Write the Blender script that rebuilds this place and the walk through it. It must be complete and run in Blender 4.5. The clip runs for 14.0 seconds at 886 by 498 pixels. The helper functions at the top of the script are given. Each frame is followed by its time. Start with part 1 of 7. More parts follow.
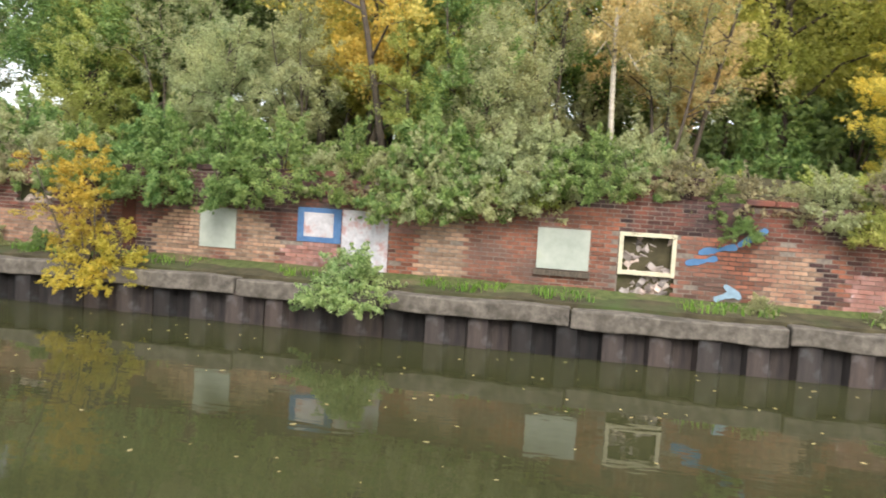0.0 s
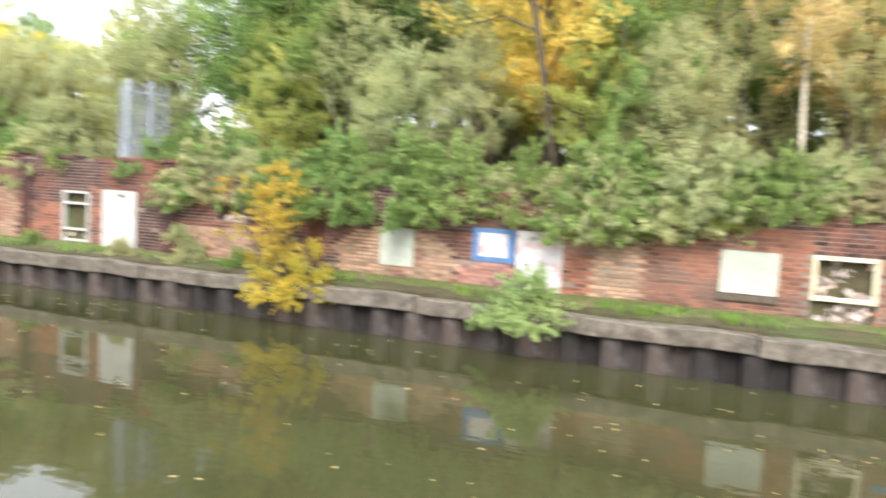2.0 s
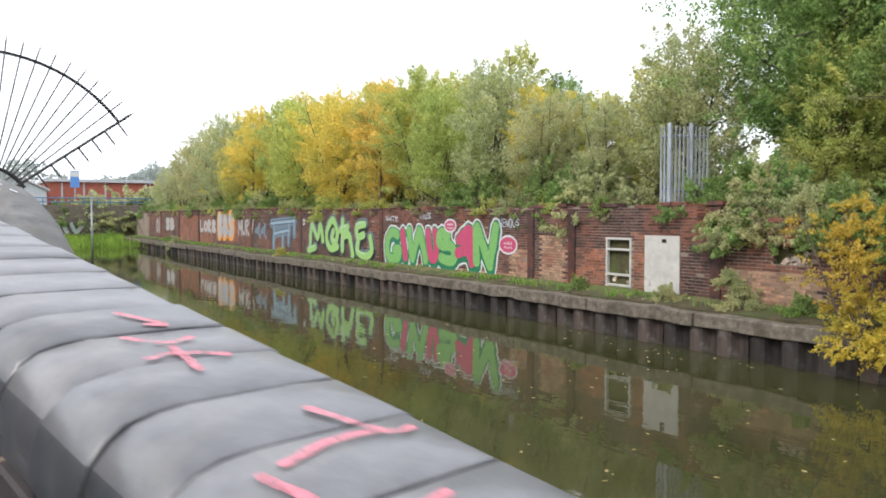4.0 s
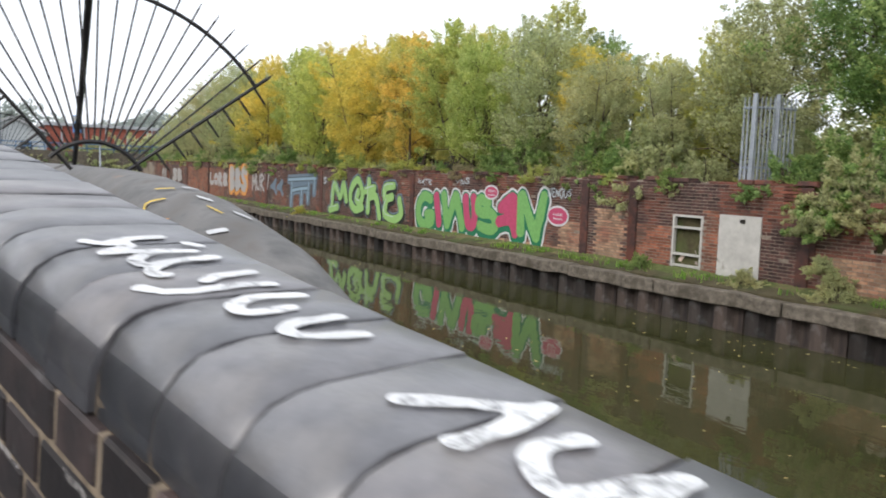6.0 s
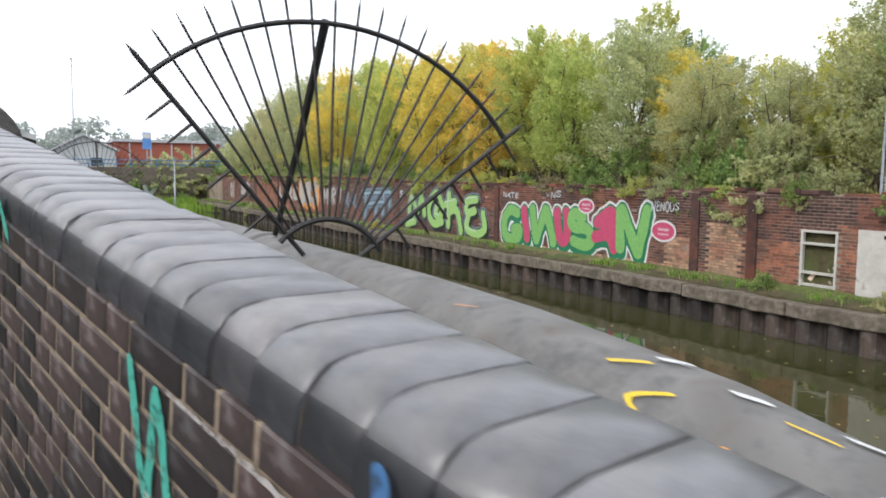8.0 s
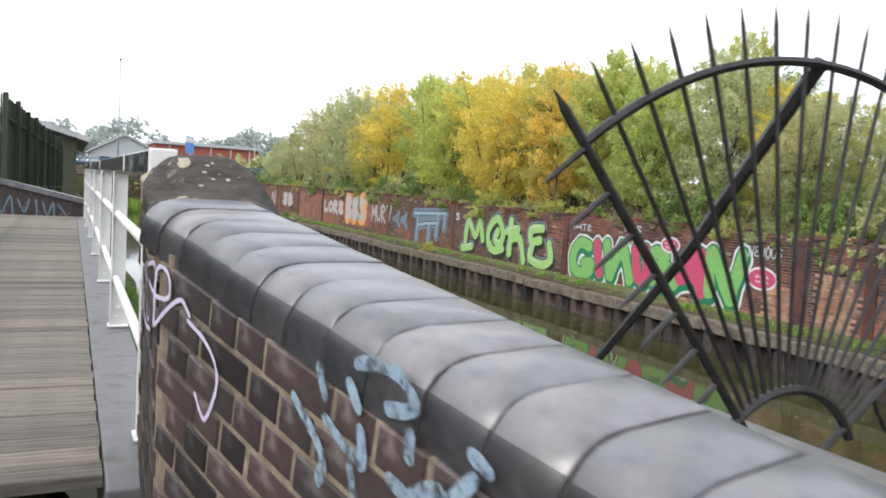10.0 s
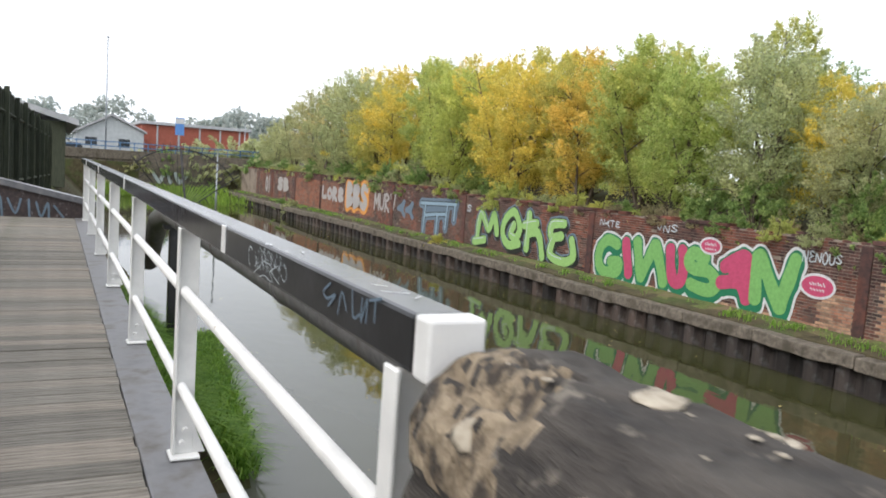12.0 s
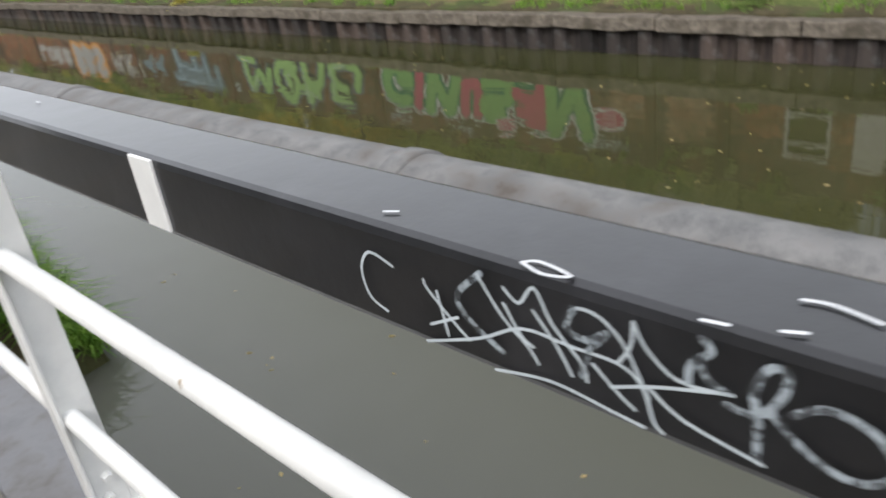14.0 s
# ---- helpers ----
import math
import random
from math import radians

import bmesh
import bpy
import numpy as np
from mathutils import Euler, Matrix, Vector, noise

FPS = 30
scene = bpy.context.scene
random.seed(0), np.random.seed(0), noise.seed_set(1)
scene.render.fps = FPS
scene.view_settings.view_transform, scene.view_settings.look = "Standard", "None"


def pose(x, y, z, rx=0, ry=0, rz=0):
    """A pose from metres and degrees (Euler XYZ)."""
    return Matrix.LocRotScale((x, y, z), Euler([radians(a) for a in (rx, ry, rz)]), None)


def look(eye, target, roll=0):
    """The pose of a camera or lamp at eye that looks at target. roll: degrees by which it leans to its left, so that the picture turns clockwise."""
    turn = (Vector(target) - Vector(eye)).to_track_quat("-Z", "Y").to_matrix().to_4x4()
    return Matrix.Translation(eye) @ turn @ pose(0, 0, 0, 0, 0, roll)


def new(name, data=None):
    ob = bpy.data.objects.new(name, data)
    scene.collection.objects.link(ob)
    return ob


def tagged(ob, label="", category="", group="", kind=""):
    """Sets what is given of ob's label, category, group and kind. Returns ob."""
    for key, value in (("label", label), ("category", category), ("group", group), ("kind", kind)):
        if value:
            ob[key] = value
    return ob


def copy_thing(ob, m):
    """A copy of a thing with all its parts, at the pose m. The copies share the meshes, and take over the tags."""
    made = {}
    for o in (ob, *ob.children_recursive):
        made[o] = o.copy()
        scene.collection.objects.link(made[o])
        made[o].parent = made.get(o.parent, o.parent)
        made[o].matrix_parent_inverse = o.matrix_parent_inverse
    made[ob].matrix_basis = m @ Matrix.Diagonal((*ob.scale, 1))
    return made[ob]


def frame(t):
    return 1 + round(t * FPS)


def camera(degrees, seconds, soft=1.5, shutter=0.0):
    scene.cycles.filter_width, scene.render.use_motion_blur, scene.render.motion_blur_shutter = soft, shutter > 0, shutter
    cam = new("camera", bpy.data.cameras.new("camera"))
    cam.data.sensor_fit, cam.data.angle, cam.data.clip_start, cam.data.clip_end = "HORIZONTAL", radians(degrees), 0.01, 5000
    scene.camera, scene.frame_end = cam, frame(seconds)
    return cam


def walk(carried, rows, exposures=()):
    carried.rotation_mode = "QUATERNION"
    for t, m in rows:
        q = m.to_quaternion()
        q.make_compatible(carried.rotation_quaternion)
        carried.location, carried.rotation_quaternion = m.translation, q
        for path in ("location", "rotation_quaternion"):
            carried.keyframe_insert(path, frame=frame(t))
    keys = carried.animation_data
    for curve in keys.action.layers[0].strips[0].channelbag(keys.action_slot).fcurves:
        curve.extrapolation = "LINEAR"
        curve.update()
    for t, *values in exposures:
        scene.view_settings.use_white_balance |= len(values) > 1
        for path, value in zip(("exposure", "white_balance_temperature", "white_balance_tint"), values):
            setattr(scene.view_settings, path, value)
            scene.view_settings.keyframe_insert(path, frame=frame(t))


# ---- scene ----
cam = camera(60.0, 14.0, soft=1.8, shutter=0.3)
PATH = [
    (0, (2.479, -8.797, -0.193), (4.428, -8.375, -0.337), 3.5),
    (0.5, (2.427, -8.694, -0.139), (4.411, -8.499, -0.293), 2.1),
    (0.8, (2.365, -8.658, -0.098), (4.358, -8.686, -0.258), 2),
    (1, (2.325, -8.641, -0.065), (4.31, -8.823, -0.231), 2.1),
    (1.2, (2.298, -8.624, -0.031), (4.269, -8.911, -0.213), 2.7),
    (1.5, (2.283, -8.598, 0.009), (4.269, -8.733, -0.188), 3.2),
    (1.7, (2.282, -8.577, 0.022), (4.257, -8.335, -0.175), 4),
    (2, (2.282, -8.474, 0.021), (4.107, -7.67, -0.125), 3.1),
    (2.2, (2.246, -8.336, 0.024), (3.911, -7.234, -0.092), 1.1),
    (2.5, (2.3, -8.064, -0.004), (3.61, -6.554, -0.085), 2.2),
    (3, (2.176, -7.608, 0.021), (3.25, -5.922, -0.058), 5.2),
    (3.5, (2.082, -7.139, 0.08), (3.161, -5.457, -0.005), 1),
    (3.7, (2.041, -7.007, 0.099), (3.083, -5.302, 0.016), -0.1),
    (5.8, (1.506, -4.991, 0.358), (2.579, -3.314, 0.17), 1.1),
    (6.5, (1.329, -4.575, 0.459), (2.3, -2.838, 0.257), 4.7),
    (7, (1.218, -4.196, 0.499), (2.176, -2.451, 0.307), 0.2),
    (7.2, (1.17, -4.061, 0.553), (2.09, -2.297, 0.343), 1.1),
    (9.3, (0.493, -2.044, 0.855), (1.432, -0.284, 0.716), -1.4),
    (9.5, (0.449, -1.833, 0.897), (1.331, -0.044, 0.752), -1.3),
    (10, (0.313, -1.534, 0.976), (1.188, 0.258, 0.823), 3.5),
    (10.5, (0.282, -0.957, 1.053), (1.228, 0.8, 0.917), 1.7),
    (11, (0.146, -0.511, 1.141), (1.141, 1.221, 1.041), 5.3),
    (11.5, (0.152, -0.096, 1.172), (1.192, 1.605, 1.015), 1.2),
    (12, (0.088, 0.375, 1.265), (0.995, 2.147, 1.067), 4),
    (12.5, (0.097, 0.808, 1.33), (1.051, 2.545, 1.064), 2.9),
    (13, (0.177, 1.213, 1.381), (1.157, 2.907, 0.969), 0.1),
    (13.5, (0.194, 1.645, 1.342), (1.251, 3.21, 0.684), -3),
    (14, (0.236, 1.979, 1.283), (1.466, 3.294, 0.412), -8.2),
]
walk(cam, [(t, look(e, g, r)) for t, e, g, r in PATH], exposures=[(0, 0.8), (0.5, 0.95), (0.8, 1.2), (1.2, 1.4), (1.6, 1.4), (2.0, 1.4), (2.2, 1.45), (2.6, 1.65), (3, 0.85), (3.5, 0.47), (6, 0.05), (7.2, 0.1), (9.5, 0.5), (10.5, 0.25), (12, 0.2), (12.5, 0.05), (13, 0.0), (14, 0.3)])

# ---------------------------------------------------------------- light
SUN_ELEV, SUN_ROT = 38.0, 250.0
world = bpy.data.worlds.new("overcast_sky")
scene.world = world
world.use_nodes = True
wn = world.node_tree.nodes
wl = world.node_tree.links
wn.clear()
w_out = wn.new("ShaderNodeOutputWorld")
w_bg = wn.new("ShaderNodeBackground")
w_sky = wn.new("ShaderNodeTexSky")
w_sky.sky_type = 'NISHITA'
w_sky.sun_disc = False
w_sky.sun_elevation = radians(SUN_ELEV)
w_sky.sun_rotation = radians(SUN_ROT)
w_sky.air_density = 1.0
w_sky.dust_density = 6.0
w_mix = wn.new("ShaderNodeMixRGB")
w_mix.inputs[0].default_value = 0.8
w_mix.inputs[2].default_value = (9.6, 9.95, 10.65, 1)
wl.new(w_sky.outputs[0], w_mix.inputs[1])
wl.new(w_mix.outputs[0], w_bg.inputs[0])
w_bg.inputs[1].default_value = 0.15
wl.new(w_bg.outputs[0], w_out.inputs[0])
sun = new("sun", bpy.data.lights.new("sun", 'SUN'))
sun.data.energy = 1.6
sun.data.angle = radians(25)
sun.data.color = (1.0, 0.97, 0.94)
_az = radians(SUN_ROT)
sun.matrix_world = look((0, 0, 40), (-40 * math.sin(_az), -40 * math.cos(_az), 40 - 40 * math.tan(radians(SUN_ELEV))))


# ---------------------------------------------------------------- materials
def mat(name, rough=0.8, metal=0.0, spec=0.3):
    m = bpy.data.materials.new(name)
    m.use_nodes = True
    b = m.node_tree.nodes["Principled BSDF"]
    b.inputs["Roughness"].default_value = rough
    b.inputs["Metallic"].default_value = metal
    b.inputs["Specular IOR Level"].default_value = spec
    return m, m.node_tree.nodes, m.node_tree.links, b


def ramp(nodes, stops):
    r = nodes.new("ShaderNodeValToRGB")
    e = r.color_ramp.elements
    while len(e) < len(stops):
        e.new(0.5)
    for k, (p, c) in zip(e, stops):
        k.position = p
        k.color = (*c, 1)
    return r


def noise_tex(nodes, links, scale, detail=4, rough=0.6, stretch=None):
    tc = nodes.new("ShaderNodeTexCoord")
    n = nodes.new("ShaderNodeTexNoise")
    n.inputs["Scale"].default_value = scale
    n.inputs["Detail"].default_value = detail
    n.inputs["Roughness"].default_value = rough
    if stretch:
        mp = nodes.new("ShaderNodeMapping")
        mp.inputs["Scale"].default_value = stretch
        links.new(tc.outputs["Object"], mp.inputs[0])
        links.new(mp.outputs[0], n.inputs[0])
    else:
        links.new(tc.outputs["Object"], n.inputs[0])
    return n


def mixc(nodes, links, fac, a, b, mode='MIX'):
    m = nodes.new("ShaderNodeMixRGB")
    m.blend_type = mode
    for i, v in ((0, fac), (1, a), (2, b)):
        if hasattr(v, "is_linked"):
            links.new(v, m.inputs[i])
        elif i == 0:
            m.inputs[0].default_value = v
        else:
            m.inputs[i].default_value = (*v, 1)
    return m.outputs[0]


def bumped(nodes, links, b, height, strength=0.3, distance=0.01):
    bp = nodes.new("ShaderNodeBump")
    bp.inputs["Strength"].default_value = strength
    bp.inputs["Distance"].default_value = distance
    links.new(height, bp.inputs["Height"])
    links.new(bp.outputs[0], b.inputs["Normal"])


def surface(name, dark, light, scale=6.0, rough=0.8, metal=0.0, spec=0.3, stain=None, stain_scale=0.8, stain_at=(0.5, 0.68), bump=0.3,
            dist=0.006, stretch=None, island=0.0):
    """Grain between two colours, larger stains with edges of their own, and a fine relief."""
    m, n, l, b = mat(name, rough, metal, spec)
    g = noise_tex(n, l, scale, 6, 0.65, stretch)
    r = ramp(n, [(0.3, dark), (0.7, light)])
    l.new(g.outputs[0], r.inputs[0])
    col = r.outputs[0]
    if stain:
        s = noise_tex(n, l, stain_scale, 5, 0.6)
        sr = ramp(n, [(stain_at[0], (0, 0, 0)), (stain_at[1], (1, 1, 1))])
        l.new(s.outputs[0], sr.inputs[0])
        col = mixc(n, l, sr.outputs[0], col, stain)
    if island:
        gi = n.new("ShaderNodeNewGeometry")
        oi = n.new("ShaderNodeObjectInfo")
        ad = n.new("ShaderNodeMath")
        ad.operation = 'ADD'
        l.new(gi.outputs["Random Per Island"], ad.inputs[0])
        l.new(oi.outputs["Random"], ad.inputs[1])
        fr = n.new("ShaderNodeMath")
        fr.operation = 'FRACT'
        l.new(ad.outputs[0], fr.inputs[0])
        ir = ramp(n, [(0.0, (1 - island,) * 3), (0.5, (1, 1, 1)), (1.0, (1 + island * 0.8, 1 + island * 0.55, 1 + island * 0.4))])
        l.new(fr.outputs[0], ir.inputs[0])
        col = mixc(n, l, 1.0, col, ir.outputs[0], 'MULTIPLY')
    l.new(col, b.inputs["Base Color"])
    if bump:
        bumped(n, l, b, g.outputs[0], bump, dist)
    return m


def foliage(name, dark, light, rough=0.6):
    m, n, l, b = mat(name, rough, 0, 0.25)
    gi = n.new("ShaderNodeNewGeometry")
    oi = n.new("ShaderNodeObjectInfo")
    r = ramp(n, [(0.0, dark), (0.55, [(a + c) / 2 for a, c in zip(dark, light)]), (1.0, light)])
    l.new(gi.outputs["Random Per Island"], r.inputs[0])
    big = noise_tex(n, l, 0.55, 3)
    br = ramp(n, [(0.35, (0.9, 1.0, 1.05)), (0.65, (1.22, 1.2, 1.2))])
    l.new(big.outputs[0], br.inputs[0])
    col = mixc(n, l, 1.0, r.outputs[0], br.outputs[0], 'MULTIPLY')
    hs = n.new("ShaderNodeHueSaturation")
    mr = n.new("ShaderNodeMapRange")
    mr.inputs[3].default_value = 0.485
    mr.inputs[4].default_value = 0.515
    l.new(oi.outputs["Random"], mr.inputs[0])
    l.new(mr.outputs[0], hs.inputs["Hue"])
    l.new(col, hs.inputs["Color"])
    l.new(hs.outputs[0], b.inputs["Base Color"])
    tr = n.new("ShaderNodeBsdfTranslucent")
    l.new(hs.outputs[0], tr.inputs[0])
    mx = n.new("ShaderNodeMixShader")
    mx.inputs[0].default_value = 0.62
    l.new(b.outputs[0], mx.inputs[1])
    l.new(tr.outputs[0], mx.inputs[2])
    l.new(mx.outputs[0], n["Material Output"].inputs[0])
    return m


M = {}
M["brick_red"] = surface("red_brick", (0.095, 0.043, 0.033), (0.225, 0.09, 0.062), 9, 0.9, stain=(0.07, 0.052, 0.048), stain_scale=1.1, stain_at=(0.42, 0.6), island=0.5)
M["brick_orange"] = surface("orange_brick", (0.16, 0.065, 0.042), (0.33, 0.13, 0.078), 9, 0.9, stain=(0.15, 0.085, 0.065), stain_scale=1.3, stain_at=(0.46, 0.64), island=0.4)
M["brick_pale"] = surface("pale_brick", (0.22, 0.13, 0.085), (0.42, 0.29, 0.20), 8, 0.9, stain=(0.23, 0.10, 0.07), stain_scale=0.9, island=0.4)
M["brick_soot_shade"] = surface("sooty_shaded_brick", (0.038, 0.028, 0.027), (0.11, 0.055, 0.048), 8, 0.92, stain=(0.155, 0.06, 0.042), stain_scale=0.9, stain_at=(0.5, 0.62), island=0.5)
M["brick_white"] = surface("white_painted_brick", (0.38, 0.365, 0.38), (0.58, 0.565, 0.58), 9, 0.8, stain=(0.42, 0.27, 0.25), stain_scale=4.0, stain_at=(0.5, 0.62), island=0.1)
M["brick_pinkish"] = surface("flaked_white_brick", (0.22, 0.10, 0.075), (0.38, 0.22, 0.19), 6, 0.85, stain=(0.5, 0.43, 0.42), stain_scale=3, stain_at=(0.56, 0.7), island=0.35)
M["brick_blue"] = surface("blue_painted_brick", (0.055, 0.12, 0.26), (0.10, 0.2, 0.36), 10, 0.7, island=0.1)
M["mortar"] = surface("lime_mortar", (0.15, 0.12, 0.10), (0.30, 0.25, 0.2), 14, 0.95, stain=(0.08, 0.06, 0.05), stain_scale=0.7)
M["concrete"] = surface("weathered_concrete", (0.062, 0.054, 0.044), (0.20, 0.172, 0.138), 7, 0.92, stain=(0.07, 0.06, 0.045), stain_scale=2.2, bump=0.5, dist=0.02)
M["pile"] = surface("rusty_sheet_steel", (0.018, 0.016, 0.016), (0.062, 0.05, 0.044), 4, 0.78, 0.1, 0.4, stain=(0.10, 0.10, 0.10), stain_scale=2.6, stain_at=(0.58, 0.75), stretch=(1, 1.6, 0.25), island=0.75, bump=0.5, dist=0.02)
M["soil"] = surface("leafy_soil", (0.035, 0.03, 0.016), (0.10, 0.085, 0.045), 3, 1.0, stain=(0.06, 0.085, 0.025), stain_scale=0.6, bump=0.8, dist=0.05)
M["verge"] = surface("mossy_verge", (0.05, 0.07, 0.02), (0.13, 0.15, 0.05), 7, 1.0, stain=(0.16, 0.12, 0.07), stain_scale=1.5, bump=0.8, dist=0.04)
M["setts"] = surface("blue_grey_setts", (0.09, 0.10, 0.12), (0.19, 0.21, 0.24), 12, 0.75, stain=(0.08, 0.1, 0.06), island=0.3)
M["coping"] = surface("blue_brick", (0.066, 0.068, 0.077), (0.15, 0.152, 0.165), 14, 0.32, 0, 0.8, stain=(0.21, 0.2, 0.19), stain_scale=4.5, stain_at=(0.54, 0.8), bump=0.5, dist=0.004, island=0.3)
# path-side shade is painted into this darker coping colour
M["coping_nose_shade"] = surface("shaded_nose_brick", (0.022, 0.023, 0.027), (0.062, 0.063, 0.07), 12, 0.4, 0, 0.6, stain=(0.10, 0.095, 0.085), stain_scale=5, stain_at=(0.58, 0.75), bump=0.4, dist=0.004, island=0.35)
M["parapet_brick"] = surface("dark_engineering_brick", (0.018, 0.016, 0.017), (0.055, 0.04, 0.039), 14, 0.6, 0, 0.4, stain=(0.15, 0.145, 0.15), stain_scale=11, stain_at=(0.58, 0.74), island=0.7, bump=0.6, dist=0.005)
M["parapet_mortar"] = surface("sandy_mortar", (0.125, 0.1, 0.077), (0.31, 0.25, 0.18), 25, 0.95, bump=0.6, stain=(0.06, 0.05, 0.043), stain_scale=2.4, stain_at=(0.5, 0.68))
M["bed_mortar"] = surface("sooty_mortar", (0.05, 0.042, 0.034), (0.17, 0.135, 0.10), 22, 0.95, bump=0.6)
M["stone"] = surface("blackened_sandstone", (0.020, 0.018, 0.017), (0.088, 0.078, 0.068), 7, 0.9, stain=(0.16, 0.14, 0.115), stain_scale=17, stain_at=(0.6, 0.68), bump=1.0, dist=0.02, stretch=(1.2, 0.7, 5.0))
M["stone_fresh"] = surface("broken_sandstone", (0.10, 0.075, 0.05), (0.42, 0.34, 0.24), 18, 0.95, stain=(0.06, 0.05, 0.042), stain_scale=16, stain_at=(0.5, 0.62), bump=1.0, dist=0.03)
M["lichen"] = surface("pale_lichen", (0.24, 0.205, 0.155), (0.46, 0.41, 0.33), 40, 0.95, bump=0.5)
M["plank"] = surface("worn_deck_board", (0.095, 0.087, 0.073), (0.28, 0.26, 0.225), 5, 0.8, 0, 0.35, stain=(0.08, 0.085, 0.05), stain_scale=1.2, stretch=(0.7, 14, 14), bump=0.6, dist=0.008, island=0.3)
M["white_paint"] = surface("white_steel_paint", (0.62, 0.62, 0.61), (0.78, 0.78, 0.76), 6, 0.4, 0, 0.5, stain=(0.33, 0.27, 0.2), stain_scale=9, stain_at=(0.68, 0.74), bump=0.15)
M["black_paint"] = surface("black_steel_paint", (0.004, 0.004, 0.005), (0.011, 0.011, 0.013), 9, 0.5, 0, 0.3, stain=(0.02, 0.02, 0.023), stain_scale=5, bump=0.2)
for _k in ("black_paint",):
    _b = M[_k].node_tree.nodes["Principled BSDF"]
    _b.inputs["Coat Weight"].default_value = 0.7
    _b.inputs["Coat Roughness"].default_value = 0.13
    _b.inputs["Coat IOR"].default_value = 1.5
M["grey_paint"] = surface("grey_steel_paint", (0.12, 0.12, 0.125), (0.2, 0.2, 0.205), 5, 0.55, 0, 0.45, stain=(0.09, 0.08, 0.07), stain_scale=5, bump=0.15)
M["pipe"] = surface("grey_pipe_paint", (0.085, 0.085, 0.085), (0.19, 0.185, 0.18), 11, 0.62, 0, 0.4, stain=(0.07, 0.058, 0.048), stain_scale=5.5, stain_at=(0.5, 0.72), bump=0.3, dist=0.006)
M["iron"] = surface("black_iron", (0.012, 0.012, 0.014), (0.04, 0.038, 0.038), 15, 0.5, 0.3, 0.5, stain=(0.09, 0.04, 0.025), stain_scale=6, stain_at=(0.66, 0.72))
M["galv"] = surface("galvanised_steel", (0.24, 0.27, 0.30), (0.38, 0.41, 0.45), 8, 0.5, 0.5, 0.5)
M["board"] = surface("pale_green_board", (0.32, 0.35, 0.29), (0.46, 0.48, 0.41), 3, 0.7, stain=(0.4, 0.43, 0.3), stain_scale=2, stain_at=(0.6, 0.75))
M["board_white"] = surface("white_board", (0.36, 0.38, 0.38), (0.52, 0.53, 0.53), 3, 0.65, stain=(0.33, 0.34, 0.31), stain_scale=2.5, stain_at=(0.58, 0.7))
M["door_white"] = surface("dirty_white_door", (0.34, 0.33, 0.31), (0.5, 0.49, 0.46), 3, 0.7, stain=(0.2, 0.18, 0.15), stain_scale=2.2, stain_at=(0.6, 0.72))
M["cream"] = surface("cream_window_paint", (0.5, 0.44, 0.3), (0.68, 0.62, 0.45), 8, 0.6, stain=(0.25, 0.2, 0.13), stain_scale=6, stain_at=(0.62, 0.7))
# near-black colour in place of missing light behind the wall openings
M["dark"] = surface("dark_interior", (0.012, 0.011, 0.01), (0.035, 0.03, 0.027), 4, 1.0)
M["rubble"] = surface("broken_rubble", (0.16, 0.12, 0.10), (0.62, 0.55, 0.5), 5, 0.95, island=0.6)
M["bark"] = surface("grey_brown_bark", (0.05, 0.04, 0.03), (0.15, 0.12, 0.09), 9, 0.95, stretch=(3, 3, 0.6), bump=0.7, dist=0.02)
M["birch"] = surface("pale_birch_bark", (0.34, 0.30, 0.23), (0.55, 0.49, 0.39), 6, 0.85, stain=(0.1, 0.08, 0.06), stain_scale=3.5, stain_at=(0.6, 0.66), stretch=(0.6, 0.6, 3))
M["fence_wood"] = surface("green_stained_boards", (0.022, 0.03, 0.022), (0.07, 0.08, 0.055), 5, 0.9, stretch=(8, 8, 0.5), island=0.4)
M["red_wall"] = surface("distant_red_cladding", (0.25, 0.075, 0.05), (0.33, 0.105, 0.075), 1.5, 0.85)
M["roof_grey"] = surface("grey_sheet_roof", (0.3, 0.31, 0.33), (0.45, 0.46, 0.48), 2, 0.6)
M["white_clad"] = surface("white_cladding", (0.34, 0.37, 0.39), (0.46, 0.49, 0.51), 2, 0.7)
M["blue_rail"] = surface("blue_railing_paint", (0.05, 0.12, 0.24), (0.09, 0.19, 0.34), 4, 0.5)
M["sign_blue"] = surface("blue_sign_face", (0.08, 0.2, 0.5), (0.12, 0.28, 0.6), 4, 0.5)
M["glass"] = surface("dark_glass", (0.02, 0.025, 0.03), (0.04, 0.05, 0.06), 3, 0.1, 0, 0.5, bump=0)
M["tyre"] = surface("black_rubber", (0.015, 0.015, 0.015), (0.03, 0.03, 0.03), 9, 0.8)
M["car_white"] = surface("white_car_paint", (0.62, 0.64, 0.66), (0.7, 0.72, 0.74), 2, 0.25, 0, 0.5, bump=0)


def paint(name, c, rough=0.5):
    return surface(name, [v * 0.82 for v in c], [min(1, v * 1.12) for v in c], 12, rough, 0, 0.4, bump=0.1)


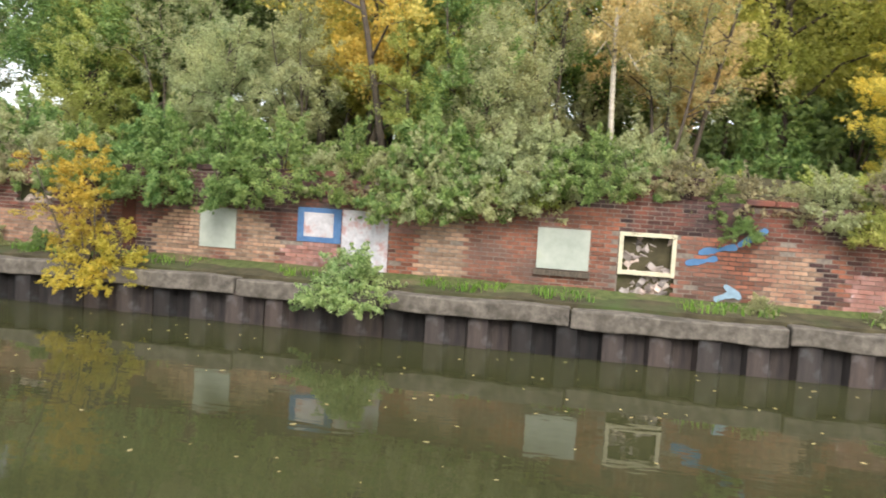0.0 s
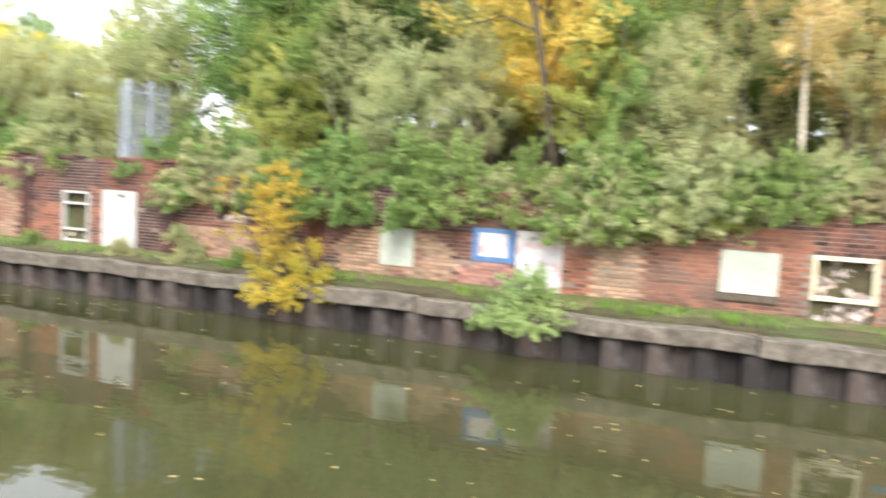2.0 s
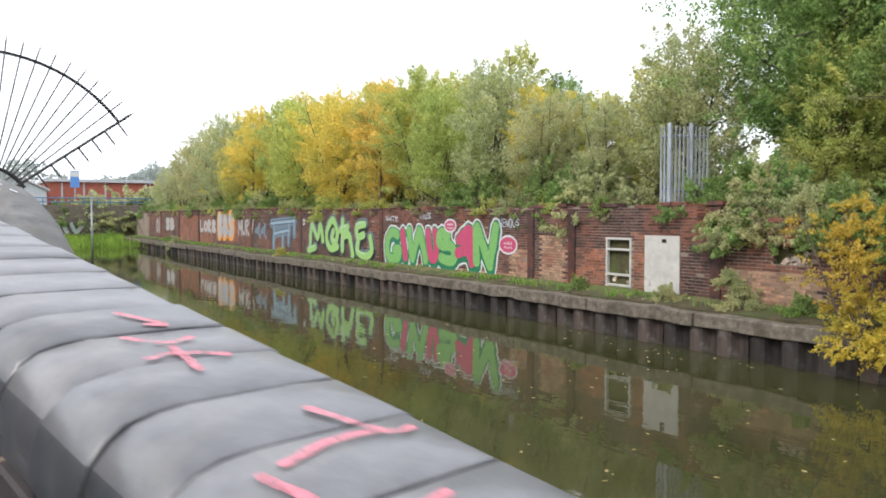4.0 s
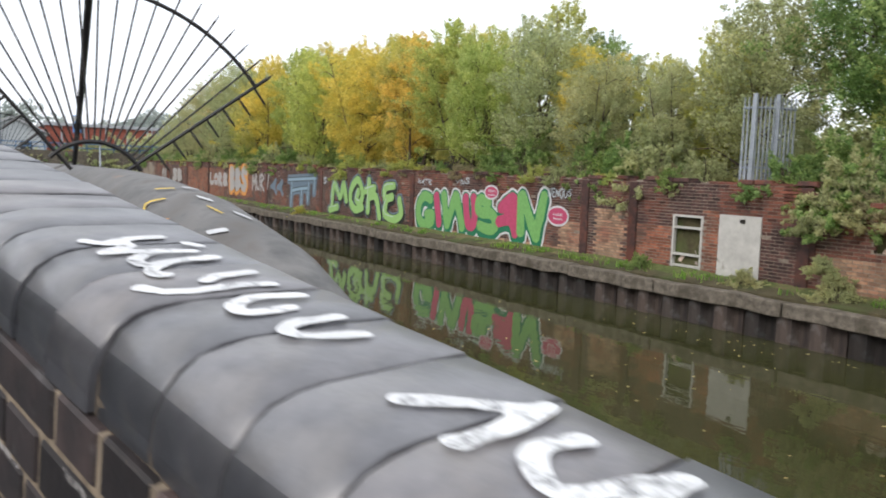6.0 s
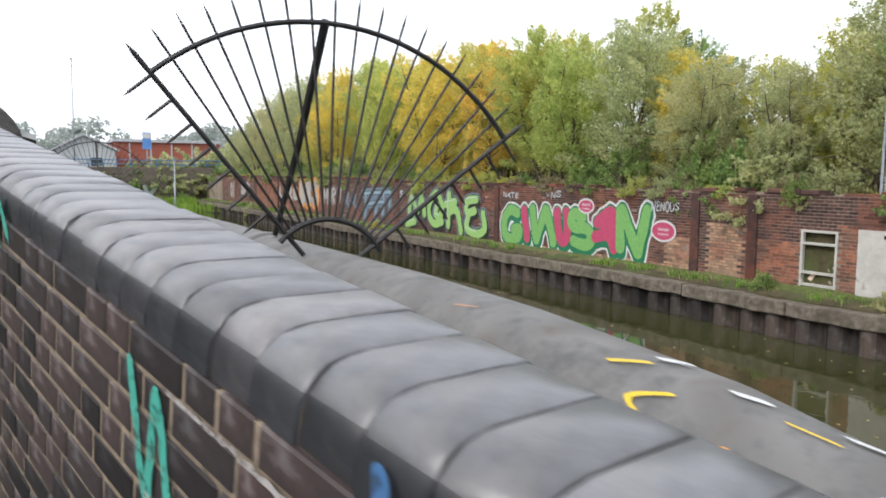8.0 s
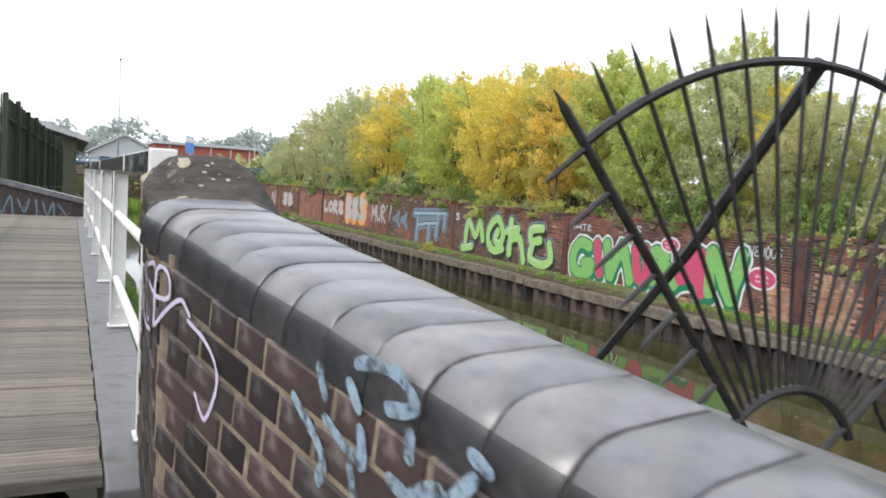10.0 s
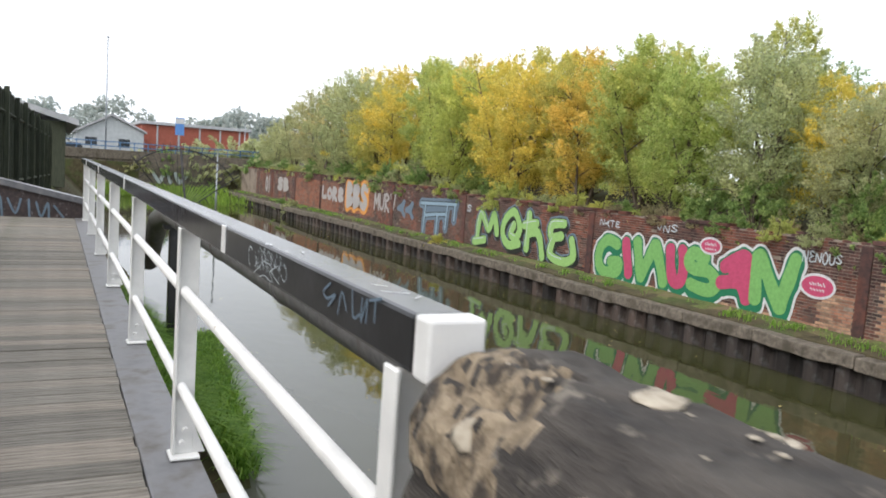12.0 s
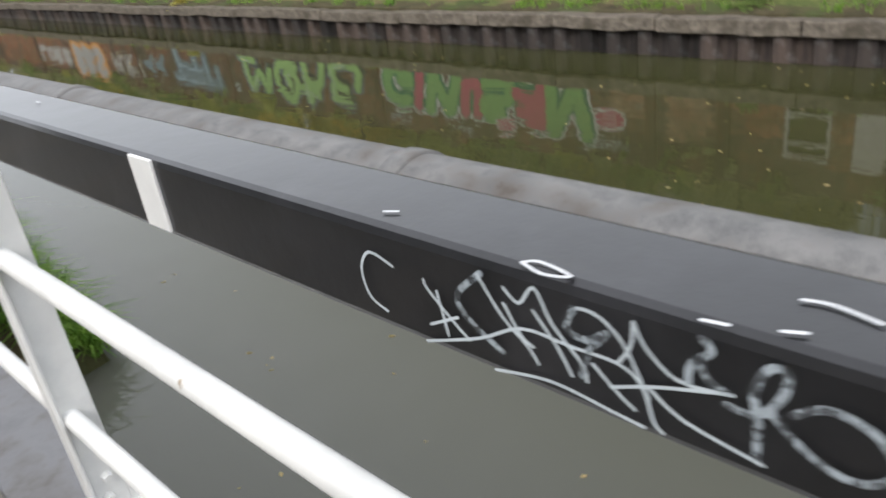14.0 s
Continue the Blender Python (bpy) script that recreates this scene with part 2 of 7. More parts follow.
M["p_dust"] = paint("faded_blue_spray_paint", (0.12, 0.17, 0.22))
M["p_white"] = paint("white_spray_paint", (0.54, 0.55, 0.56))
M["p_faded"] = paint("faded_white_paint", (0.36, 0.34, 0.33))
M["p_green"] = paint("bright_green_spray_paint", (0.16, 0.36, 0.11))
M["p_dkgreen"] = paint("dark_green_spray_paint", (0.015, 0.15, 0.075))
M["p_pale"] = paint("pale_green_spray_paint", (0.26, 0.45, 0.15))
M["p_black"] = paint("black_spray_paint", (0.015, 0.018, 0.015))
M["p_pink"] = paint("pink_spray_paint", (0.42, 0.06, 0.13))
M["p_sky"] = paint("pale_blue_spray_paint", (0.24, 0.34, 0.42))
M["p_blue"] = paint("blue_spray_paint", (0.07, 0.17, 0.32))
M["p_lav"] = paint("lavender_spray_paint", (0.55, 0.52, 0.68))
M["p_orange"] = paint("orange_spray_paint", (0.62, 0.27, 0.06))
M["p_yellow"] = paint("yellow_spray_paint", (0.65, 0.45, 0.03))


def worn(name, c, scale, cover):
    """Thin spray paint that leaves the surface bare in places."""
    m = paint(name, c)
    n, l = m.node_tree.nodes, m.node_tree.links
    g = noise_tex(n, l, scale, 5, 0.7)
    r = ramp(n, [(cover - 0.1, (0.12, 0.12, 0.12)), (cover + 0.08, (0.95, 0.95, 0.95))])
    l.new(g.outputs[0], r.inputs[0])
    l.new(r.outputs[0], n["Principled BSDF"].inputs["Alpha"])
    return m


M["p_sky_worn"] = worn("thin_pale_blue_spray_paint", (0.26, 0.36, 0.45), 28, 0.47)
M["p_teal"] = worn("thin_teal_spray_paint", (0.07, 0.40, 0.32), 22, 0.42)
M["p_rose"] = worn("thin_rose_spray_paint", (0.6, 0.2, 0.25), 30, 0.45)
M["p_blue_worn"] = worn("thin_blue_spray_paint", (0.06, 0.16, 0.34), 24, 0.45)
M["p_lime"] = worn("thin_lime_bloom", (0.42, 0.40, 0.39), 30, 0.5)
M["p_coping_white"] = worn("worn_white_spray_paint", (0.66, 0.67, 0.68), 26, 0.4)
M["p_smear"] = worn("smeared_grey_marker", (0.30, 0.34, 0.37), 90, 0.5)
M["p_chalk"] = paint("pale_marker", (0.45, 0.50, 0.53))

M["leaf_green"] = foliage("green_leaves", (0.14, 0.22, 0.07), (0.42, 0.51, 0.18))
M["leaf_fresh"] = foliage("light_green_leaves", (0.30, 0.35, 0.09), (0.66, 0.65, 0.23))
M["leaf_olive"] = foliage("olive_leaves", (0.31, 0.31, 0.15), (0.64, 0.63, 0.34))
M["leaf_yellow"] = foliage("yellow_leaves", (0.52, 0.42, 0.09), (0.9, 0.74, 0.19))
M["leaf_orange"] = foliage("amber_leaves", (0.52, 0.4, 0.18), (0.88, 0.68, 0.34))
M["leaf_spring"] = foliage("soft_green_leaves", (0.22, 0.31, 0.11), (0.55, 0.62, 0.28))
M["leaf_gold"] = foliage("golden_birch_leaves", (0.40, 0.305, 0.045), (0.78, 0.61, 0.13))
M["leaf_dry"] = foliage("dry_scrub_leaves", (0.24, 0.19, 0.11), (0.52, 0.46, 0.27))
M["leaf_lime"] = foliage("yellow_green_leaves", (0.38, 0.39, 0.1), (0.74, 0.69, 0.22))
M["leaf_dark"] = foliage("dark_green_leaves", (0.13, 0.18, 0.06), (0.32, 0.38, 0.14))
# distance haze is mixed into this pale grey leaf colour
M["leaf_far_haze"] = foliage("haze_greyed_far_leaves", (0.30, 0.33, 0.30), (0.46, 0.48, 0.44))
M["grass"] = foliage("green_grass_blades", (0.11, 0.22, 0.03), (0.32, 0.48, 0.09))
M["straw"] = foliage("straw_blades", (0.22, 0.16, 0.05), (0.45, 0.35, 0.14))

wm, n_, l_, b_ = mat("canal_water", 0.03, 0, 0.5)
b_.inputs["IOR"].default_value = 1.33
cw = noise_tex(n_, l_, 0.25, 3)
cr = ramp(n_, [(0.3, (0.036, 0.037, 0.015)), (0.7, (0.046, 0.046, 0.02))])
l_.new(cw.outputs[0], cr.inputs[0])
geo = n_.new("ShaderNodeNewGeometry")
sep = n_.new("ShaderNodeSeparateXYZ")
l_.new(geo.outputs["Position"], sep.inputs[0])
wob = n_.new("ShaderNodeMath")
wob.operation = 'MULTIPLY_ADD'
l_.new(cw.outputs[0], wob.inputs[0])
wob.inputs[1].default_value = 2.0
l_.new(sep.outputs[0], wob.inputs[2])
# greyer water colour at low x, its edge broken up by the noise
near_grey = n_.new("ShaderNodeMapRange")
near_grey.inputs[1].default_value = 3.6
near_grey.inputs[2].default_value = 6.5
near_grey.inputs[3].default_value = 1.0
near_grey.inputs[4].default_value = 0.0
l_.new(wob.outputs[0], near_grey.inputs[0])
l_.new(mixc(n_, l_, near_grey.outputs[0], cr.outputs[0], (0.115, 0.115, 0.095)), b_.inputs["Base Color"])
rip = noise_tex(n_, l_, 2.6, 3, 0.5, (1.0, 0.45, 1.0))
bumped(n_, l_, b_, rip.outputs[0], 0.085, 0.05)
M["water"] = wm


# ---------------------------------------------------------------- mesh helpers
def link_mesh(name, verts, faces, material, parent=None, label="", mats=None, idx=None, smooth=False):
    me = bpy.data.meshes.new(name)
    me.from_pydata([tuple(v) for v in verts], [], faces)
    for m in (mats or [material]):
        me.materials.append(m)
    if idx is not None:
        me.polygons.foreach_set("material_index", idx)
    if smooth:
        me.polygons.foreach_set("use_smooth", [True] * len(me.polygons))
    me.update()
    ob = new(name, me)
    if parent:
        ob.parent = parent
    if label:
        ob["label"] = label
    return ob


def part(name, bm, material, parent=None, label="", smooth=False):
    me = bpy.data.meshes.new(name)
    bmesh.ops.recalc_face_normals(bm, faces=bm.faces)
    bm.to_mesh(me)
    bm.free()
    me.materials.append(material)
    if smooth:
        me.polygons.foreach_set("use_smooth", [True] * len(me.polygons))
    ob = new(name, me)
    if parent:
        ob.parent = parent
    if label:
        ob["label"] = label
    return ob


def thing(name, label, category, group="", kind="", at=(0, 0, 0)):
    ob = new(name)
    ob.empty_display_size = 0.1
    ob.location = at
    return tagged(ob, label, category, group, kind)


def box_bm(x0, x1, y0, y1, z0, z1, bevel=0.0, bm=None, seg=2):
    own = bm is None
    bm = bm or bmesh.new()
    r = bmesh.ops.create_cube(bm, size=1, matrix=Matrix.LocRotScale(((x0 + x1) / 2, (y0 + y1) / 2, (z0 + z1) / 2), None, (x1 - x0, y1 - y0, z1 - z0)))
    if bevel:
        es = list({e for v in r["verts"] for e in v.link_edges})
        bmesh.ops.bevel(bm, geom=es, offset=bevel, segments=seg, affect='EDGES', profile=0.5)
    return bm


def tube_bm(points, radii, sides=10, bm=None, cap=True):
    """A tapered tube along points."""
    bm = bm or bmesh.new()
    rings = []
    for i, p in enumerate(points):
        p = Vector(p)
        a = Vector(points[max(0, i - 1)])
        c = Vector(points[min(len(points) - 1, i + 1)])
        q = (c - a).to_track_quat('Z', 'Y')
        r = radii[i] if hasattr(radii, "__len__") else radii
        rings.append([bm.verts.new(p + q @ Vector((r * math.cos(k * 2 * math.pi / sides), r * math.sin(k * 2 * math.pi / sides), 0))) for k in range(sides)])
    for A, B in zip(rings, rings[1:]):
        for k in range(sides):
            bm.faces.new((A[k], A[(k + 1) % sides], B[(k + 1) % sides], B[k]))
    if cap:
        bm.faces.new(list(reversed(rings[0])))
        bm.faces.new(rings[-1])
    return bm


def rounded(pts):
    """A smooth curve through the points."""
    if len(pts) < 3:
        return pts
    out = []
    for i in range(len(pts) - 1):
        p0, p1, p2, p3 = pts[max(i - 1, 0)], pts[i], pts[i + 1], pts[min(i + 2, len(pts) - 1)]
        for k in range(4):
            t = k / 4
            out.append(0.5 * (2 * p1 + (p2 - p0) * t + (2 * p0 - 5 * p1 + 4 * p2 - p3) * t * t + (3 * p1 - p0 - 3 * p2 + p3) * t ** 3))
    return out + [pts[-1]]


def stroke_field(lines, U, V):
    """Distance from each grid point to the nearest stroke."""
    D = np.full(U.shape, 1e9)
    for ln in lines:
        pts = rounded([Vector(p) for p in ln])
        for a, b in zip(pts, pts[1:]):
            dx, dy = b.x - a.x, b.y - a.y
            q = max(dx * dx + dy * dy, 1e-12)
            t = np.clip(((U - a.x) * dx + (V - a.y) * dy) / q, 0, 1)
            D = np.minimum(D, np.hypot(U - a.x - t * dx, V - a.y - t * dy))
    return D


def coat(field, us, vs, place, lift):
    """Vertices and faces of the painted area, where field is below nought, with smooth edges."""
    VV, FF, seen = [], [], {}

    def vert(key, u, v):
        if key not in seen:
            seen[key] = len(VV)
            VV.append(place(u, v, lift))
        return seen[key]
    inside = field < 0
    for j in range(len(vs) - 1):
        for i in range(len(us) - 1):
            ring = ((j, i), (j, i + 1), (j + 1, i + 1), (j + 1, i))
            ins = [inside[c] for c in ring]
            if not any(ins):
                continue
            poly = []
            for k in range(4):
                a, b = ring[k], ring[(k + 1) % 4]
                if ins[k]:
                    poly.append(vert(a, us[a[1]], vs[a[0]]))
                if ins[k] != ins[(k + 1) % 4]:
                    f = field[a] / (field[a] - field[b])
                    poly.append(vert((min(a, b), max(a, b)), us[a[1]] + f * (us[b[1]] - us[a[1]]), vs[a[0]] + f * (vs[b[0]] - vs[a[0]])))
            if len(poly) > 2:
                FF.append(poly)
    return VV, FF


def paint_grid(lines, pad, cell):
    P = [p for ln in lines for p in ln]
    us = np.arange(min(p[0] for p in P) - pad, max(p[0] for p in P) + pad + cell, cell)
    vs = np.arange(min(p[1] for p in P) - pad, max(p[1] for p in P) + pad + cell, cell)
    U, V = np.meshgrid(us, vs)
    return us, vs, U, V


def strokes(name, lines, place, width, material, parent=None, lift=0.0, label="", taper=1.0, shift=None, cell=None):
    """Painted strokes with round ends, laid on a surface. place(u, v, h) gives the world point."""
    cell = cell or width / 3.2
    groups = []
    for ln in lines:
        pts = rounded([Vector(p) for p in ln])
        pts = [a.lerp(b, k / 4) for a, b in zip(pts, pts[1:]) for k in range(4)] + [pts[-1]]
        near = [g for g in groups if any((p - q).length < width * 1.05 for p in pts for q in g[1])]
        merged = ([ln], pts)
        for g in near:
            merged = (merged[0] + g[0], merged[1] + g[1])
            groups.remove(g)
        groups.append(merged)
    for k, (own, _) in enumerate(groups):
        stroke_coat(name, own, place, width, material, parent, lift + 0.0001 * (k % 5), label, taper, shift, cell)


def stroke_coat(name, lines, place, width, material, parent, lift, label, taper, shift, cell):
    us, vs, U, V = paint_grid(lines, width * 0.7 + cell, cell)
    wob = 1 + (1 - taper) * np.sin(U / width * 1.3 + 2) * np.sin(V / width * 1.7) + 0.06 * np.sin(U / width * 5 + V / width * 3)
    VV, FF = coat(stroke_field(lines, U, V) - width / 2 * wob, us, vs, place, lift)
    if FF:
        o = link_mesh(name, VV, FF, material, parent, label)
        if shift:
            o.data.transform(shift)


def blades(V, F, cx, cy, cz, n, spread, length, width, lean, rng):
    for _ in range(n):
        a, r = rng.uniform(0, 6.28), spread * math.sqrt(rng.random())
        x, y = cx + r * math.cos(a), cy + r * math.sin(a)
        L = length * rng.uniform(0.5, 1.2)
        t = rng.uniform(0, 6.28)
        dx, dy = math.cos(t), math.sin(t)
        le = lean * rng.uniform(0.2, 1.2) * L
        w = width / 2
        s = len(V)
        V += [(x - dy * w, y + dx * w, cz), (x + dy * w, y - dx * w, cz), (x + dx * le * 0.4 + dy * w, y + dy * le * 0.4 - dx * w, cz + L * 0.6),
              (x + dx * le * 0.4 - dy * w, y + dy * le * 0.4 + dx * w, cz + L * 0.6), (x + dx * le, y + dy * le, cz + L * (1 - 0.35 * lean))]
        F += [(s, s + 1, s + 2, s + 3), (s + 3, s + 2, s + 4)]


def leaf_cloud(centres, radii, count, size, seed, droop=0.0, flat=0.6):
    """Vertices and faces of many small leaves, gathered in clumps."""
    g = np.random.default_rng(seed)
    C, R = np.array(centres), np.array(radii)
    pick = g.integers(0, len(C), count)
    d = g.normal(size=(count, 3))
    d /= np.linalg.norm(d, axis=1)[:, None]
    rad = g.random(count) ** 0.45
    P = C[pick] + d * rad[:, None] * R[pick][:, None] * np.array([1, 1, flat])
    a = g.normal(size=(count, 3))
    a[:, 2] -= droop
    a /= np.linalg.norm(a, axis=1)[:, None]
    b = np.cross(a, g.normal(size=(count, 3)))
    b /= np.linalg.norm(b, axis=1)[:, None]
    s = size * g.uniform(0.6, 1.35, count)[:, None]
    V = np.stack([P - a * s, P + b * s * 0.5, P + a * s, P - b * s * 0.5], 1).reshape(-1, 3)
    F = np.arange(count * 4).reshape(-1, 4)
    return V, F


def quads(name, V, F, material, parent=None, label=""):
    me = bpy.data.meshes.new(name)
    me.vertices.add(len(V))
    me.vertices.foreach_set("co", np.asarray(V, dtype=np.float32).ravel())
    me.loops.add(F.size)
    me.loops.foreach_set("vertex_index", F.ravel().astype(np.int32))
    me.polygons.add(len(F))
    me.polygons.foreach_set("loop_start", np.arange(0, F.size, 4, dtype=np.int32))
    me.materials.append(material)
    me.update(calc_edges=True)
    ob = new(name, me)
    if parent:
        ob.parent = parent
    if label:
        ob["label"] = label
    return ob


# ---------------------------------------------------------------- large structure
WATER = -2.68
WALL_X, LEDGE_X, LEDGE_Z = 15.9, 14.65, -1.88


def par_x(y):
    """Line of the parapet's outer top edge."""
    return 0.85 - 0.245 * y


def par_z(y):
    return 0.85 + 0.15 * y


def path_z(y):
    return min(-0.02, -0.16 + 0.15 * y)


def bank_h(x, y):
    """Height of the ground."""
    if y > 76:
        return 0.2 + min(2.0, (y - 76) * 0.03) if x > -20 else -0.2
    if x >= WALL_X + 0.2:
        return 0.05 + 0.9 * min(1.0, (x - WALL_X) / 8) + 0.25 * noise.noise(Vector((x * 0.3, y * 0.3, 0)))
    if x >= 15.0:
        return -1.84 + 0.12 * (x - 15.0)
    if 1.45 < y < 9.2:
        return -3.6
    if y >= 9.2:
        edge = 2.3 + 0.35 * noise.noise(Vector((y * 0.5, 3, 0)))
        if x > edge:
            return -3.6
        return max(-2.9, min(-0.35, -2.75 + (edge - x) * 1.0))
    if x > par_x(y) - 0.1:
        return max(-3.6, min(par_z(y) - 1.5, par_z(y) - 1.5 - (x - par_x(y) - 0.9) * 1.9 + 0.3 * noise.noise(Vector((x * 1.5, y * 1.5, 2)))))
    return path_z(y) - 0.05


gx = sorted({-2000, -400, -90, -30, -14, -8, -5, -3.5, 3.4, 4.4, 6, 10, 14.0, 14.98, 15.0, 15.5, 15.95, 16.1, 60, 120, 400, 2000, *[round(-2.5 + 0.25 * i, 2) for i in range(27)], *[16.5 + i for i in range(16)], 36, 42, 50})
gy = sorted({-2000, -400, -120, -70, -50, 75.9, 76.1, 80, 90, 110, 150, 250, 500, 2000, 1.4, 1.47, 9.1, 9.3, *[round(-40 + 1.0 * i, 2) for i in range(116)], *[round(-9 + 0.5 * i, 2) for i in range(50)]})
gv = [(x, y, bank_h(x, y)) for y in gy for x in gx]
gf = [(j * len(gx) + i, j * len(gx) + i + 1, (j + 1) * len(gx) + i + 1, (j + 1) * len(gx) + i) for j in range(len(gy) - 1) for i in range(len(gx) - 1)]
ground = link_mesh("ground", gv, gf, M["soil"], smooth=False)
tagged(ground, "dark leafy soil banks beside the canal", "ground", kind="structure")

water = link_mesh("water", [(-40, -140, WATER), (14.78, -140, WATER), (14.78, 75.9, WATER), (-40, 75.9, WATER)], [(0, 1, 2, 3)], M["water"])
tagged(water, "still murky olive-green canal water", "water", kind="structure")

# paved ramp beside the parapet
setts = thing("pavement", "blue-grey paved towpath ramp beside the parapet", "pavement", kind="structure")
pv, pf = [], []
for j in range(60):
    y0 = -12 + j * 0.215
    if y0 > 0.88:
        break
    for i in range(24):
        x0 = -2.4 + i * 0.215 + (0.1 if j % 2 else 0)
        x1, y1 = x0 + 0.205, y0 + 0.205
        if x1 > (0.49 if y0 > 0.2 else par_x(y0) - 0.35):
            continue
        s = len(pv)
        za, zb = path_z(y0), path_z(y1)
        q = 0.008
        pv += [(x0, y0, za - 0.03), (x1, y0, za - 0.03), (x1, y1, zb - 0.03), (x0, y1, zb - 0.03), (x0 + q, y0 + q, za), (x1 - q, y0 + q, za), (x1 - q, y1 - q, zb), (x0 + q, y1 - q, zb)]
        pf += [(s + 4, s + 5, s + 6, s + 7), (s, s + 1, s + 5, s + 4), (s + 1, s + 2, s + 6, s + 5), (s + 2, s + 3, s + 7, s + 6), (s + 3, s, s + 4, s + 7)]
tagged(link_mesh("sett", pv, pf, M["setts"], setts), kind="stuff")

# ---- far bank: concrete capping, sheet piles, grass verge
capping = thing("canal_edge", "weathered concrete capping along the far canal bank", "canal edge", kind="structure")
rng = random.Random(4)
yy = -34.0
while yy < 74:
    L = rng.uniform(2.2, 3.4)
    dz, dx = rng.uniform(-0.03, 0.03), rng.uniform(-0.03, 0.03)
    bm = box_bm(LEDGE_X + dx, 15.08, yy + 0.015, yy + L - 0.012, -2.17 + dz, LEDGE_Z + dz, 0.025)
    bmesh.ops.subdivide_edges(bm, edges=[e for e in bm.edges if e.calc_length() > 1.5], cuts=9)
    for v in bm.verts:
        v.co += Vector((noise.noise(v.co * 2.1) * 0.03, 0, noise.noise(v.co * 1.3) * 0.05))
    part("capping_block", bm, M["concrete"], capping)
    yy += L
piling = thing("sheet_piling", "rusty dark steel sheet piles at the waterline", "sheet piling", kind="structure")
pw = 0.72
prof = [(0.0, 0.0), (0.06, 0.16), (0.34, 0.16), (0.40, 0.0), (0.72, 0.0)]
pvs = [(14.72 + 0.02 + d, y, z) for z in (-3.3, -2.1) for y, d in prof]
npf = len(prof)
pfs = [(i, i + 1, npf + i + 1, npf + i) for i in range(npf - 1)]
pile_ob = link_mesh("pile", pvs, pfs, M["pile"], piling)
pile_ob.location.y = -34
for i in range(1, 150):
    o = pile_ob.copy()
    scene.collection.objects.link(o)
    o.location.y = -34 + i * pw
    o.location.x = 0.03 * math.sin(i * 2.3)

vv, vf = [], []
ys = [-34 + 0.5 * i for i in range(217)]
for y in ys:
    for x, z in ((15.02, -1.9), (15.3, -1.83), (15.6, -1.76), (15.93, -1.68)):
        vv.append((x, y, z + 0.06 * noise.noise(Vector((x * 2, y * 0.9, 1)))))
for j in range(len(ys) - 1):
    for i in range(3):
        a = j * 4 + i
        vf.append((a, a + 1, a + 5, a + 4))
tagged(link_mesh("verge", vv, vf, M["verge"], smooth=True), "mossy strip of earth in front of the brick wall", "verge", kind="structure")

# ---- far brick wall: core with openings, then its bricks
OPEN = [  # y0, y1, z0, z1
    (6.99, 7.88, -1.68, -0.42), (2.2, 3.05, -0.86, -0.5), (-9.9, -8.96, -1.75, -0.67), (-19.12, -18.3, -1.61, -0.66),
]


def wall_top(y):
    base = 0.42 if y > 4.3 else (0.06 if y > -4 else -0.02)
    if -10.2 < y < -7.6 or -17.6 < y < -13.0:
        base += 0.36
    if y > 30:
        base += 0.12
    return base + 0.05 * noise.noise(Vector((y * 1.7, 0, 0)))


REGION = [  # y0, y1, z0, z1, brick kind; the later wins
    (-40, 75, -3, -0.38, "brick_red"), (-40, 75, -0.4, 2, "brick_soot_shade"), (20.9, 30, -1.9, -1.0, "brick_soot_shade"),
    (-9.0, -6.3, -1.9, -0.3, "brick_orange"), (-15.3, -9.9, -1.9, -0.5, "brick_orange"), (-22, -16.0, -1.9, -0.4, "brick_orange"),
    # dark rows here hold soot, plus the trees' shade painted in below y 4
    (-3.2, 1.0, -0.72, 2, "brick_soot_shade"), (1.0, 9.4, -0.9, 2, "brick_soot_shade"), (4.3, 5.45, -1.9, -0.3, "brick_soot_shade"), (10.8, 30, -0.55, 2, "brick_soot_shade"), (-22, -9, -0.62, 2, "brick_soot_shade"), (46, 56, -1.8, 0.2, "brick_orange"), (56, 68, -1.8, 0.3, "brick_red"), (7.9, 9.4, -1.9, -0.7, "brick_orange"),
    (11.1, 12.1, -1.9, -0.9, "brick_pale"), (9.5, 10.6, -1.9, -0.45, "brick_pale"), (6.55, 6.99, -1.8, -0.3, "brick_orange"),
    (4.3, 5.4, -1.9, -0.2, "brick_soot_shade"), (2.0, 4.2, -1.9, -1.0, "brick_pale"), (3.6, 4.2, -1.9, -1.3, "brick_pinkish"),
    (-3.9, -2.8, -1.9, -1.26, "brick_pinkish"),
    (-5.4, -4.86, -0.94, -0.68, "brick_pinkish"), (-5.4, -4.86, -1.75, -0.94, "brick_orange"),
    (-6.3, -5.4, -1.9, -0.57, "brick_pale"), (-12.17, -11.15, -1.9, -0.64, "brick_pale"), (-12.4, -12.1, -1.7, -0.8, "brick_soot_shade"), (-13.8, -12.6, -1.9, -1.1, "brick_pinkish"), (-13.8, -12.6, -1.1, -0.4, "brick_soot_shade"),
    (-15.2, -14.1, -1.5, -0.6, "brick_pinkish"), (-15.2, -14.3, -0.6, 0.0, "brick_pinkish"), (12.2, 20.3, -1.9, -1.6, "brick_pale"), (40, 44.6, -1.5, 0.3, "brick_orange"),
]


def brick_kind(y, z):
    k = "brick_red"
    if -2.76 < y < -0.07 and z < -0.66 - 0.42 * ((y + 1.42) / 1.35) ** 2:
        return "brick_pale"
    for y0, y1, z0, z1, name in REGION:
        if y0 <= y <= y1 and z0 <= z <= z1:
            k = name
    return k


far_wall = thing("wall_canal", "long derelict red brick wall with bricked-up openings and graffiti", "brick wall", kind="structure")
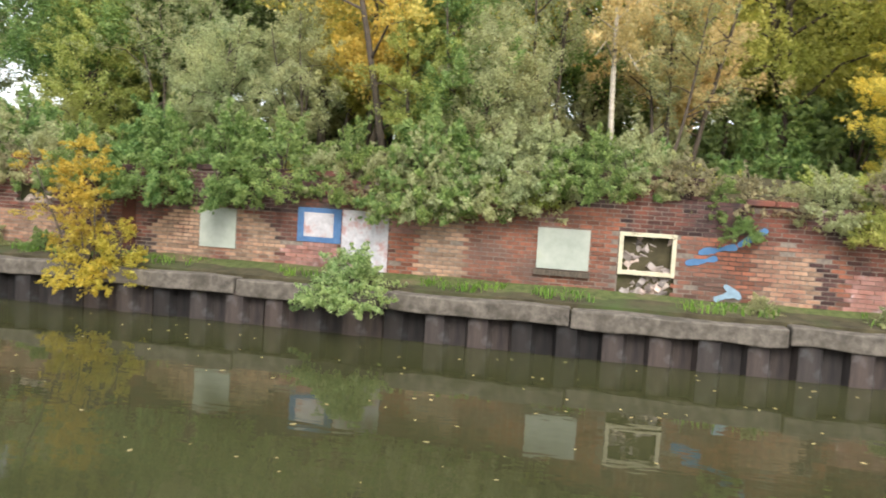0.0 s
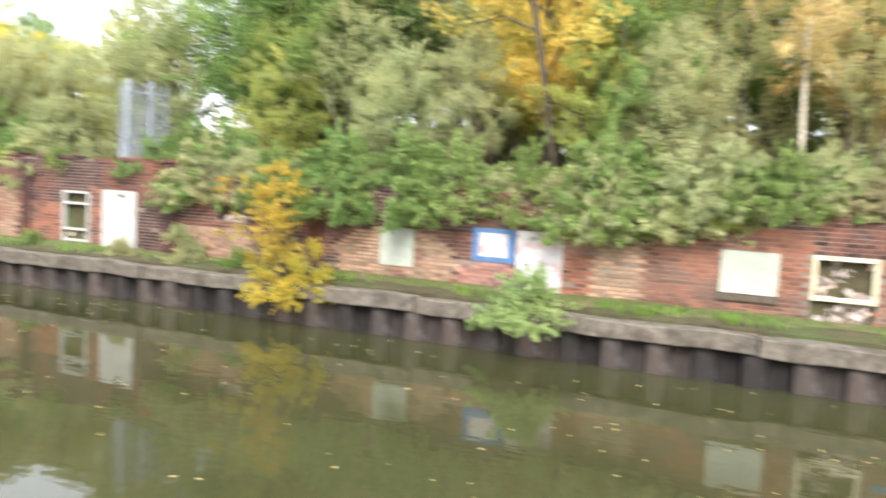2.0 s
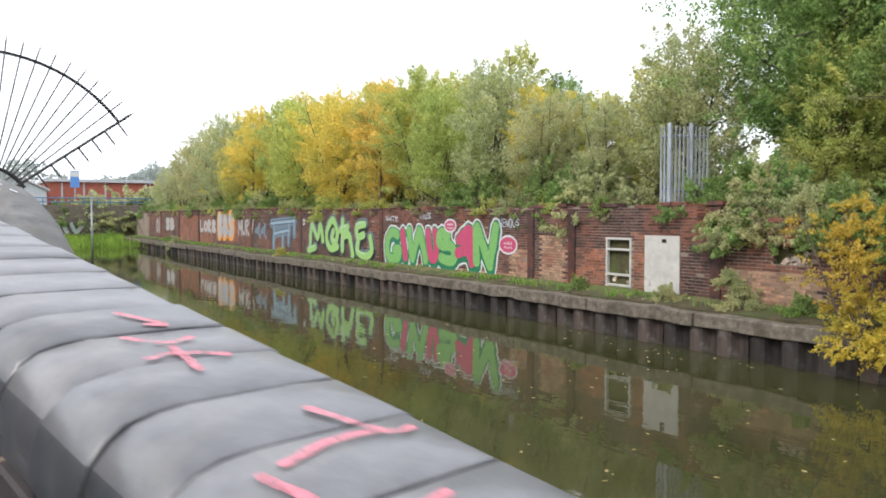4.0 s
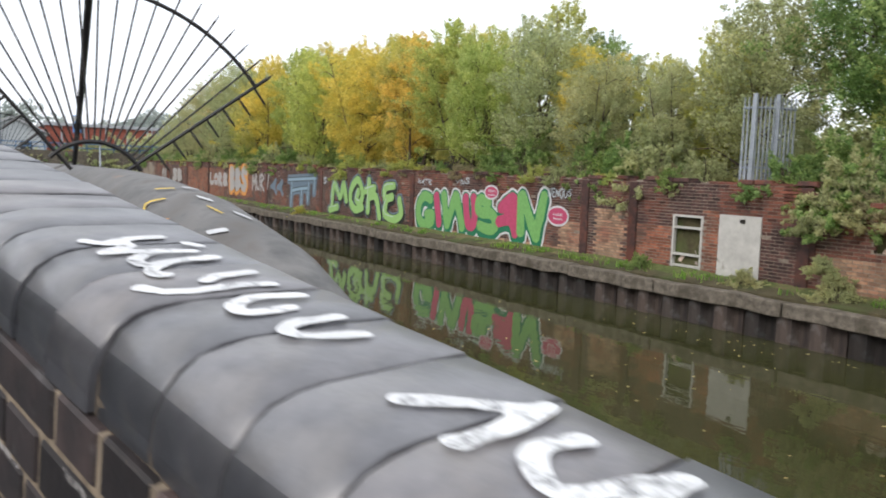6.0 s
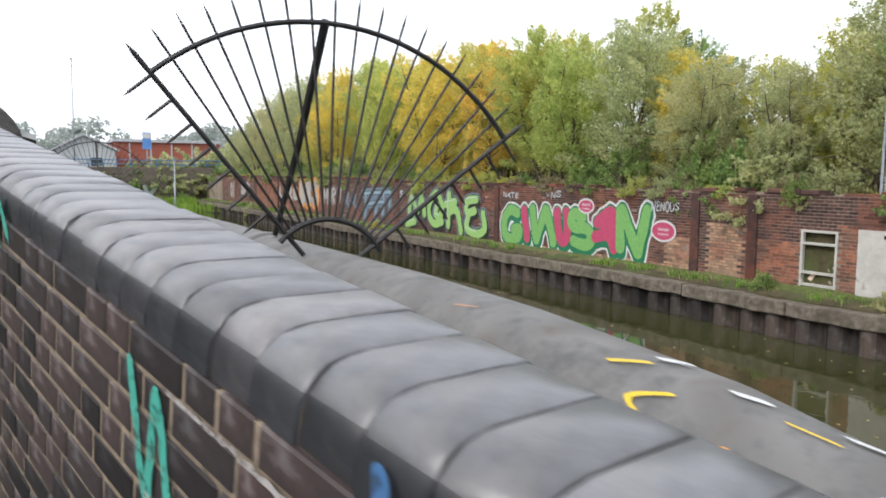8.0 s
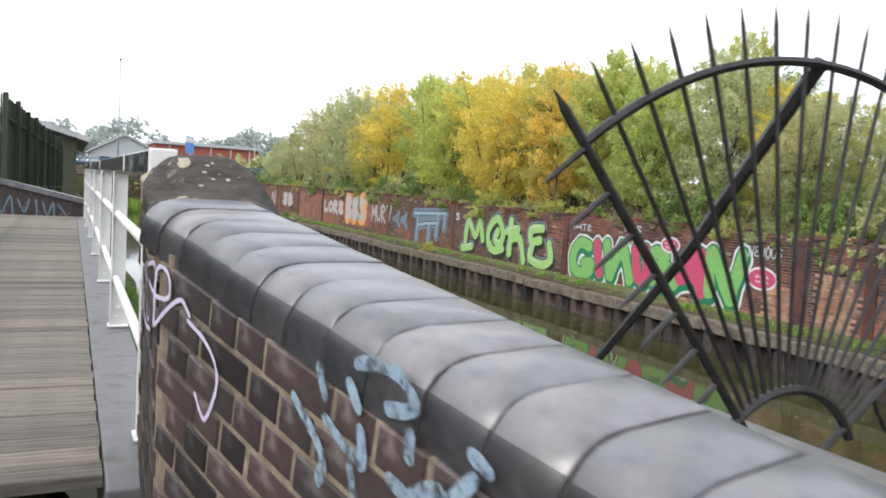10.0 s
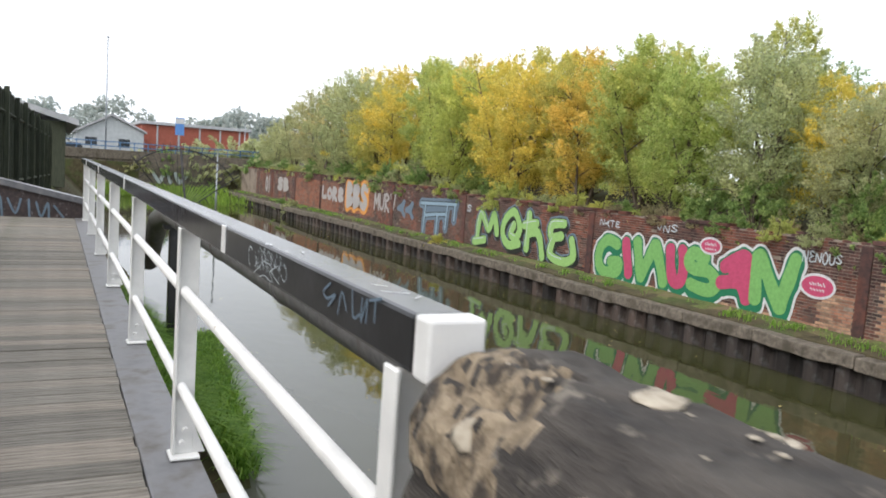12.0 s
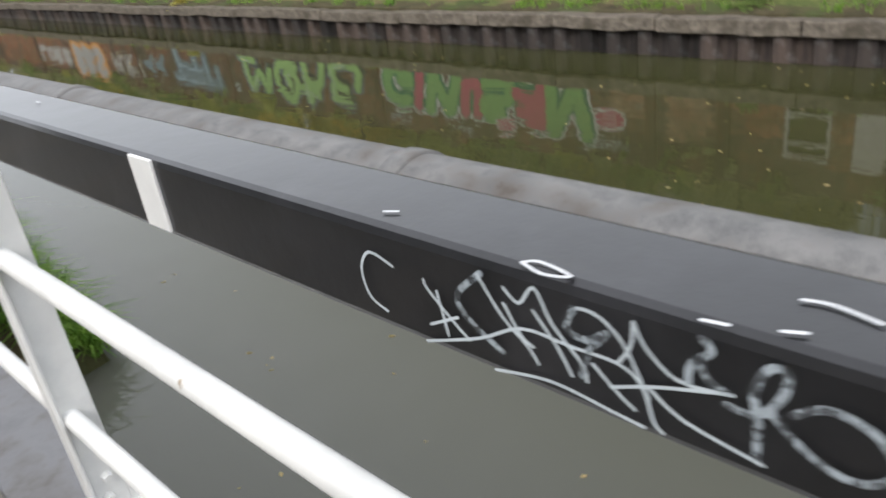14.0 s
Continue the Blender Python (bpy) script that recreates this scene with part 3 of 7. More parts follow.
cv, cf = [], []
edges = sorted({-40.0, 74.0, *[o[0] for o in OPEN], *[o[1] for o in OPEN], *[-40 + 1.5 * i for i in range(76)]})


def add_box(V, F, x0, x1, y0, y1, z0, z1):
    s = len(V)
    V += [(x0, y0, z0), (x1, y0, z0), (x1, y1, z0), (x0, y1, z0), (x0, y0, z1), (x1, y0, z1), (x1, y1, z1), (x0, y1, z1)]
    F += [(s, s + 3, s + 2, s + 1), (s + 4, s + 5, s + 6, s + 7), (s, s + 1, s + 5, s + 4), (s + 1, s + 2, s + 6, s + 5), (s + 2, s + 3, s + 7, s + 6), (s + 3, s, s + 4, s + 7)]


for a, b in zip(edges, edges[1:]):
    mid = (a + b) / 2
    spans = [(-3.0, wall_top(mid) - 0.06)]
    for y0, y1, z0, z1 in OPEN:
        if y0 <= mid <= y1:
            spans = [(-3.0, z0), (z1, wall_top(mid) - 0.06)]
    for z0, z1 in spans:
        add_box(cv, cf, WALL_X + 0.006, WALL_X + 0.36, a, b, z0, z1)
link_mesh("mortar_core", cv, cf, M["mortar"], far_wall)
# boxes behind the openings, coloured near-black in place of unlit rooms
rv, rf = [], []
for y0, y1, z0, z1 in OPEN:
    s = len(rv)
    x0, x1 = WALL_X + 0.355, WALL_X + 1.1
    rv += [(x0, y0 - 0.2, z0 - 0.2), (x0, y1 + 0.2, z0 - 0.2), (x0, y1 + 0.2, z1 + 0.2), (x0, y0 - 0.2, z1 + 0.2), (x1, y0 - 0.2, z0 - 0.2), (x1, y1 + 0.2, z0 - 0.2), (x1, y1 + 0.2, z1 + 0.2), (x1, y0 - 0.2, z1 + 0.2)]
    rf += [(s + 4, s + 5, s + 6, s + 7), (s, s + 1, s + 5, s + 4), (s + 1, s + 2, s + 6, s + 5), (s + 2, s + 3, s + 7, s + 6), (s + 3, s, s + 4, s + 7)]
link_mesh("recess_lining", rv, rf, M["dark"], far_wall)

KINDS = ["brick_red", "brick_orange", "brick_pale", "brick_soot_shade", "brick_white", "brick_pinkish", "brick_blue"]
BL, BH = 0.225, 0.075
rng = random.Random(11)
bv, bf, bi = [], [], []
single = []
rows_n = int((1.2 + 1.92) / BH)
for r in range(rows_n):
    z0 = -1.92 + r * BH
    for c in range(int(100 / BL)):
        y0 = -32 + c * BL + (BL / 2 if r % 2 else 0)
        ym = y0 + BL / 2
        zm = z0 + BH / 2
        if zm > wall_top(ym) - rng.choice((0, 0, 0.08)):
            continue
        if any(a - 0.03 < ym < b + 0.03 and c0 - 0.02 < zm < c1 + 0.02 for a, b, c0, c1 in OPEN):
            continue
        if rng.random() < 0.012:
            continue
        x0 = WALL_X - rng.uniform(0.0, 0.009)
        kind = brick_kind(ym + rng.uniform(-0.05, 0.05), zm)
        if -6.3 < ym < -3.8 and zm < -0.5 and len(single) < 300:
            single.append((x0, y0, z0, kind))
            continue
        s = len(bv)
        jt = 0.003 if kind in ("brick_white", "brick_blue", "brick_pinkish") else 0.012
        y1, z1, g = y0 + BL - jt, z0 + BH - jt, 0.004
        bv += [(x0 + 0.02, y0, z0), (x0 + 0.02, y1, z0), (x0 + 0.02, y1, z1), (x0 + 0.02, y0, z1), (x0, y0 + g, z0 + g), (x0, y1 - g, z0 + g), (x0, y1 - g, z1 - g), (x0, y0 + g, z1 - g)]
        bf += [(s + 4, s + 7, s + 6, s + 5), (s, s + 4, s + 5, s + 1), (s + 1, s + 5, s + 6, s + 2), (s + 2, s + 6, s + 7, s + 3), (s + 3, s + 7, s + 4, s)]
        bi += [KINDS.index(kind)] * 5
tagged(link_mesh("brickwork", bv, bf, None, far_wall, mats=[M[k] for k in KINDS], idx=bi), kind="stuff")
BRICK_CACHE = {}


def brick_mesh(kind):
    if kind not in BRICK_CACHE:
        jt = 0.003 if kind in ("brick_white", "brick_blue", "brick_pinkish") else 0.012
        y1, z1, g = BL - jt, BH - jt, 0.004
        me = bpy.data.meshes.new("brick_" + kind)
        me.from_pydata([(0.02, 0, 0), (0.02, y1, 0), (0.02, y1, z1), (0.02, 0, z1), (0, g, g), (0, y1 - g, g), (0, y1 - g, z1 - g), (0, g, z1 - g)], [],
                       [(4, 7, 6, 5), (0, 4, 5, 1), (1, 5, 6, 2), (2, 6, 7, 3), (3, 7, 4, 0)])
        me.materials.append(M[kind])
        BRICK_CACHE[kind] = me
    return BRICK_CACHE[kind]


# brick piers along the wall and a row of dark coping stones
for y in (0.45, 4.45, 9.2, 11.0, 20.65, 29.5, 37.4, 49.6, 55.8, 62.4):
    bm = box_bm(WALL_X - 0.05, WALL_X + 0.02, y - 0.14, y + 0.14, -1.8, wall_top(y) - 0.1, 0.012)
    part("brick_pier", bm, M["brick_soot_shade"], far_wall)
rng = random.Random(21)
yy = -31.0
while yy < 73:
    L = rng.uniform(0.35, 0.6)
    if rng.random() < 0.6:
        zt = wall_top(yy + L / 2)
        bm = box_bm(WALL_X - 0.05 + rng.uniform(-0.02, 0.02), WALL_X + 0.33, yy, yy + L - 0.012, zt - 0.07, zt + 0.03, 0.012, seg=1)
        part("coping_stone", bm, M["brick_soot_shade"], far_wall)
    yy += L


# ---------------------------------------------------------------- things in the far wall
def wall_pt(u, v, h):
    """u metres to the viewer's right is -y."""
    return (WALL_X - 0.012 - h, -u, v)


def board(name, y0, y1, z0, z1, material, label, arch=0.0, battens=()):
    t = thing(name, label, "board", at=(WALL_X - 0.01, (y0 + y1) / 2, z0))
    n = 10
    out = [(y0, z0), (y1, z0), (y1, z1 - arch)] + [(y1 - (y1 - y0) * i / n, z1 - arch + arch * math.sin(math.pi * i / n)) for i in range(1, n)] + [(y0, z1 - arch)]
    bm = bmesh.new()
    A = [bm.verts.new((WALL_X - 0.035, y, z)) for y, z in out]
    B = [bm.verts.new((WALL_X - 0.012, y, z)) for y, z in out]
    bm.faces.new(A)
    bm.faces.new(B[::-1])
    for i in range(len(out)):
        bm.faces.new((A[i], B[i], B[(i + 1) % len(out)], A[(i + 1) % len(out)]))
    bm.transform(Matrix.Translation(-t.location))
    part("panel", bm, material, t)
    for a, b, c, d, mm in battens:
        bm = box_bm(WALL_X - 0.06, WALL_X - 0.036, a, b, c, d, 0.004)
        bm.transform(Matrix.Translation(-t.location))
        part("batten", bm, mm, t)
    return t


board("window_board", -1.85, -1.1, -1.48, -0.72, M["board"], "pale green board nailed over a bricked-up arch")
board("window_board", -8.47, -7.57, -1.38, -0.67, M["board"], "pale green board covering a window above a brown sill", battens=[(-8.5, -7.53, -1.5, -1.4, M["bark"])])
board("window_board", -16.31, -15.5, -1.68, -0.72, M["board_white"], "white arched window board with faint panels", arch=0.12, battens=[(-16.2, -15.62, -1.16, -1.12, M["board_white"]), (-16.2, -15.62, -0.92, -0.88, M["board_white"])])
for nm, y0, y1, z0, z1, lift, mt, lb in (("painted_panel", -3.95, -3.09, -1.24, -0.6, 0.013, "brick_blue", "blue paint square on the old brickwork"), ("painted_panel", -3.80, -3.22, -1.14, -0.69, 0.017, "brick_white", "flaking white paint inside a blue square"), ("painted_panel", -4.86, -3.97, -1.72, -0.60, 0.013, "brick_white", "flaking white paint on a bricked-up doorway")):
    t = thing(nm, lb, "paint patch", at=(WALL_X, (y0 + y1) / 2, z0))
    part("paint_coat", box_bm(-lift, 0.0, (y0 - y1) / 2, (y1 - y0) / 2, 0, z1 - z0, 0.002, seg=1), M[mt], t)
board("door", 5.45, 6.53, -1.72, -0.34, M["door_white"], "dirty white boarded doorway in the brick wall", battens=[(5.85, 5.97, -0.5, -0.42, M["dark"])])
bb = board("recess_board", 4.19, 4.58, -1.05, -0.47, M["brick_soot_shade"], "small blackened blocked arch in the wall", arch=0.15)


def sash(y0, y1, z0, z1, material, label, rails, mull=(), w=0.07):
    t = thing("window_frame", label, "window", at=(WALL_X + 0.05, (y0 + y1) / 2, z0))

    def bar(nm, a, b, c, d):
        bm = box_bm(WALL_X - 0.03, WALL_X + 0.07, a, b, c, d, 0.006)
        bm.transform(Matrix.Translation(-t.location))
        part(nm, bm, material, t)
    bar("jamb", y0, y0 + w, z0, z1)
    bar("jamb", y1 - w, y1, z0, z1)
    bar("head", y0 + w, y1 - w, z1 - w, z1)
    for z in rails:
        bar("rail", y0 + w, y1 - w, z - w / 2, z + w / 2)
    for y in mull:
        bar("mullion", y - 0.02, y + 0.02, z0, z1 - w)
    return t


sash(6.99, 7.88, -1.68, -0.42, M["door_white"], "white peeling sash window frame without glass", (-0.72, -1.36, -1.63), w=0.055)
sash(-9.9, -8.96, -1.38, -0.65, M["cream"], "cream timber window frame around rubble", (-1.34,))
sash(-19.12, -18.3, -1.61, -0.66, M["board_white"], "white derelict sash window frame", (-1.1, -1.58))
rng = random.Random(5)
for (y0, y1, z0, z1, n) in ((-9.85, -9.02, -1.75, -0.72, 170), (7.05, 7.8, -1.7, -1.2, 18), (2.25, 3.0, -0.9, -0.6, 16)):
    V, F = [], []
    for _ in range(n):
        s = rng.uniform(0.05, 0.13)
        zz = z0 + (z1 - z0) * rng.random() ** 1.4
        y = rng.uniform(y0 + 0.05, y1 - 0.05)
        x = WALL_X + 0.08 + rng.uniform(0, 0.12) + (zz - z0) * 0.12
        k = len(V)
        add_box(V, F, -s, s, -s * 0.7, s * 0.7, -s * 0.45, s * 0.45)
        R = Euler((rng.uniform(-1, 1), rng.uniform(-1, 1), rng.uniform(0, 6))).to_matrix()
        for i in range(k, len(V)):
            V[i] = tuple(R @ Vector(V[i]) + Vector((x, y, zz)))
    tagged(link_mesh("rubble", V, F, M["rubble"]), "heap of broken bricks and stones inside the opening", "rubble", kind="stuff")

# ---- graffiti on the wall
LET = {
    "M": [[(0, 0), (0.1, 1), (0.5, 0.35), (0.88, 1), (1, 0)]],
    "a": [[(0.75, 0.3), (0.5, 0.22), (0.3, 0.45), (0.45, 0.75), (0.72, 0.7), (0.75, 0.3), (1.0, 0.25), (0.98, 0.75), (0.6, 1.0), (0.2, 0.85), (0.0, 0.45), (0.2, 0.08), (0.7, 0)]],
    "k": [[(0.15, 1), (0.25, 0)], [(0, 0.72), (0.55, 0.74)], [(0.3, 0.35), (0.7, 0.5), (0.95, 0)]],
    "E": [[(0.95, 0.85), (0.4, 1), (0.15, 0.75), (0.5, 0.52), (0.1, 0.3), (0.35, 0.0), (1, 0.08)], [(0.45, 0.52), (0.8, 0.55)]],
    "G": [[(0.9, 0.8), (0.5, 1), (0.12, 0.75), (0.08, 0.3), (0.45, 0.02), (0.9, 0.15), (0.92, 0.48), (0.6, 0.48)]],
    "I": [[(0.4, 0), (0.5, 1)]],
    "N": [[(0.05, 0), (0.12, 0.95), (0.82, 0.05), (0.95, 1)]],
    "U": [[(0, 1), (0.1, 0.25), (0.5, 0.02), (0.85, 0.25), (1, 1)]],
    "S": [[(0.95, 0.85), (0.5, 1), (0.12, 0.78), (0.5, 0.52), (0.92, 0.28), (0.55, 0.02), (0.05, 0.15)]],
    "A": [[(0.0, 0.45), (0.55, 0.72), (0.9, 1.0), (0.65, 0.4), (1.0, 0.0)], [(0.2, 0.45), (0.7, 0.42)]],
    "V": [[(0, 1), (0.5, 0), (1, 1)]], "R": [[(0.1, 0), (0.1, 1), (0.8, 0.8), (0.15, 0.5), (0.9, 0)]], "T": [[(0, 1), (1, 1)], [(0.5, 1), (0.5, 0)]],
    "F": [[(0.9, 1), (0.1, 1), (0.1, 0)], [(0.1, 0.55), (0.7, 0.55)]], "O": [[(0.5, 1), (0.1, 0.7), (0.1, 0.3), (0.5, 0), (0.9, 0.3), (0.9, 0.7), (0.5, 1)]],
    "J": [[(0.3, 1), (1, 1)], [(0.7, 1), (0.7, 0.2), (0.4, 0), (0.1, 0.2)]], "L": [[(0.1, 1), (0.1, 0), (0.9, 0)]], "B": [[(0.1, 0), (0.1, 1), (0.8, 0.8), (0.2, 0.5), (0.9, 0.25), (0.1, 0)]],
}


def lay(ch, y_left, y_right, z0, z1, slant=0.0):
    w, h = y_left - y_right, z1 - z0
    return [[(-y_left + (u + slant * (v - 0.5)) * w, z0 + v * h) for u, v in ln] for ln in LET[ch]]


def wall_piece(label, letters, radius, layers, highlight=None):
    """Broad letters as one painted piece: each layer grows the letters' shape and may shift it; the fills come last, letter by letter."""
    t = thing("graffiti_piece", label, "graffiti", at=(WALL_X, 0, 0))
    inv = Matrix.Translation((-WALL_X, 0, 0))
    every = [ln for _, _, lines in letters for ln in lines]
    us, vs, U, V = paint_grid(every, radius + 0.35, 0.035)
    wob = 0.02 * np.sin(U * 4.1 + 1) * np.sin(V * 6.3) + 0.012 * np.sin(U * 11 + V * 9)
    base = stroke_field(every, U, V) - radius + wob
    for name, grow, (du, dv), material, lift in layers:
        f = base
        for k in range(1, 5):
            if du or dv:
                f = np.minimum(f, stroke_field([[(u + du * k / 4, v + dv * k / 4) for u, v in ln] for ln in every], U, V) - radius + wob)
        VV, FF = coat(f - grow, us, vs, wall_pt, lift)
        link_mesh(name, VV, FF, material, t).data.transform(inv)
    for k, (name, material, lines) in enumerate(letters):
        us, vs, U, V = paint_grid(lines, radius + 0.1, 0.03)
        wob = 0.02 * np.sin(U * 4.1 + 1) * np.sin(V * 6.3)
        VV, FF = coat(stroke_field(lines, U, V) - radius + wob, us, vs, wall_pt, layers[-1][4] + 0.003 + 0.0006 * k)
        link_mesh("letter", VV, FF, material, t).data.transform(inv)
        if highlight:
            strokes("highlight", [[(u - 0.07, v + 0.08) for u, v in ln[:3]] for ln in lines[:2]], wall_pt, 0.035, highlight, t, layers[-1][4] + 0.009, shift=inv, cell=0.014)
    return t


G_, P_ = M["p_green"], M["p_pink"]
wall_piece("large green and pink graffiti letters outlined in white on the wall", [
    ("G", G_, [[(-19.29, -0.58), (-19.73, -0.52), (-20.08, -0.81), (-20.12, -1.28), (-19.78, -1.55), (-19.2, -1.42), (-19.12, -1.16), (-19.49, -1.17)]]),
    ("I", P_, [[(-18.86, -0.47), (-18.65, -1.41)]]),
    ("N", G_, [[(-18.35, -0.45), (-18.09, -1.44)], [(-18.09, -1.44), (-17.59, -0.41)], [(-17.52, -0.41), (-17.13, -1.44)]]),
    ("U", P_, [[(-16.94, -0.48), (-16.79, -1.23), (-16.56, -1.38), (-16.37, -1.14), (-16.45, -0.46)]]),
    ("S", G_, [[(-15.61, -0.55), (-16.03, -0.44), (-16.2, -0.71), (-15.97, -0.9), (-15.41, -0.89), (-15.15, -1.16), (-15.39, -1.41), (-16.05, -1.32)]]),
    ("A", P_, [[(-14.9, -0.68), (-14.32, -0.32), (-14.14, -0.61), (-14.55, -0.84)], [(-14.96, -1.1), (-14.38, -1.05), (-14.12, -1.39)], [(-14.21, -0.68), (-14.19, -1.14)]]),
    ("N", G_, [[(-13.87, -0.3), (-13.85, -1.34)], [(-13.81, -0.26), (-13.1, -1.42)], [(-12.78, -0.23), (-13.07, -1.41)]])],
    0.185, [("outline", 0.115, (0.03, -0.14), M["p_white"], 0.001), ("shadow", 0.05, (0.03, -0.14), M["p_dkgreen"], 0.004)])
wall_piece("pale green graffiti letters with black shading on the wall", [
    ("M", M["p_pale"], [[(-28.43, -1.49), (-27.61, -1.36)], [(-28.21, -1.37), (-27.98, -0.29), (-27.3, -0.88), (-26.92, -0.26), (-26.63, -1)]]),
    ("a", M["p_pale"], [[(-25.4, -0.54), (-25.6, -0.91), (-25.19, -1.04), (-24.96, -0.59), (-25.45, -0.04), (-26.06, -0.42), (-26.17, -0.96), (-25.72, -1.35), (-24.98, -1.23)]]),
    ("k", M["p_pale"], [[(-24.37, -0.05), (-24.43, -1.34)], [(-24.67, -0.49), (-23.83, -0.34)], [(-24.37, -0.8), (-23.72, -0.7), (-23.35, -1.51)]]),
    ("E", M["p_pale"], [[(-22.14, -0.21), (-22.86, -0.3), (-22.88, -0.74), (-22.29, -0.65)], [(-22.74, -0.81), (-22.88, -1.38), (-22.07, -1.52), (-21.52, -1.3), (-21.64, -0.74)]])],
    0.165, [("halo", 0.10, (0.05, -0.05), M["p_dust"], 0.001), ("shading", 0.035, (0.09, -0.12), M["p_black"], 0.004)], highlight=M["p_chalk"])


def ellipse(name, yc, zc, ry, rz, material, parent, lift, tail=None):
    pts = [(-(yc + ry * math.cos(i * math.pi / 12)), zc + rz * math.sin(i * math.pi / 12)) for i in range(24)]
    V = [wall_pt(u, v, lift) for u, v in pts]
    F = [tuple(range(24))]
    if tail:
        V += [wall_pt(-tail[0], tail[1], lift)]
        F.append((2 + 12, 4 + 12, 24))
    o = link_mesh(name, V, F, material, parent)
    o.data.transform(Matrix.Translation((-WALL_X, 0, 0)))
    return o


for yc, zc, ry, rz in ((12.12, -0.75, 0.48, 0.3), (15.45, -0.2, 0.4, 0.24)):
    t = thing("graffiti_bubble", "pink speech bubble outlined in white with small illegible writing", "graffiti", at=(WALL_X, 0, 0))
    ellipse("outline", yc, zc, ry, rz, M["p_white"], t, 0.010)
    ellipse("fill", yc, zc, ry - 0.06, rz - 0.06, M["p_pink"], t, 0.014)
    strokes("lettering", [[(-yc - 0.2 + 0.07 * i, zc + 0.05 + 0.03 * (i % 2)), (-yc - 0.16 + 0.07 * i, zc + 0.02)] for i in range(6)] + [[(-yc - 0.17 + 0.08 * i, zc - 0.07), (-yc - 0.13 + 0.08 * i, zc - 0.1)] for i in range(5)], wall_pt, 0.03, M["p_white"], t, 0.016, shift=Matrix.Translation((-WALL_X, 0, 0)))


def tag_line(text, y_left, y_right, z0, z1, material, width, label, jitter=0.06, back=None, seed=0):
    t = thing("graffiti_tag", label, "graffiti", at=(WALL_X, 0, 0))
    rg = random.Random(seed)
    w = (y_left - y_right) / len(text)
    for i, ch in enumerate(text):
        a = y_left - i * w
        ls = lay(ch, a, a - w * 0.82, z0 + rg.uniform(-jitter, jitter), z1 + rg.uniform(-jitter, jitter))
        if back:
            strokes("backing", ls, wall_pt, width * 2.0, back, t, 0.001, shift=Matrix.Translation((-WALL_X, 0, 0)))
        strokes("letter", ls, wall_pt, width, material, t, 0.005, shift=Matrix.Translation((-WALL_X, 0, 0)))
    return t


W_ = M["p_faded"]
tag_line("NATE", 20.2, 19.2, -0.08, 0.12, M["p_chalk"], 0.035, "small white graffiti tag above the green letters", 0.03)
tag_line("VNS", 17.6, 16.7, 0.02, 0.22, M["p_chalk"], 0.035, "small white graffiti tag above the green letters", 0.03, seed=2)
tag_line("NENOUS", 12.6, 11.55, -0.2, 0.04, M["p_chalk"], 0.032, "thin white tag high on the wall", 0.03, seed=3)
tag_line("MURV", 39.9, 36.9, -0.95, -0.1, W_, 0.16, "white four-letter graffiti tag on the wall", seed=4)
tag_line("BBS", 44.4, 40.9, -1.1, 0.1, M["p_faded"], 0.42, "white bubble graffiti edged in orange", back=M["p_orange"], seed=5)
tag_line("LORE", 49.2, 45.0, -0.85, -0.25, W_, 0.3, "faded white graffiti lettering on the wall", seed=6)
t = thing("graffiti_tag", "pale blue block graffiti on a dark panel", "graffiti", at=(WALL_X, 0, 0))
for w, mm, lf in ((0.5, M["p_dust"], 0.001), (0.24, M["p_black"], 0.004), (0.15, M["p_sky"], 0.007)):
    strokes("block_letters", [[(-33.86, -0.26), (-30.24, -0.1)], [(-33.37, -0.28), (-33.51, -1.62)], [(-33.33, -0.81), (-32.27, -0.68)], [(-32.04, -0.67), (-32.08, -1.57)], [(-32.22, -0.68), (-31.27, -0.61)], [(-31.08, -0.2), (-31.21, -1.24)], [(-30.34, -0.16), (-30.39, -0.8)]], wall_pt, w, mm, t, lf, shift=Matrix.Translation((-WALL_X, 0, 0)))
tag_line("AA", 36.6, 34.6, -1.0, -0.4, M["p_dust"], 0.26, "smudged blue graffiti on the wall", seed=8)
tag_line("OI", 64.5, 62.8, -1.2, -0.1, W_, 0.3, "white graffiti mark on the far wall", seed=9)
tag_line("SB", 60.6, 57.2, -0.9, -0.1, W_, 0.35, "white graffiti mark on the far wall", seed=10)
tag_line("S", 29.2, 28.8, -0.3, -0.05, M["p_chalk"], 0.06, "tiny white mark on the wall", seed=12)
t = thing("graffiti_tag", "blue spray-painted streak across orange brickwork", "graffiti", at=(WALL_X, 0, 0))
for ls, w, mm in (([[(10.1, -1.12), (10.5, -1.0)], [(10.3, -0.92), (10.8, -0.78)], [(10.9, -0.72), (11.25, -0.5)]], 0.10, M["p_blue"]), ([[(10.75, -1.45), (10.95, -1.6)], [(10.6, -1.65), (10.9, -1.55)]], 0.1, M["p_sky"])):
    strokes("streak", ls, wall_pt, w, mm, t, 0.004, taper=0.5, shift=Matrix.Translation((-WALL_X, 0, 0)))

# ---- palisade fence end on top of the wall
pal = thing("palisade_fence", "short run of galvanised steel palisade fencing above the wall", "fence", at=(WALL_X + 0.15, 5.6, 0.3))


def pal_pt(s, h):
    """Along the fence: a short front run, then a corner and a run away from the water."""
    if s < 0.4:
        return Vector((0.05, 0.68 - s, h))
    return Vector((0.05 + (s - 0.4) * 0.96, 0.28 - (s - 0.4) * 0.28, h))


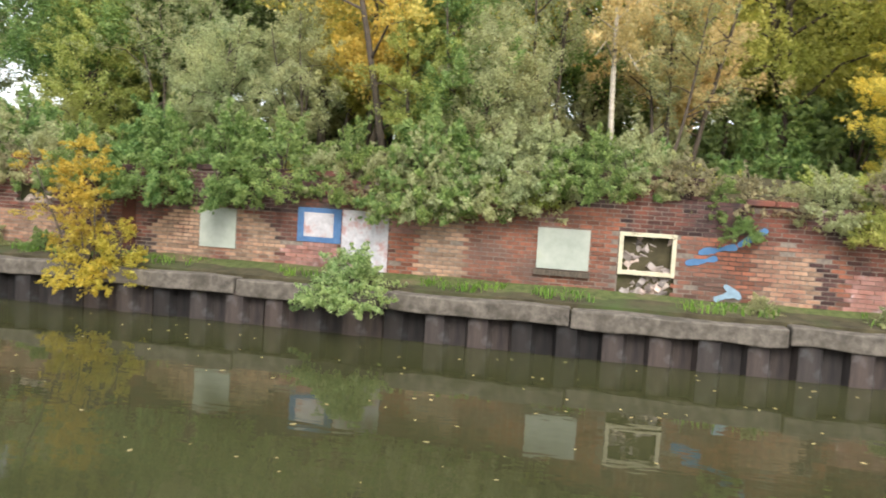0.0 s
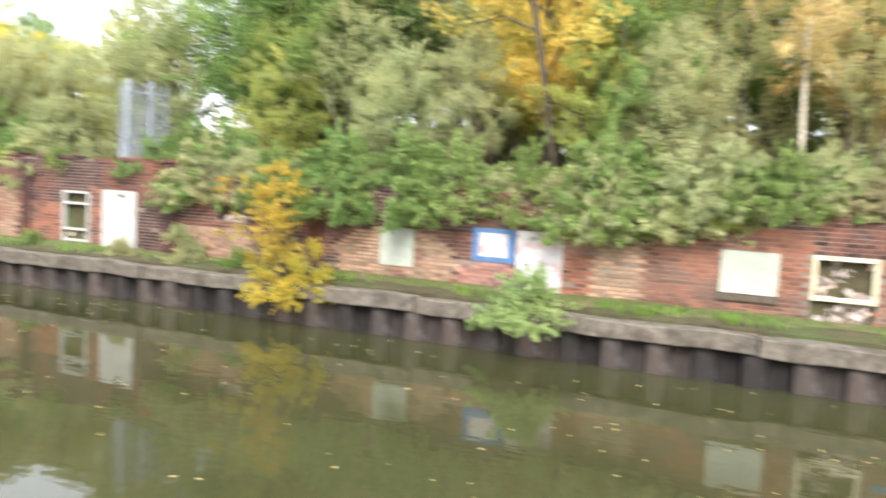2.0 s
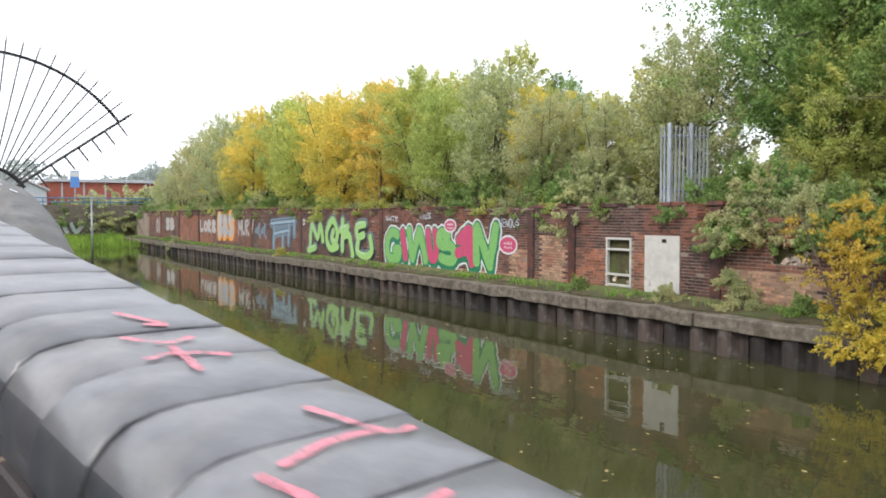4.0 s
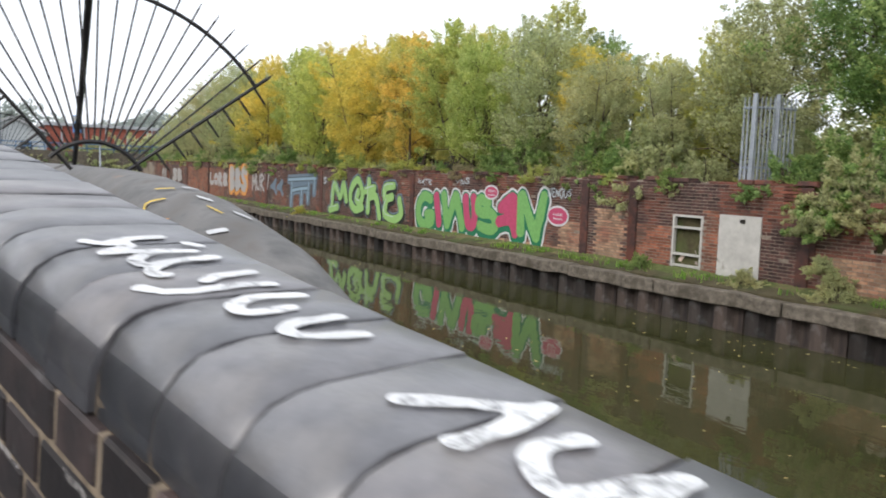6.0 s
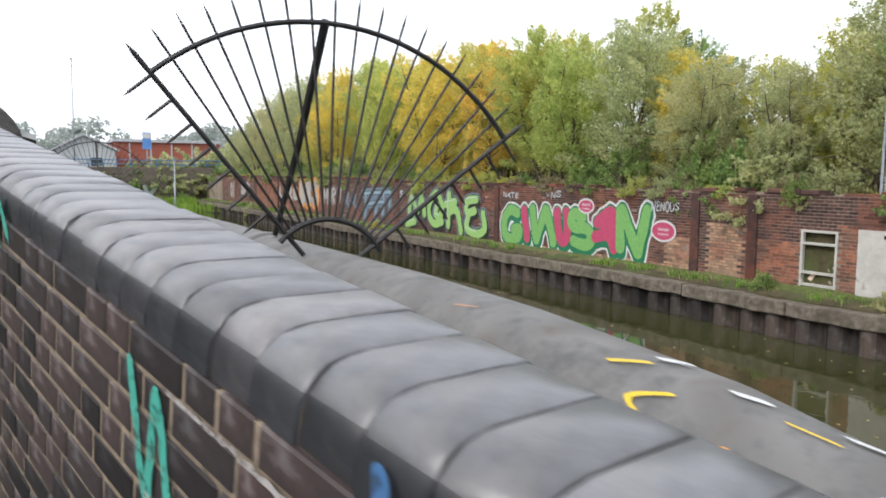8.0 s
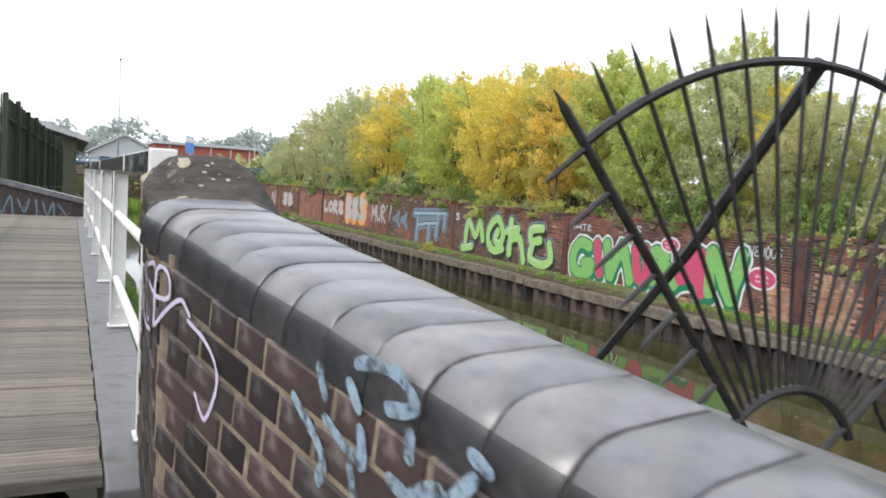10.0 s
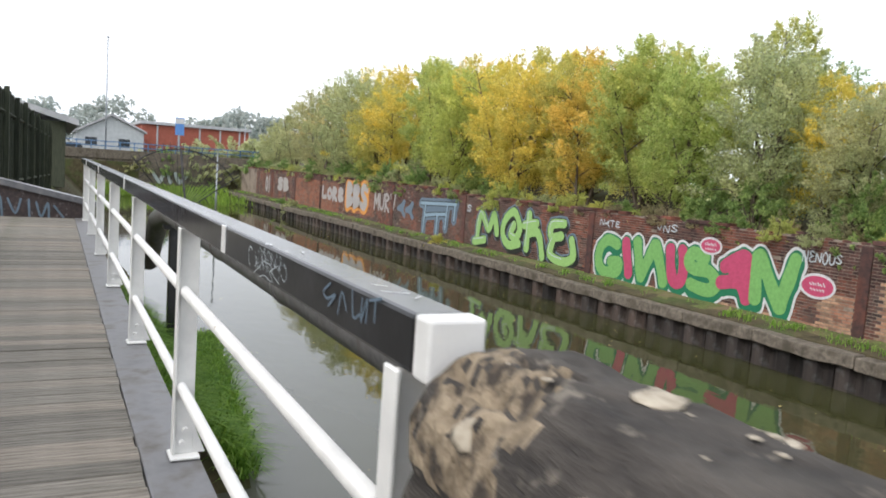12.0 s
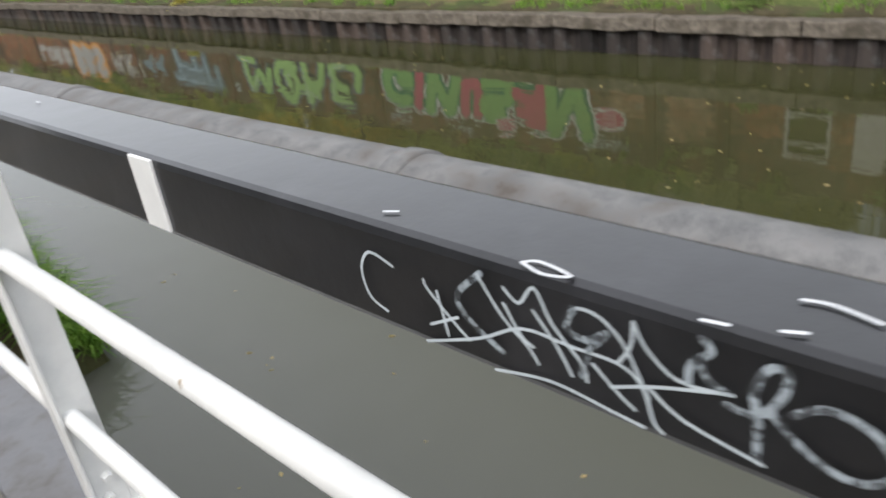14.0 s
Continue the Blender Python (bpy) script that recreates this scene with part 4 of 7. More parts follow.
for i in range(13):
    s = 0.03 + i * 0.108
    p = pal_pt(s, 0)
    bm = box_bm(-0.036, 0.036, -0.012, 0.012, 0.05, 1.95, 0.006, seg=1)
    for v in bm.verts:
        if v.co.z > 1.9:
            v.co.x *= 0.35
    bm.transform(Matrix.Translation(p) @ Matrix.Rotation(math.pi / 2 if s < 0.4 else -0.28, 4, 'Z'))
    part("pale", bm, M["galv"], pal)
for h in (0.42, 1.72):
    for a, b in ((0.0, 0.399), (0.41, 1.36)):
        part("rail", tube_bm([pal_pt(a, h) + Vector((0.035, 0.02, 0)), pal_pt(b, h) + Vector((0.035, 0.02, 0))], 0.03, 4), M["galv"], pal)
for s in (0.33, 0.92):
    p = pal_pt(s, 0)
    part("post", box_bm(p.x - 0.075, p.x - 0.02, p.y - 0.05, p.y + 0.05, -0.3, 2.02, 0.006, seg=1), M["galv"], pal)


# ---------------------------------------------------------------- parapet, local frame: u along y, c across (towards the canal), h up from the coping top
PD = Vector((-0.245, 1.0, 0.15)).normalized()
PN = Vector((1.0, 0.245, 0)).normalized()
PU = PN.cross(PD) * 1.0
if PU.z < 0:
    PU = -PU


def par_pt(y, c, h):
    """c: metres from the outer top edge, negative towards the path; h: metres over the coping top."""
    return Vector((par_x(y), y, par_z(y))) + PN * c + Vector((0, 0, 1)) * h


PAR = Matrix((PN, PD, PU)).transposed().to_4x4()
parapet = thing("parapet", "dark brick parapet with rounded blue brick coping and graffiti", "parapet wall", at=(par_x(0), 0, par_z(0)))
P_INV = Matrix.Translation(-parapet.location)
U0, U1 = -11.5, 0.32
# wall core
V, F = [], []
for y in (U0, U1):
    V += [par_pt(y, -0.286, -0.1165), par_pt(y, -0.02, -0.105), par_pt(y, -0.02, -2.0), par_pt(y, -0.286, -2.0)]
F = [(0, 1, 5, 4), (1, 2, 6, 5), (3, 0, 4, 7), (0, 3, 2, 1), (4, 5, 6, 7)]
core = link_mesh("mortar_core", V, F, M["parapet_mortar"], parapet)
core.data.transform(P_INV)
# coping brick: rounded nose to the path, flat top, made once
prof = [(-0.002, -0.112), (0.001, -0.02), (-0.004, -0.008), (-0.015, -0.003), (-0.07, 0.0), (-0.19, 0.0), (-0.217, -0.003), (-0.240, -0.011), (-0.259, -0.024), (-0.272, -0.042), (-0.279, -0.062), (-0.281, -0.09), (-0.281, -0.112)]
CL = 0.122


def coping_mesh(k):
    bm = bmesh.new()
    rg = random.Random(k)
    g = 0.0025
    rings = []
    for u, sh in ((0.0, 0.94), (g, 1.0), (CL - g - 0.004, 1.0), (CL - 0.004, 0.94)):
        ring = []
        for c, h in prof:
            cc, hh = -0.14 + (c + 0.14) * (0.992 if sh < 1 else 1), -0.055 + (h + 0.055) * (0.975 if sh < 1 else 1)
            ring.append(bm.verts.new((cc + rg.uniform(-0.002, 0.002), u, hh + rg.uniform(-0.0015, 0.0015))))
        rings.append(ring)
    n = len(prof)
    for A, B in zip(rings, rings[1:]):
        for i in range(n):
            f = bm.faces.new((A[i], A[(i + 1) % n], B[(i + 1) % n], B[i]))
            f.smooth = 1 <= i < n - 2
            # lower nose faces take the darker material, shade put into the brick colour
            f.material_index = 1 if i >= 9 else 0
    bm.faces.new(rings[0][::-1])
    bm.faces.new(rings[-1])
    bmesh.ops.recalc_face_normals(bm, faces=bm.faces)
    me = bpy.data.meshes.new("coping_brick")
    bm.to_mesh(me)
    bm.free()
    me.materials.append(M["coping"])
    me.materials.append(M["coping_nose_shade"])
    return me


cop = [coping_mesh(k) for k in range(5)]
rng = random.Random(8)
step_y = CL / math.sqrt(1 + 0.245 ** 2 + 0.15 ** 2)
i = 0
y = U1 + 0.138 - step_y
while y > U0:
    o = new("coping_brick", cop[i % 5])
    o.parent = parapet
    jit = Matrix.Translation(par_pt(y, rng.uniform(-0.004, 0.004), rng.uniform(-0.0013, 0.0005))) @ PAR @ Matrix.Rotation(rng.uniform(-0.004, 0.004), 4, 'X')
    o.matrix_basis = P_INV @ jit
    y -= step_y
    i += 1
# bed joint under the coping
V, F = [], []
for yb in (U0, U1):
    V += [par_pt(yb, c_ + (0.005 if c_ < -0.1 else -0.006), h_ - 0.008) for c_, h_ in prof[2:]] + [par_pt(yb, -0.006, -0.112)]
nb = len(V) // 2
F = [(k, (k + 1) % nb, nb + (k + 1) % nb, nb + k) for k in range(nb)]
link_mesh("bed_joint", V, F, M["bed_mortar"], parapet).data.transform(P_INV)
# face bricks, sloping with the coping
bm = box_bm(-0.006, 0.05, 0, 0.106, 0, 0.063, 0.004, seg=1)
me_b = bpy.data.meshes.new("face_brick")
bm.to_mesh(me_b)
bm.free()
me_b.materials.append(M["parapet_brick"])
rng = random.Random(15)
ty = 1 / math.sqrt(1 + 0.245 ** 2 + 0.15 ** 2)
cnt = 0
sv, sf = [], []
base_v = [tuple(v.co) for v in me_b.vertices]
base_f = [tuple(p.vertices) for p in me_b.polygons]
for r in range(17):
    y = U1 - (0.0 if r % 2 else 0.055)
    k = 0
    while y > U0:
        long_one = (k + r) % 3 == 0
        y -= (0.226 if long_one else 0.115) * ty
        k += 1
        m = P_INV @ Matrix.Translation(par_pt(y, -0.284 + rng.uniform(-0.0015, 0.003), -0.106 - (r + 1) * 0.0715)) @ PAR @ Matrix.Diagonal((1, 2.06 if long_one else 1, 1, 1))
        if y > -2.6 and cnt < 300:
            o = new("brick", me_b)
            o.parent = parapet
            o.matrix_basis = m
            cnt += 1
        else:
            s = len(sv)
            sv += [tuple(m @ Vector(v)) for v in base_v]
            sf += [tuple(s + q for q in f) for f in base_f]
tagged(link_mesh("brickwork", sv, sf, M["parapet_brick"], parapet), kind="stuff")


# graffiti on the parapet
def cop_pt(u, v, h):
    """u: place along the parapet (y), v: metres from its outer edge towards the path."""
    cs, hs = [], []
    c = -v
    pts = [(0.06, 0.0), (-0.015, -0.001), (-0.07, 0.001), (-0.19, 0.001), (-0.217, -0.002), (-0.240, -0.010), (-0.259, -0.023), (-0.272, -0.041), (-0.279, -0.061), (-0.281, -0.09), (-0.29, -0.3)]
    for (c0, h0), (c1, h1) in zip(pts, pts[1:]):
        if c1 <= c <= c0:
            f = (c - c0) / (c1 - c0)
            return par_pt(u, c, h0 + f * (h1 - h0)) + Vector((0, 0, 0.001 + h)) - PN * 0.0012
    return par_pt(u, c, -0.2)


def face_pt(u, v, h):
    return par_pt(u, -0.2925 - h, v)


def par_tag(name, label, lines, place, width, material, lift=0.0006):
    t = thing(name, label, "graffiti", at=parapet.location)
    strokes("stroke", lines, place, width, material, t, lift, taper=0.8, shift=P_INV)
    return t


par_tag("graffiti_tag", "white spray-painted letters across the flat top of the coping", [[(-3.746, 0.19), (-3.765, 0.174), (-3.746, 0.141), (-3.738, 0.088)], [(-3.762, 0.147), (-3.784, 0.153), (-3.804, 0.19), (-3.809, 0.137), (-3.82, 0.082)], [(-3.779, 0.068), (-3.791, 0.06)], [(-3.819, 0.143), (-3.843, 0.17), (-3.866, 0.175)], [(-3.853, 0.068), (-3.86, 0.128), (-3.884, 0.167), (-3.912, 0.176), (-3.912, 0.163)], [(-3.946, 0.21), (-3.959, 0.204)], [(-3.929, 0.063), (-3.933, 0.108), (-3.949, 0.134)], [(-3.98, 0.069), (-3.974, 0.117), (-3.981, 0.166), (-3.971, 0.197)], [(-4.029, 0.061), (-4.02, 0.11), (-4.037, 0.151), (-4.064, 0.154), (-4.064, 0.1)], [(-4.106, 0.069), (-4.107, 0.124), (-4.124, 0.147), (-4.145, 0.128), (-4.16, 0.08)]],
        cop_pt, 0.019, M["p_coping_white"])
par_tag("graffiti_tag", "broad white spray-painted strokes on the coping", [[(-4.294, 0.156), (-4.321, 0.113), (-4.355, 0.075), (-4.362, 0.048)], [(-4.37, 0.17), (-4.372, 0.123), (-4.365, 0.054)], [(-4.416, 0.078), (-4.407, 0.123), (-4.431, 0.154), (-4.46, 0.155), (-4.493, 0.059)], [(-4.493, 0.059), (-4.495, 0.143), (-4.501, 0.195)], [(-4.565, 0.094), (-4.542, 0.149), (-4.548, 0.191), (-4.575, 0.189), (-4.62, 0.081)]],
        cop_pt, 0.022, M["p_coping_white"])
par_tag("graffiti_tag", "rose spray-painted lines on the coping", [[(-5.677, 0.113), (-5.745, 0.081), (-5.737, 0.102)], [(-5.784, 0.149), (-5.819, 0.117), (-5.809, 0.079)], [(-5.864, 0.159), (-5.859, 0.118), (-5.885, 0.076)], [(-5.92, 0.127), (-5.835, 0.116)], [(-6.063, 0.094), (-6.139, 0.066), (-6.144, 0.038)], [(-6.151, 0.181), (-6.134, 0.124), (-6.136, 0.071)], [(-6.156, 0.206), (-6.233, 0.192), (-6.264, 0.181), (-6.254, 0.104)], [(-6.264, 0.181), (-6.296, 0.166)], [(-6.301, 0.259), (-6.28, 0.245)]],
        cop_pt, 0.011, M["p_rose"])
par_tag("graffiti_tag", "teal spray-painted letter on the brick face", [[(-0.851, -0.081), (-0.874, -0.108), (-0.889, -0.18), (-0.892, -0.243)], [(-0.874, -0.1), (-0.933, -0.111), (-0.994, -0.107), (-1.049, -0.09)], [(-1.04, -0.069), (-1.034, -0.179)], [(-1.05, -0.066), (-1.071, -0.072), (-1.117, -0.122), (-1.134, -0.146)], [(-0.957, -0.164), (-0.958, -0.213)]],
        face_pt, 0.03, M["p_teal"])
par_tag("graffiti_tag", "pale blue scrawled tag on the brick face", [[(-0.368, -0.098), (-0.382, -0.132)], [(-0.465, -0.055), (-0.513, -0.035), (-0.567, -0.037), (-0.595, -0.063), (-0.54, -0.086)], [(-0.296, -0.17), (-0.383, -0.221), (-0.378, -0.265)], [(-0.39, -0.166), (-0.484, -0.19), (-0.478, -0.142)], [(-0.449, -0.089), (-0.47, -0.114)], [(-0.591, -0.101), (-0.588, -0.13)], [(-0.551, -0.179), (-0.601, -0.191), (-0.573, -0.267)], [(-0.603, -0.172), (-0.654, -0.142), (-0.63, -0.2)], [(-0.706, -0.074), (-0.731, -0.08)], [(-0.712, -0.098), (-0.673, -0.141)], [(-0.409, -0.318), (-0.513, -0.329), (-0.567, -0.327), (-0.571, -0.287), (-0.497, -0.276), (-0.459, -0.208)], [(-0.633, -0.263), (-0.684, -0.217), (-0.708, -0.243), (-0.697, -0.265)], [(-0.632, -0.273), (-0.638, -0.307), (-0.684, -0.316)]],
        face_pt, 0.021, M["p_sky_worn"])
par_tag("graffiti_tag", "lavender looping tag on the brick face", [[(0.33, -0.262), (0.325, -0.15), (0.292, -0.121), (0.25, -0.129), (0.241, -0.165), (0.272, -0.186), (0.333, -0.195)], [(0.321, -0.257), (0.279, -0.222), (0.217, -0.178), (0.173, -0.159), (0.131, -0.177)]] + [[(0.14, -0.19), (0.04, -0.205), (-0.01, -0.255), (0.04, -0.351), (0.09, -0.322)]],
        face_pt, 0.010, M["p_lav"])
par_tag("graffiti_tag", "lavender scribbled letters on the end pier", [[(-1.483, 0.669), (-1.396, 0.508)], [(-1.428, 0.582), (-1.182, 0.618), (-1.132, 0.7), (-0.871, 0.573)], [(-0.829, 0.682), (-0.759, 0.721), (-0.664, 0.597), (-0.559, 0.597)], [(-0.681, 0.726), (-0.379, 0.764), (-0.291, 0.76), (-0.341, 0.702), (-0.588, 0.694)], [(-1.002, 0.604), (-0.757, 0.558), (-0.458, 0.59)]],
        lambda u, v, h: (0.489 - h + 0.046 * (-u - 0.3), -u, v), 0.012, M["p_lav"])
par_tag("graffiti_tag", "blue spray-painted letters on the brick face", [[(-2.745, -0.049), (-2.68, -0.13), (-2.652, -0.195), (-2.7, -0.257), (-2.68, -0.42)], [(-2.832, -0.039), (-2.829, -0.213)], [(-2.747, -0.112), (-2.862, -0.065)], [(-2.652, -0.234), (-2.831, -0.195)], [(-2.871, -0.131), (-2.793, -0.372)], [(-2.642, -0.062), (-2.642, -0.159)]],
        face_pt, 0.026, M["p_blue_worn"])
par_tag("graffiti_tag", "teal scribble on the brick face", [[(-1.95, -0.18), (-2.0, -0.4), (-2.06, -0.2), (-2.1, -0.42)]], face_pt, 0.03, M["p_teal"])
rng = random.Random(52)
streaks = []
for k in range(70):
    yk, vk = rng.uniform(-6.5, -2.0), -0.11 - 0.0715 * rng.randrange(1, 9) + rng.uniform(-0.004, 0.006)
    streaks.append([(yk, vk), (yk - 0.04, vk + rng.uniform(-0.004, 0.004)), (yk - rng.uniform(0.06, 0.22), vk + rng.uniform(-0.006, 0.006))])
for k in range(16):
    yk, vk = rng.uniform(-6.5, -2.6), rng.uniform(-0.5, -0.2)
    streaks.append([(yk, vk), (yk - rng.uniform(0.0, 0.05), vk - rng.uniform(0.03, 0.1))])
strokes("lime_stain", streaks, face_pt, 0.009, M["p_lime"], parapet, 0.0008, shift=P_INV, taper=0.6, cell=0.004)

# ---- end pier with its worn capstone
pier = thing("end_pier", "brick end pier of the parapet with worn stone cap", "pier", at=(0.7, 0.85, -0.3))
PI = Matrix.Translation(-pier.location)


V, F = [], []
add_box(V, F, 0.502, 0.78, 0.30, 1.27, -2.6, 0.745)
SHEAR = Matrix(((1, 0.046, 0, -0.046 * 0.3), (0, 1, 0, 0), (0, 0, 1, 0), (0, 0, 0, 1)))
o = link_mesh("mortar_core", V, F, M["parapet_mortar"], pier)
o.data.transform(PI @ SHEAR)
V, F = [], []
add_box(V, F, 0.508, 0.62, 0.19, 0.47, -1.2, 0.80)
link_mesh("corner_joint", V, F, M["parapet_mortar"], pier).data.transform(PI)
rng = random.Random(31)
for r in range(14):
    z0 = 0.668 - r * 0.075
    y = 0.30 - (0.11 if r % 2 else 0)
    while y < 1.3:
        y1 = min(y + 0.213, 1.28)
        if y1 - max(y, 0.24) > 0.05:
            bm = box_bm(0.496 + rng.uniform(-0.003, 0.003), 0.56, max(y, 0.24), y1, z0, z0 + 0.064, 0.005, seg=1)
            bm.transform(PI @ SHEAR)
            part("brick", bm, M["parapet_brick"], pier)
        y += 0.225
bm = bmesh.new()
NX, NY = 40, 64


def cap_h(u, v):
    """Height of the worn cap: rounded shoulders, sloping down to the coping."""
    s = min(1, v / 0.36)
    s = s * s * (3 - 2 * s)
    side = 0.085 * max(0.0, 1 - u * 3.4) ** 1.8 + 0.13 * (max(0.0, u - 0.6) / 0.4) ** 2
    return 0.15 + 0.115 * s - side * (0.6 + 0.4 * s) - 0.015 * max(0, (v - 0.9) / 0.1) ** 2


grid = []
for j in range(NY + 1):
    row = []
    for i in range(NX + 1):
        u, v = i / NX, j / NY
        xl = 0.481 + 0.048 * v
        x = xl + u * (0.85 - xl) + 0.012 * noise.noise(Vector((u * 3, v * 5, 7)))
        yv = 0.452 + v * 0.85 + 0.01 * noise.noise(Vector((u * 5, v * 2, 3)))
        z = 0.765 + cap_h(u, v) + 0.008 * noise.noise(Vector((u * 4, v * 5, 1))) + 0.003 * noise.noise(Vector((u * 17, v * 30, 1))) - 0.07 * max(0, noise.noise(Vector((u * 9, v * 16, 4)))) * (1 if v > 0.72 and u < 0.45 else 0.1)
        row.append(bm.verts.new((x, yv, z)))
    grid.append(row)
for j in range(NY):
    for i in range(NX):
        bm.faces.new((grid[j][i], grid[j][i + 1], grid[j + 1][i + 1], grid[j + 1][i]))
loop = [grid[0][i] for i in range(NX + 1)] + [grid[j][NX] for j in range(1, NY + 1)] + [grid[NY][i] for i in range(NX - 1, -1, -1)] + [grid[j][0] for j in range(NY - 1, 0, -1)]
prev = loop
for z, ins in ((0.872, 0.0), (0.858, 0.012), (0.845, 0.007), (0.815, -0.003), (0.797, 0.004), (0.786, 0.018)):
    ring = []
    for v in loop:
        d = Vector((0.66 - v.co.x, 0.83 - v.co.y, 0)).normalized() * ins
        ring.append(bm.verts.new((v.co.x + d.x + 0.006 * noise.noise(v.co * 9 + Vector((0, 0, z * 8))), v.co.y + d.y, z + 0.006 * noise.noise(v.co * 6))))
    for k in range(len(loop)):
        bm.faces.new((prev[k], prev[(k + 1) % len(loop)], ring[(k + 1) % len(loop)], ring[k]))
    prev = ring
bm.faces.new(prev)
bm.transform(PI)
capst = part("capstone", bm, M["stone"], pier, "blackened weathered sandstone cap", smooth=True)
# fresh pale stone where the far corner has broken away
capst.data.materials.append(M["stone_fresh"])
for p in capst.data.polygons:
    q = p.center + pier.location
    d = math.hypot((q.x - 0.56) / 0.10, (q.y - 1.18) / 0.15) + 0.55 * noise.noise(q * 23)
    if d < 0.85 and q.z > 0.86 and noise.noise(q * 41) > -0.25:
        p.material_index = 1


def blob(name, c, r, material, parent, inv, seed, flat=0.3, nrm=(0, 0, 1)):
    bm = bmesh.new()
    bmesh.ops.create_icosphere(bm, subdivisions=2, radius=1)
    q = Vector(nrm).to_track_quat('Z', 'Y')
    for v in bm.verts:
        k = 1 + 0.35 * noise.noise(v.co * 1.7 + Vector((seed, 0, 0)))
        v.co = Vector(c) + q @ Vector((v.co.x * r * k, v.co.y * r * k, v.co.z * r * flat))
    bm.transform(inv)
    return part(name, bm, material, parent, smooth=True)


for k, (c, r, nrm) in enumerate((((0.575, 0.668, 1.003), 0.034, (-0.35, -0.42, 0.85)), ((0.688, 0.997, 1.033), 0.03, (-0.07, -0.1, 1)), ((0.517, 0.905, 0.962), 0.022, (-0.8, 0, 0.6)), ((0.517, 0.93, 0.945), 0.018, (-0.8, 0, 0.6)),
                                 ((0.689, 0.60, 0.968), 0.012, (0, -0.5, 0.86)), ((0.68, 0.622, 0.98), 0.009, (0, -0.5, 0.88)), ((0.62, 0.567, 0.949), 0.007, (-0.1, -0.4, 0.92)), ((0.572, 0.490, 0.915), 0.02, (-0.1, -0.3, 0.94)), ((0.59, 0.480, 0.914), 0.016, (0, -0.3, 0.94)),
                                 ((0.668, 0.676, 1.011), 0.007, (0, -0.46, 0.88)), ((0.65, 0.662, 1.004), 0.006, (0, -0.46, 0.88)), ((0.637, 0.628, 0.985), 0.007, (0, -0.5, 0.87)), ((0.657, 0.602, 0.968), 0.006, (0, -0.5, 0.85)), ((0.535, 1.142, 0.957), 0.022, (-0.5, -0.7, 0.5)), ((0.715, 0.888, 1.023), 0.026, (-0.1, 0, 1)), ((0.74, 0.87, 1.023), 0.014, (-0.1, 0, 1)))):
    blob("lichen_patch", c, r, M["lichen"], pier, PI, k * 3 + 1, 0.07, nrm)
blob("chipped_corner", (0.53, 0.425, 0.80), 0.05, M["stone_fresh"], pier, PI, 3, 0.7)
rng = random.Random(77)
for k in range(13):
    u, v = rng.uniform(0.25, 0.75), rng.uniform(0.1, 0.9)
    xl = 0.481 + 0.048 * v
    blob("lichen_patch", (xl + u * (0.85 - xl), 0.452 + v * 0.85, 0.765 + cap_h(u, v)), rng.uniform(0.003, 0.008), M["lichen"], pier, PI, k + 5, 0.2)
V, F = [], []
add_box(V, F, 0.493, 0.80, 0.33, 1.29, 0.738, 0.788)
link_mesh("bed_joint", V, F, M["stone_fresh"], pier).data.transform(PI @ SHEAR)

# ---------------------------------------------------------------- footbridge
deck = thing("footbridge_deck", "worn grey timber footbridge deck with steel edge beam", "bridge deck", kind="structure", at=(0, 0.95, 0))
DI = Matrix.Translation((0, -0.95, 0))
rng = random.Random(9)
plk = []
for k in range(4):
    bm = bmesh.new()
    sec = [(0.0, -0.045), (0.0, -0.004), (0.004, 0.0)]
    for g in (0.030, 0.062, 0.094):
        sec += [(g, 0.0), (g + 0.003, -0.0025), (g + 0.008, -0.0025), (g + 0.011, 0.0)]
    sec += [(0.133, 0.0), (0.137, -0.004), (0.137, -0.045)]
    ends = [[bm.verts.new((x, a, z)) for a, z in sec] for x in (-2.35, 0.425)]
    for q in range(len(sec)):
        q1 = (q + 1) % len(sec)
        bm.faces.new((ends[0][q], ends[1][q], ends[1][q1], ends[0][q1]))
    bm.faces.new(ends[0])
    bm.faces.new(ends[1][::-1])
    bmesh.ops.recalc_face_normals(bm, faces=bm.faces)
    me = bpy.data.meshes.new("plank")
    bm.to_mesh(me)
    bm.free()
    me.materials.append(M["plank"])
    plk.append(me)
for i in range(1, 102):
    o = new("plank", plk[i % 4])
    o.parent = deck
    o.location = (rng.uniform(-0.006, 0.006), i * 0.1425, rng.uniform(-0.006, 0.002))
    o.rotation_euler = (rng.uniform(-0.012, 0.012), 0, rng.uniform(-0.002, 0.002))
bm = box_bm(0.43, 0.66, 0.95, 15.6, -0.30, -0.005, 0.008)
bm.transform(DI)
part("edge_beam", bm, M["grey_paint"], deck, "grey painted steel edge beam")
rv, rf = [], []
add_box(rv, rf, -2.5, -2.36, 0.95, 15.6, -0.3, 0.0)
link_mesh("edge_beam", rv, rf, M["grey_paint"], deck).data.transform(DI)

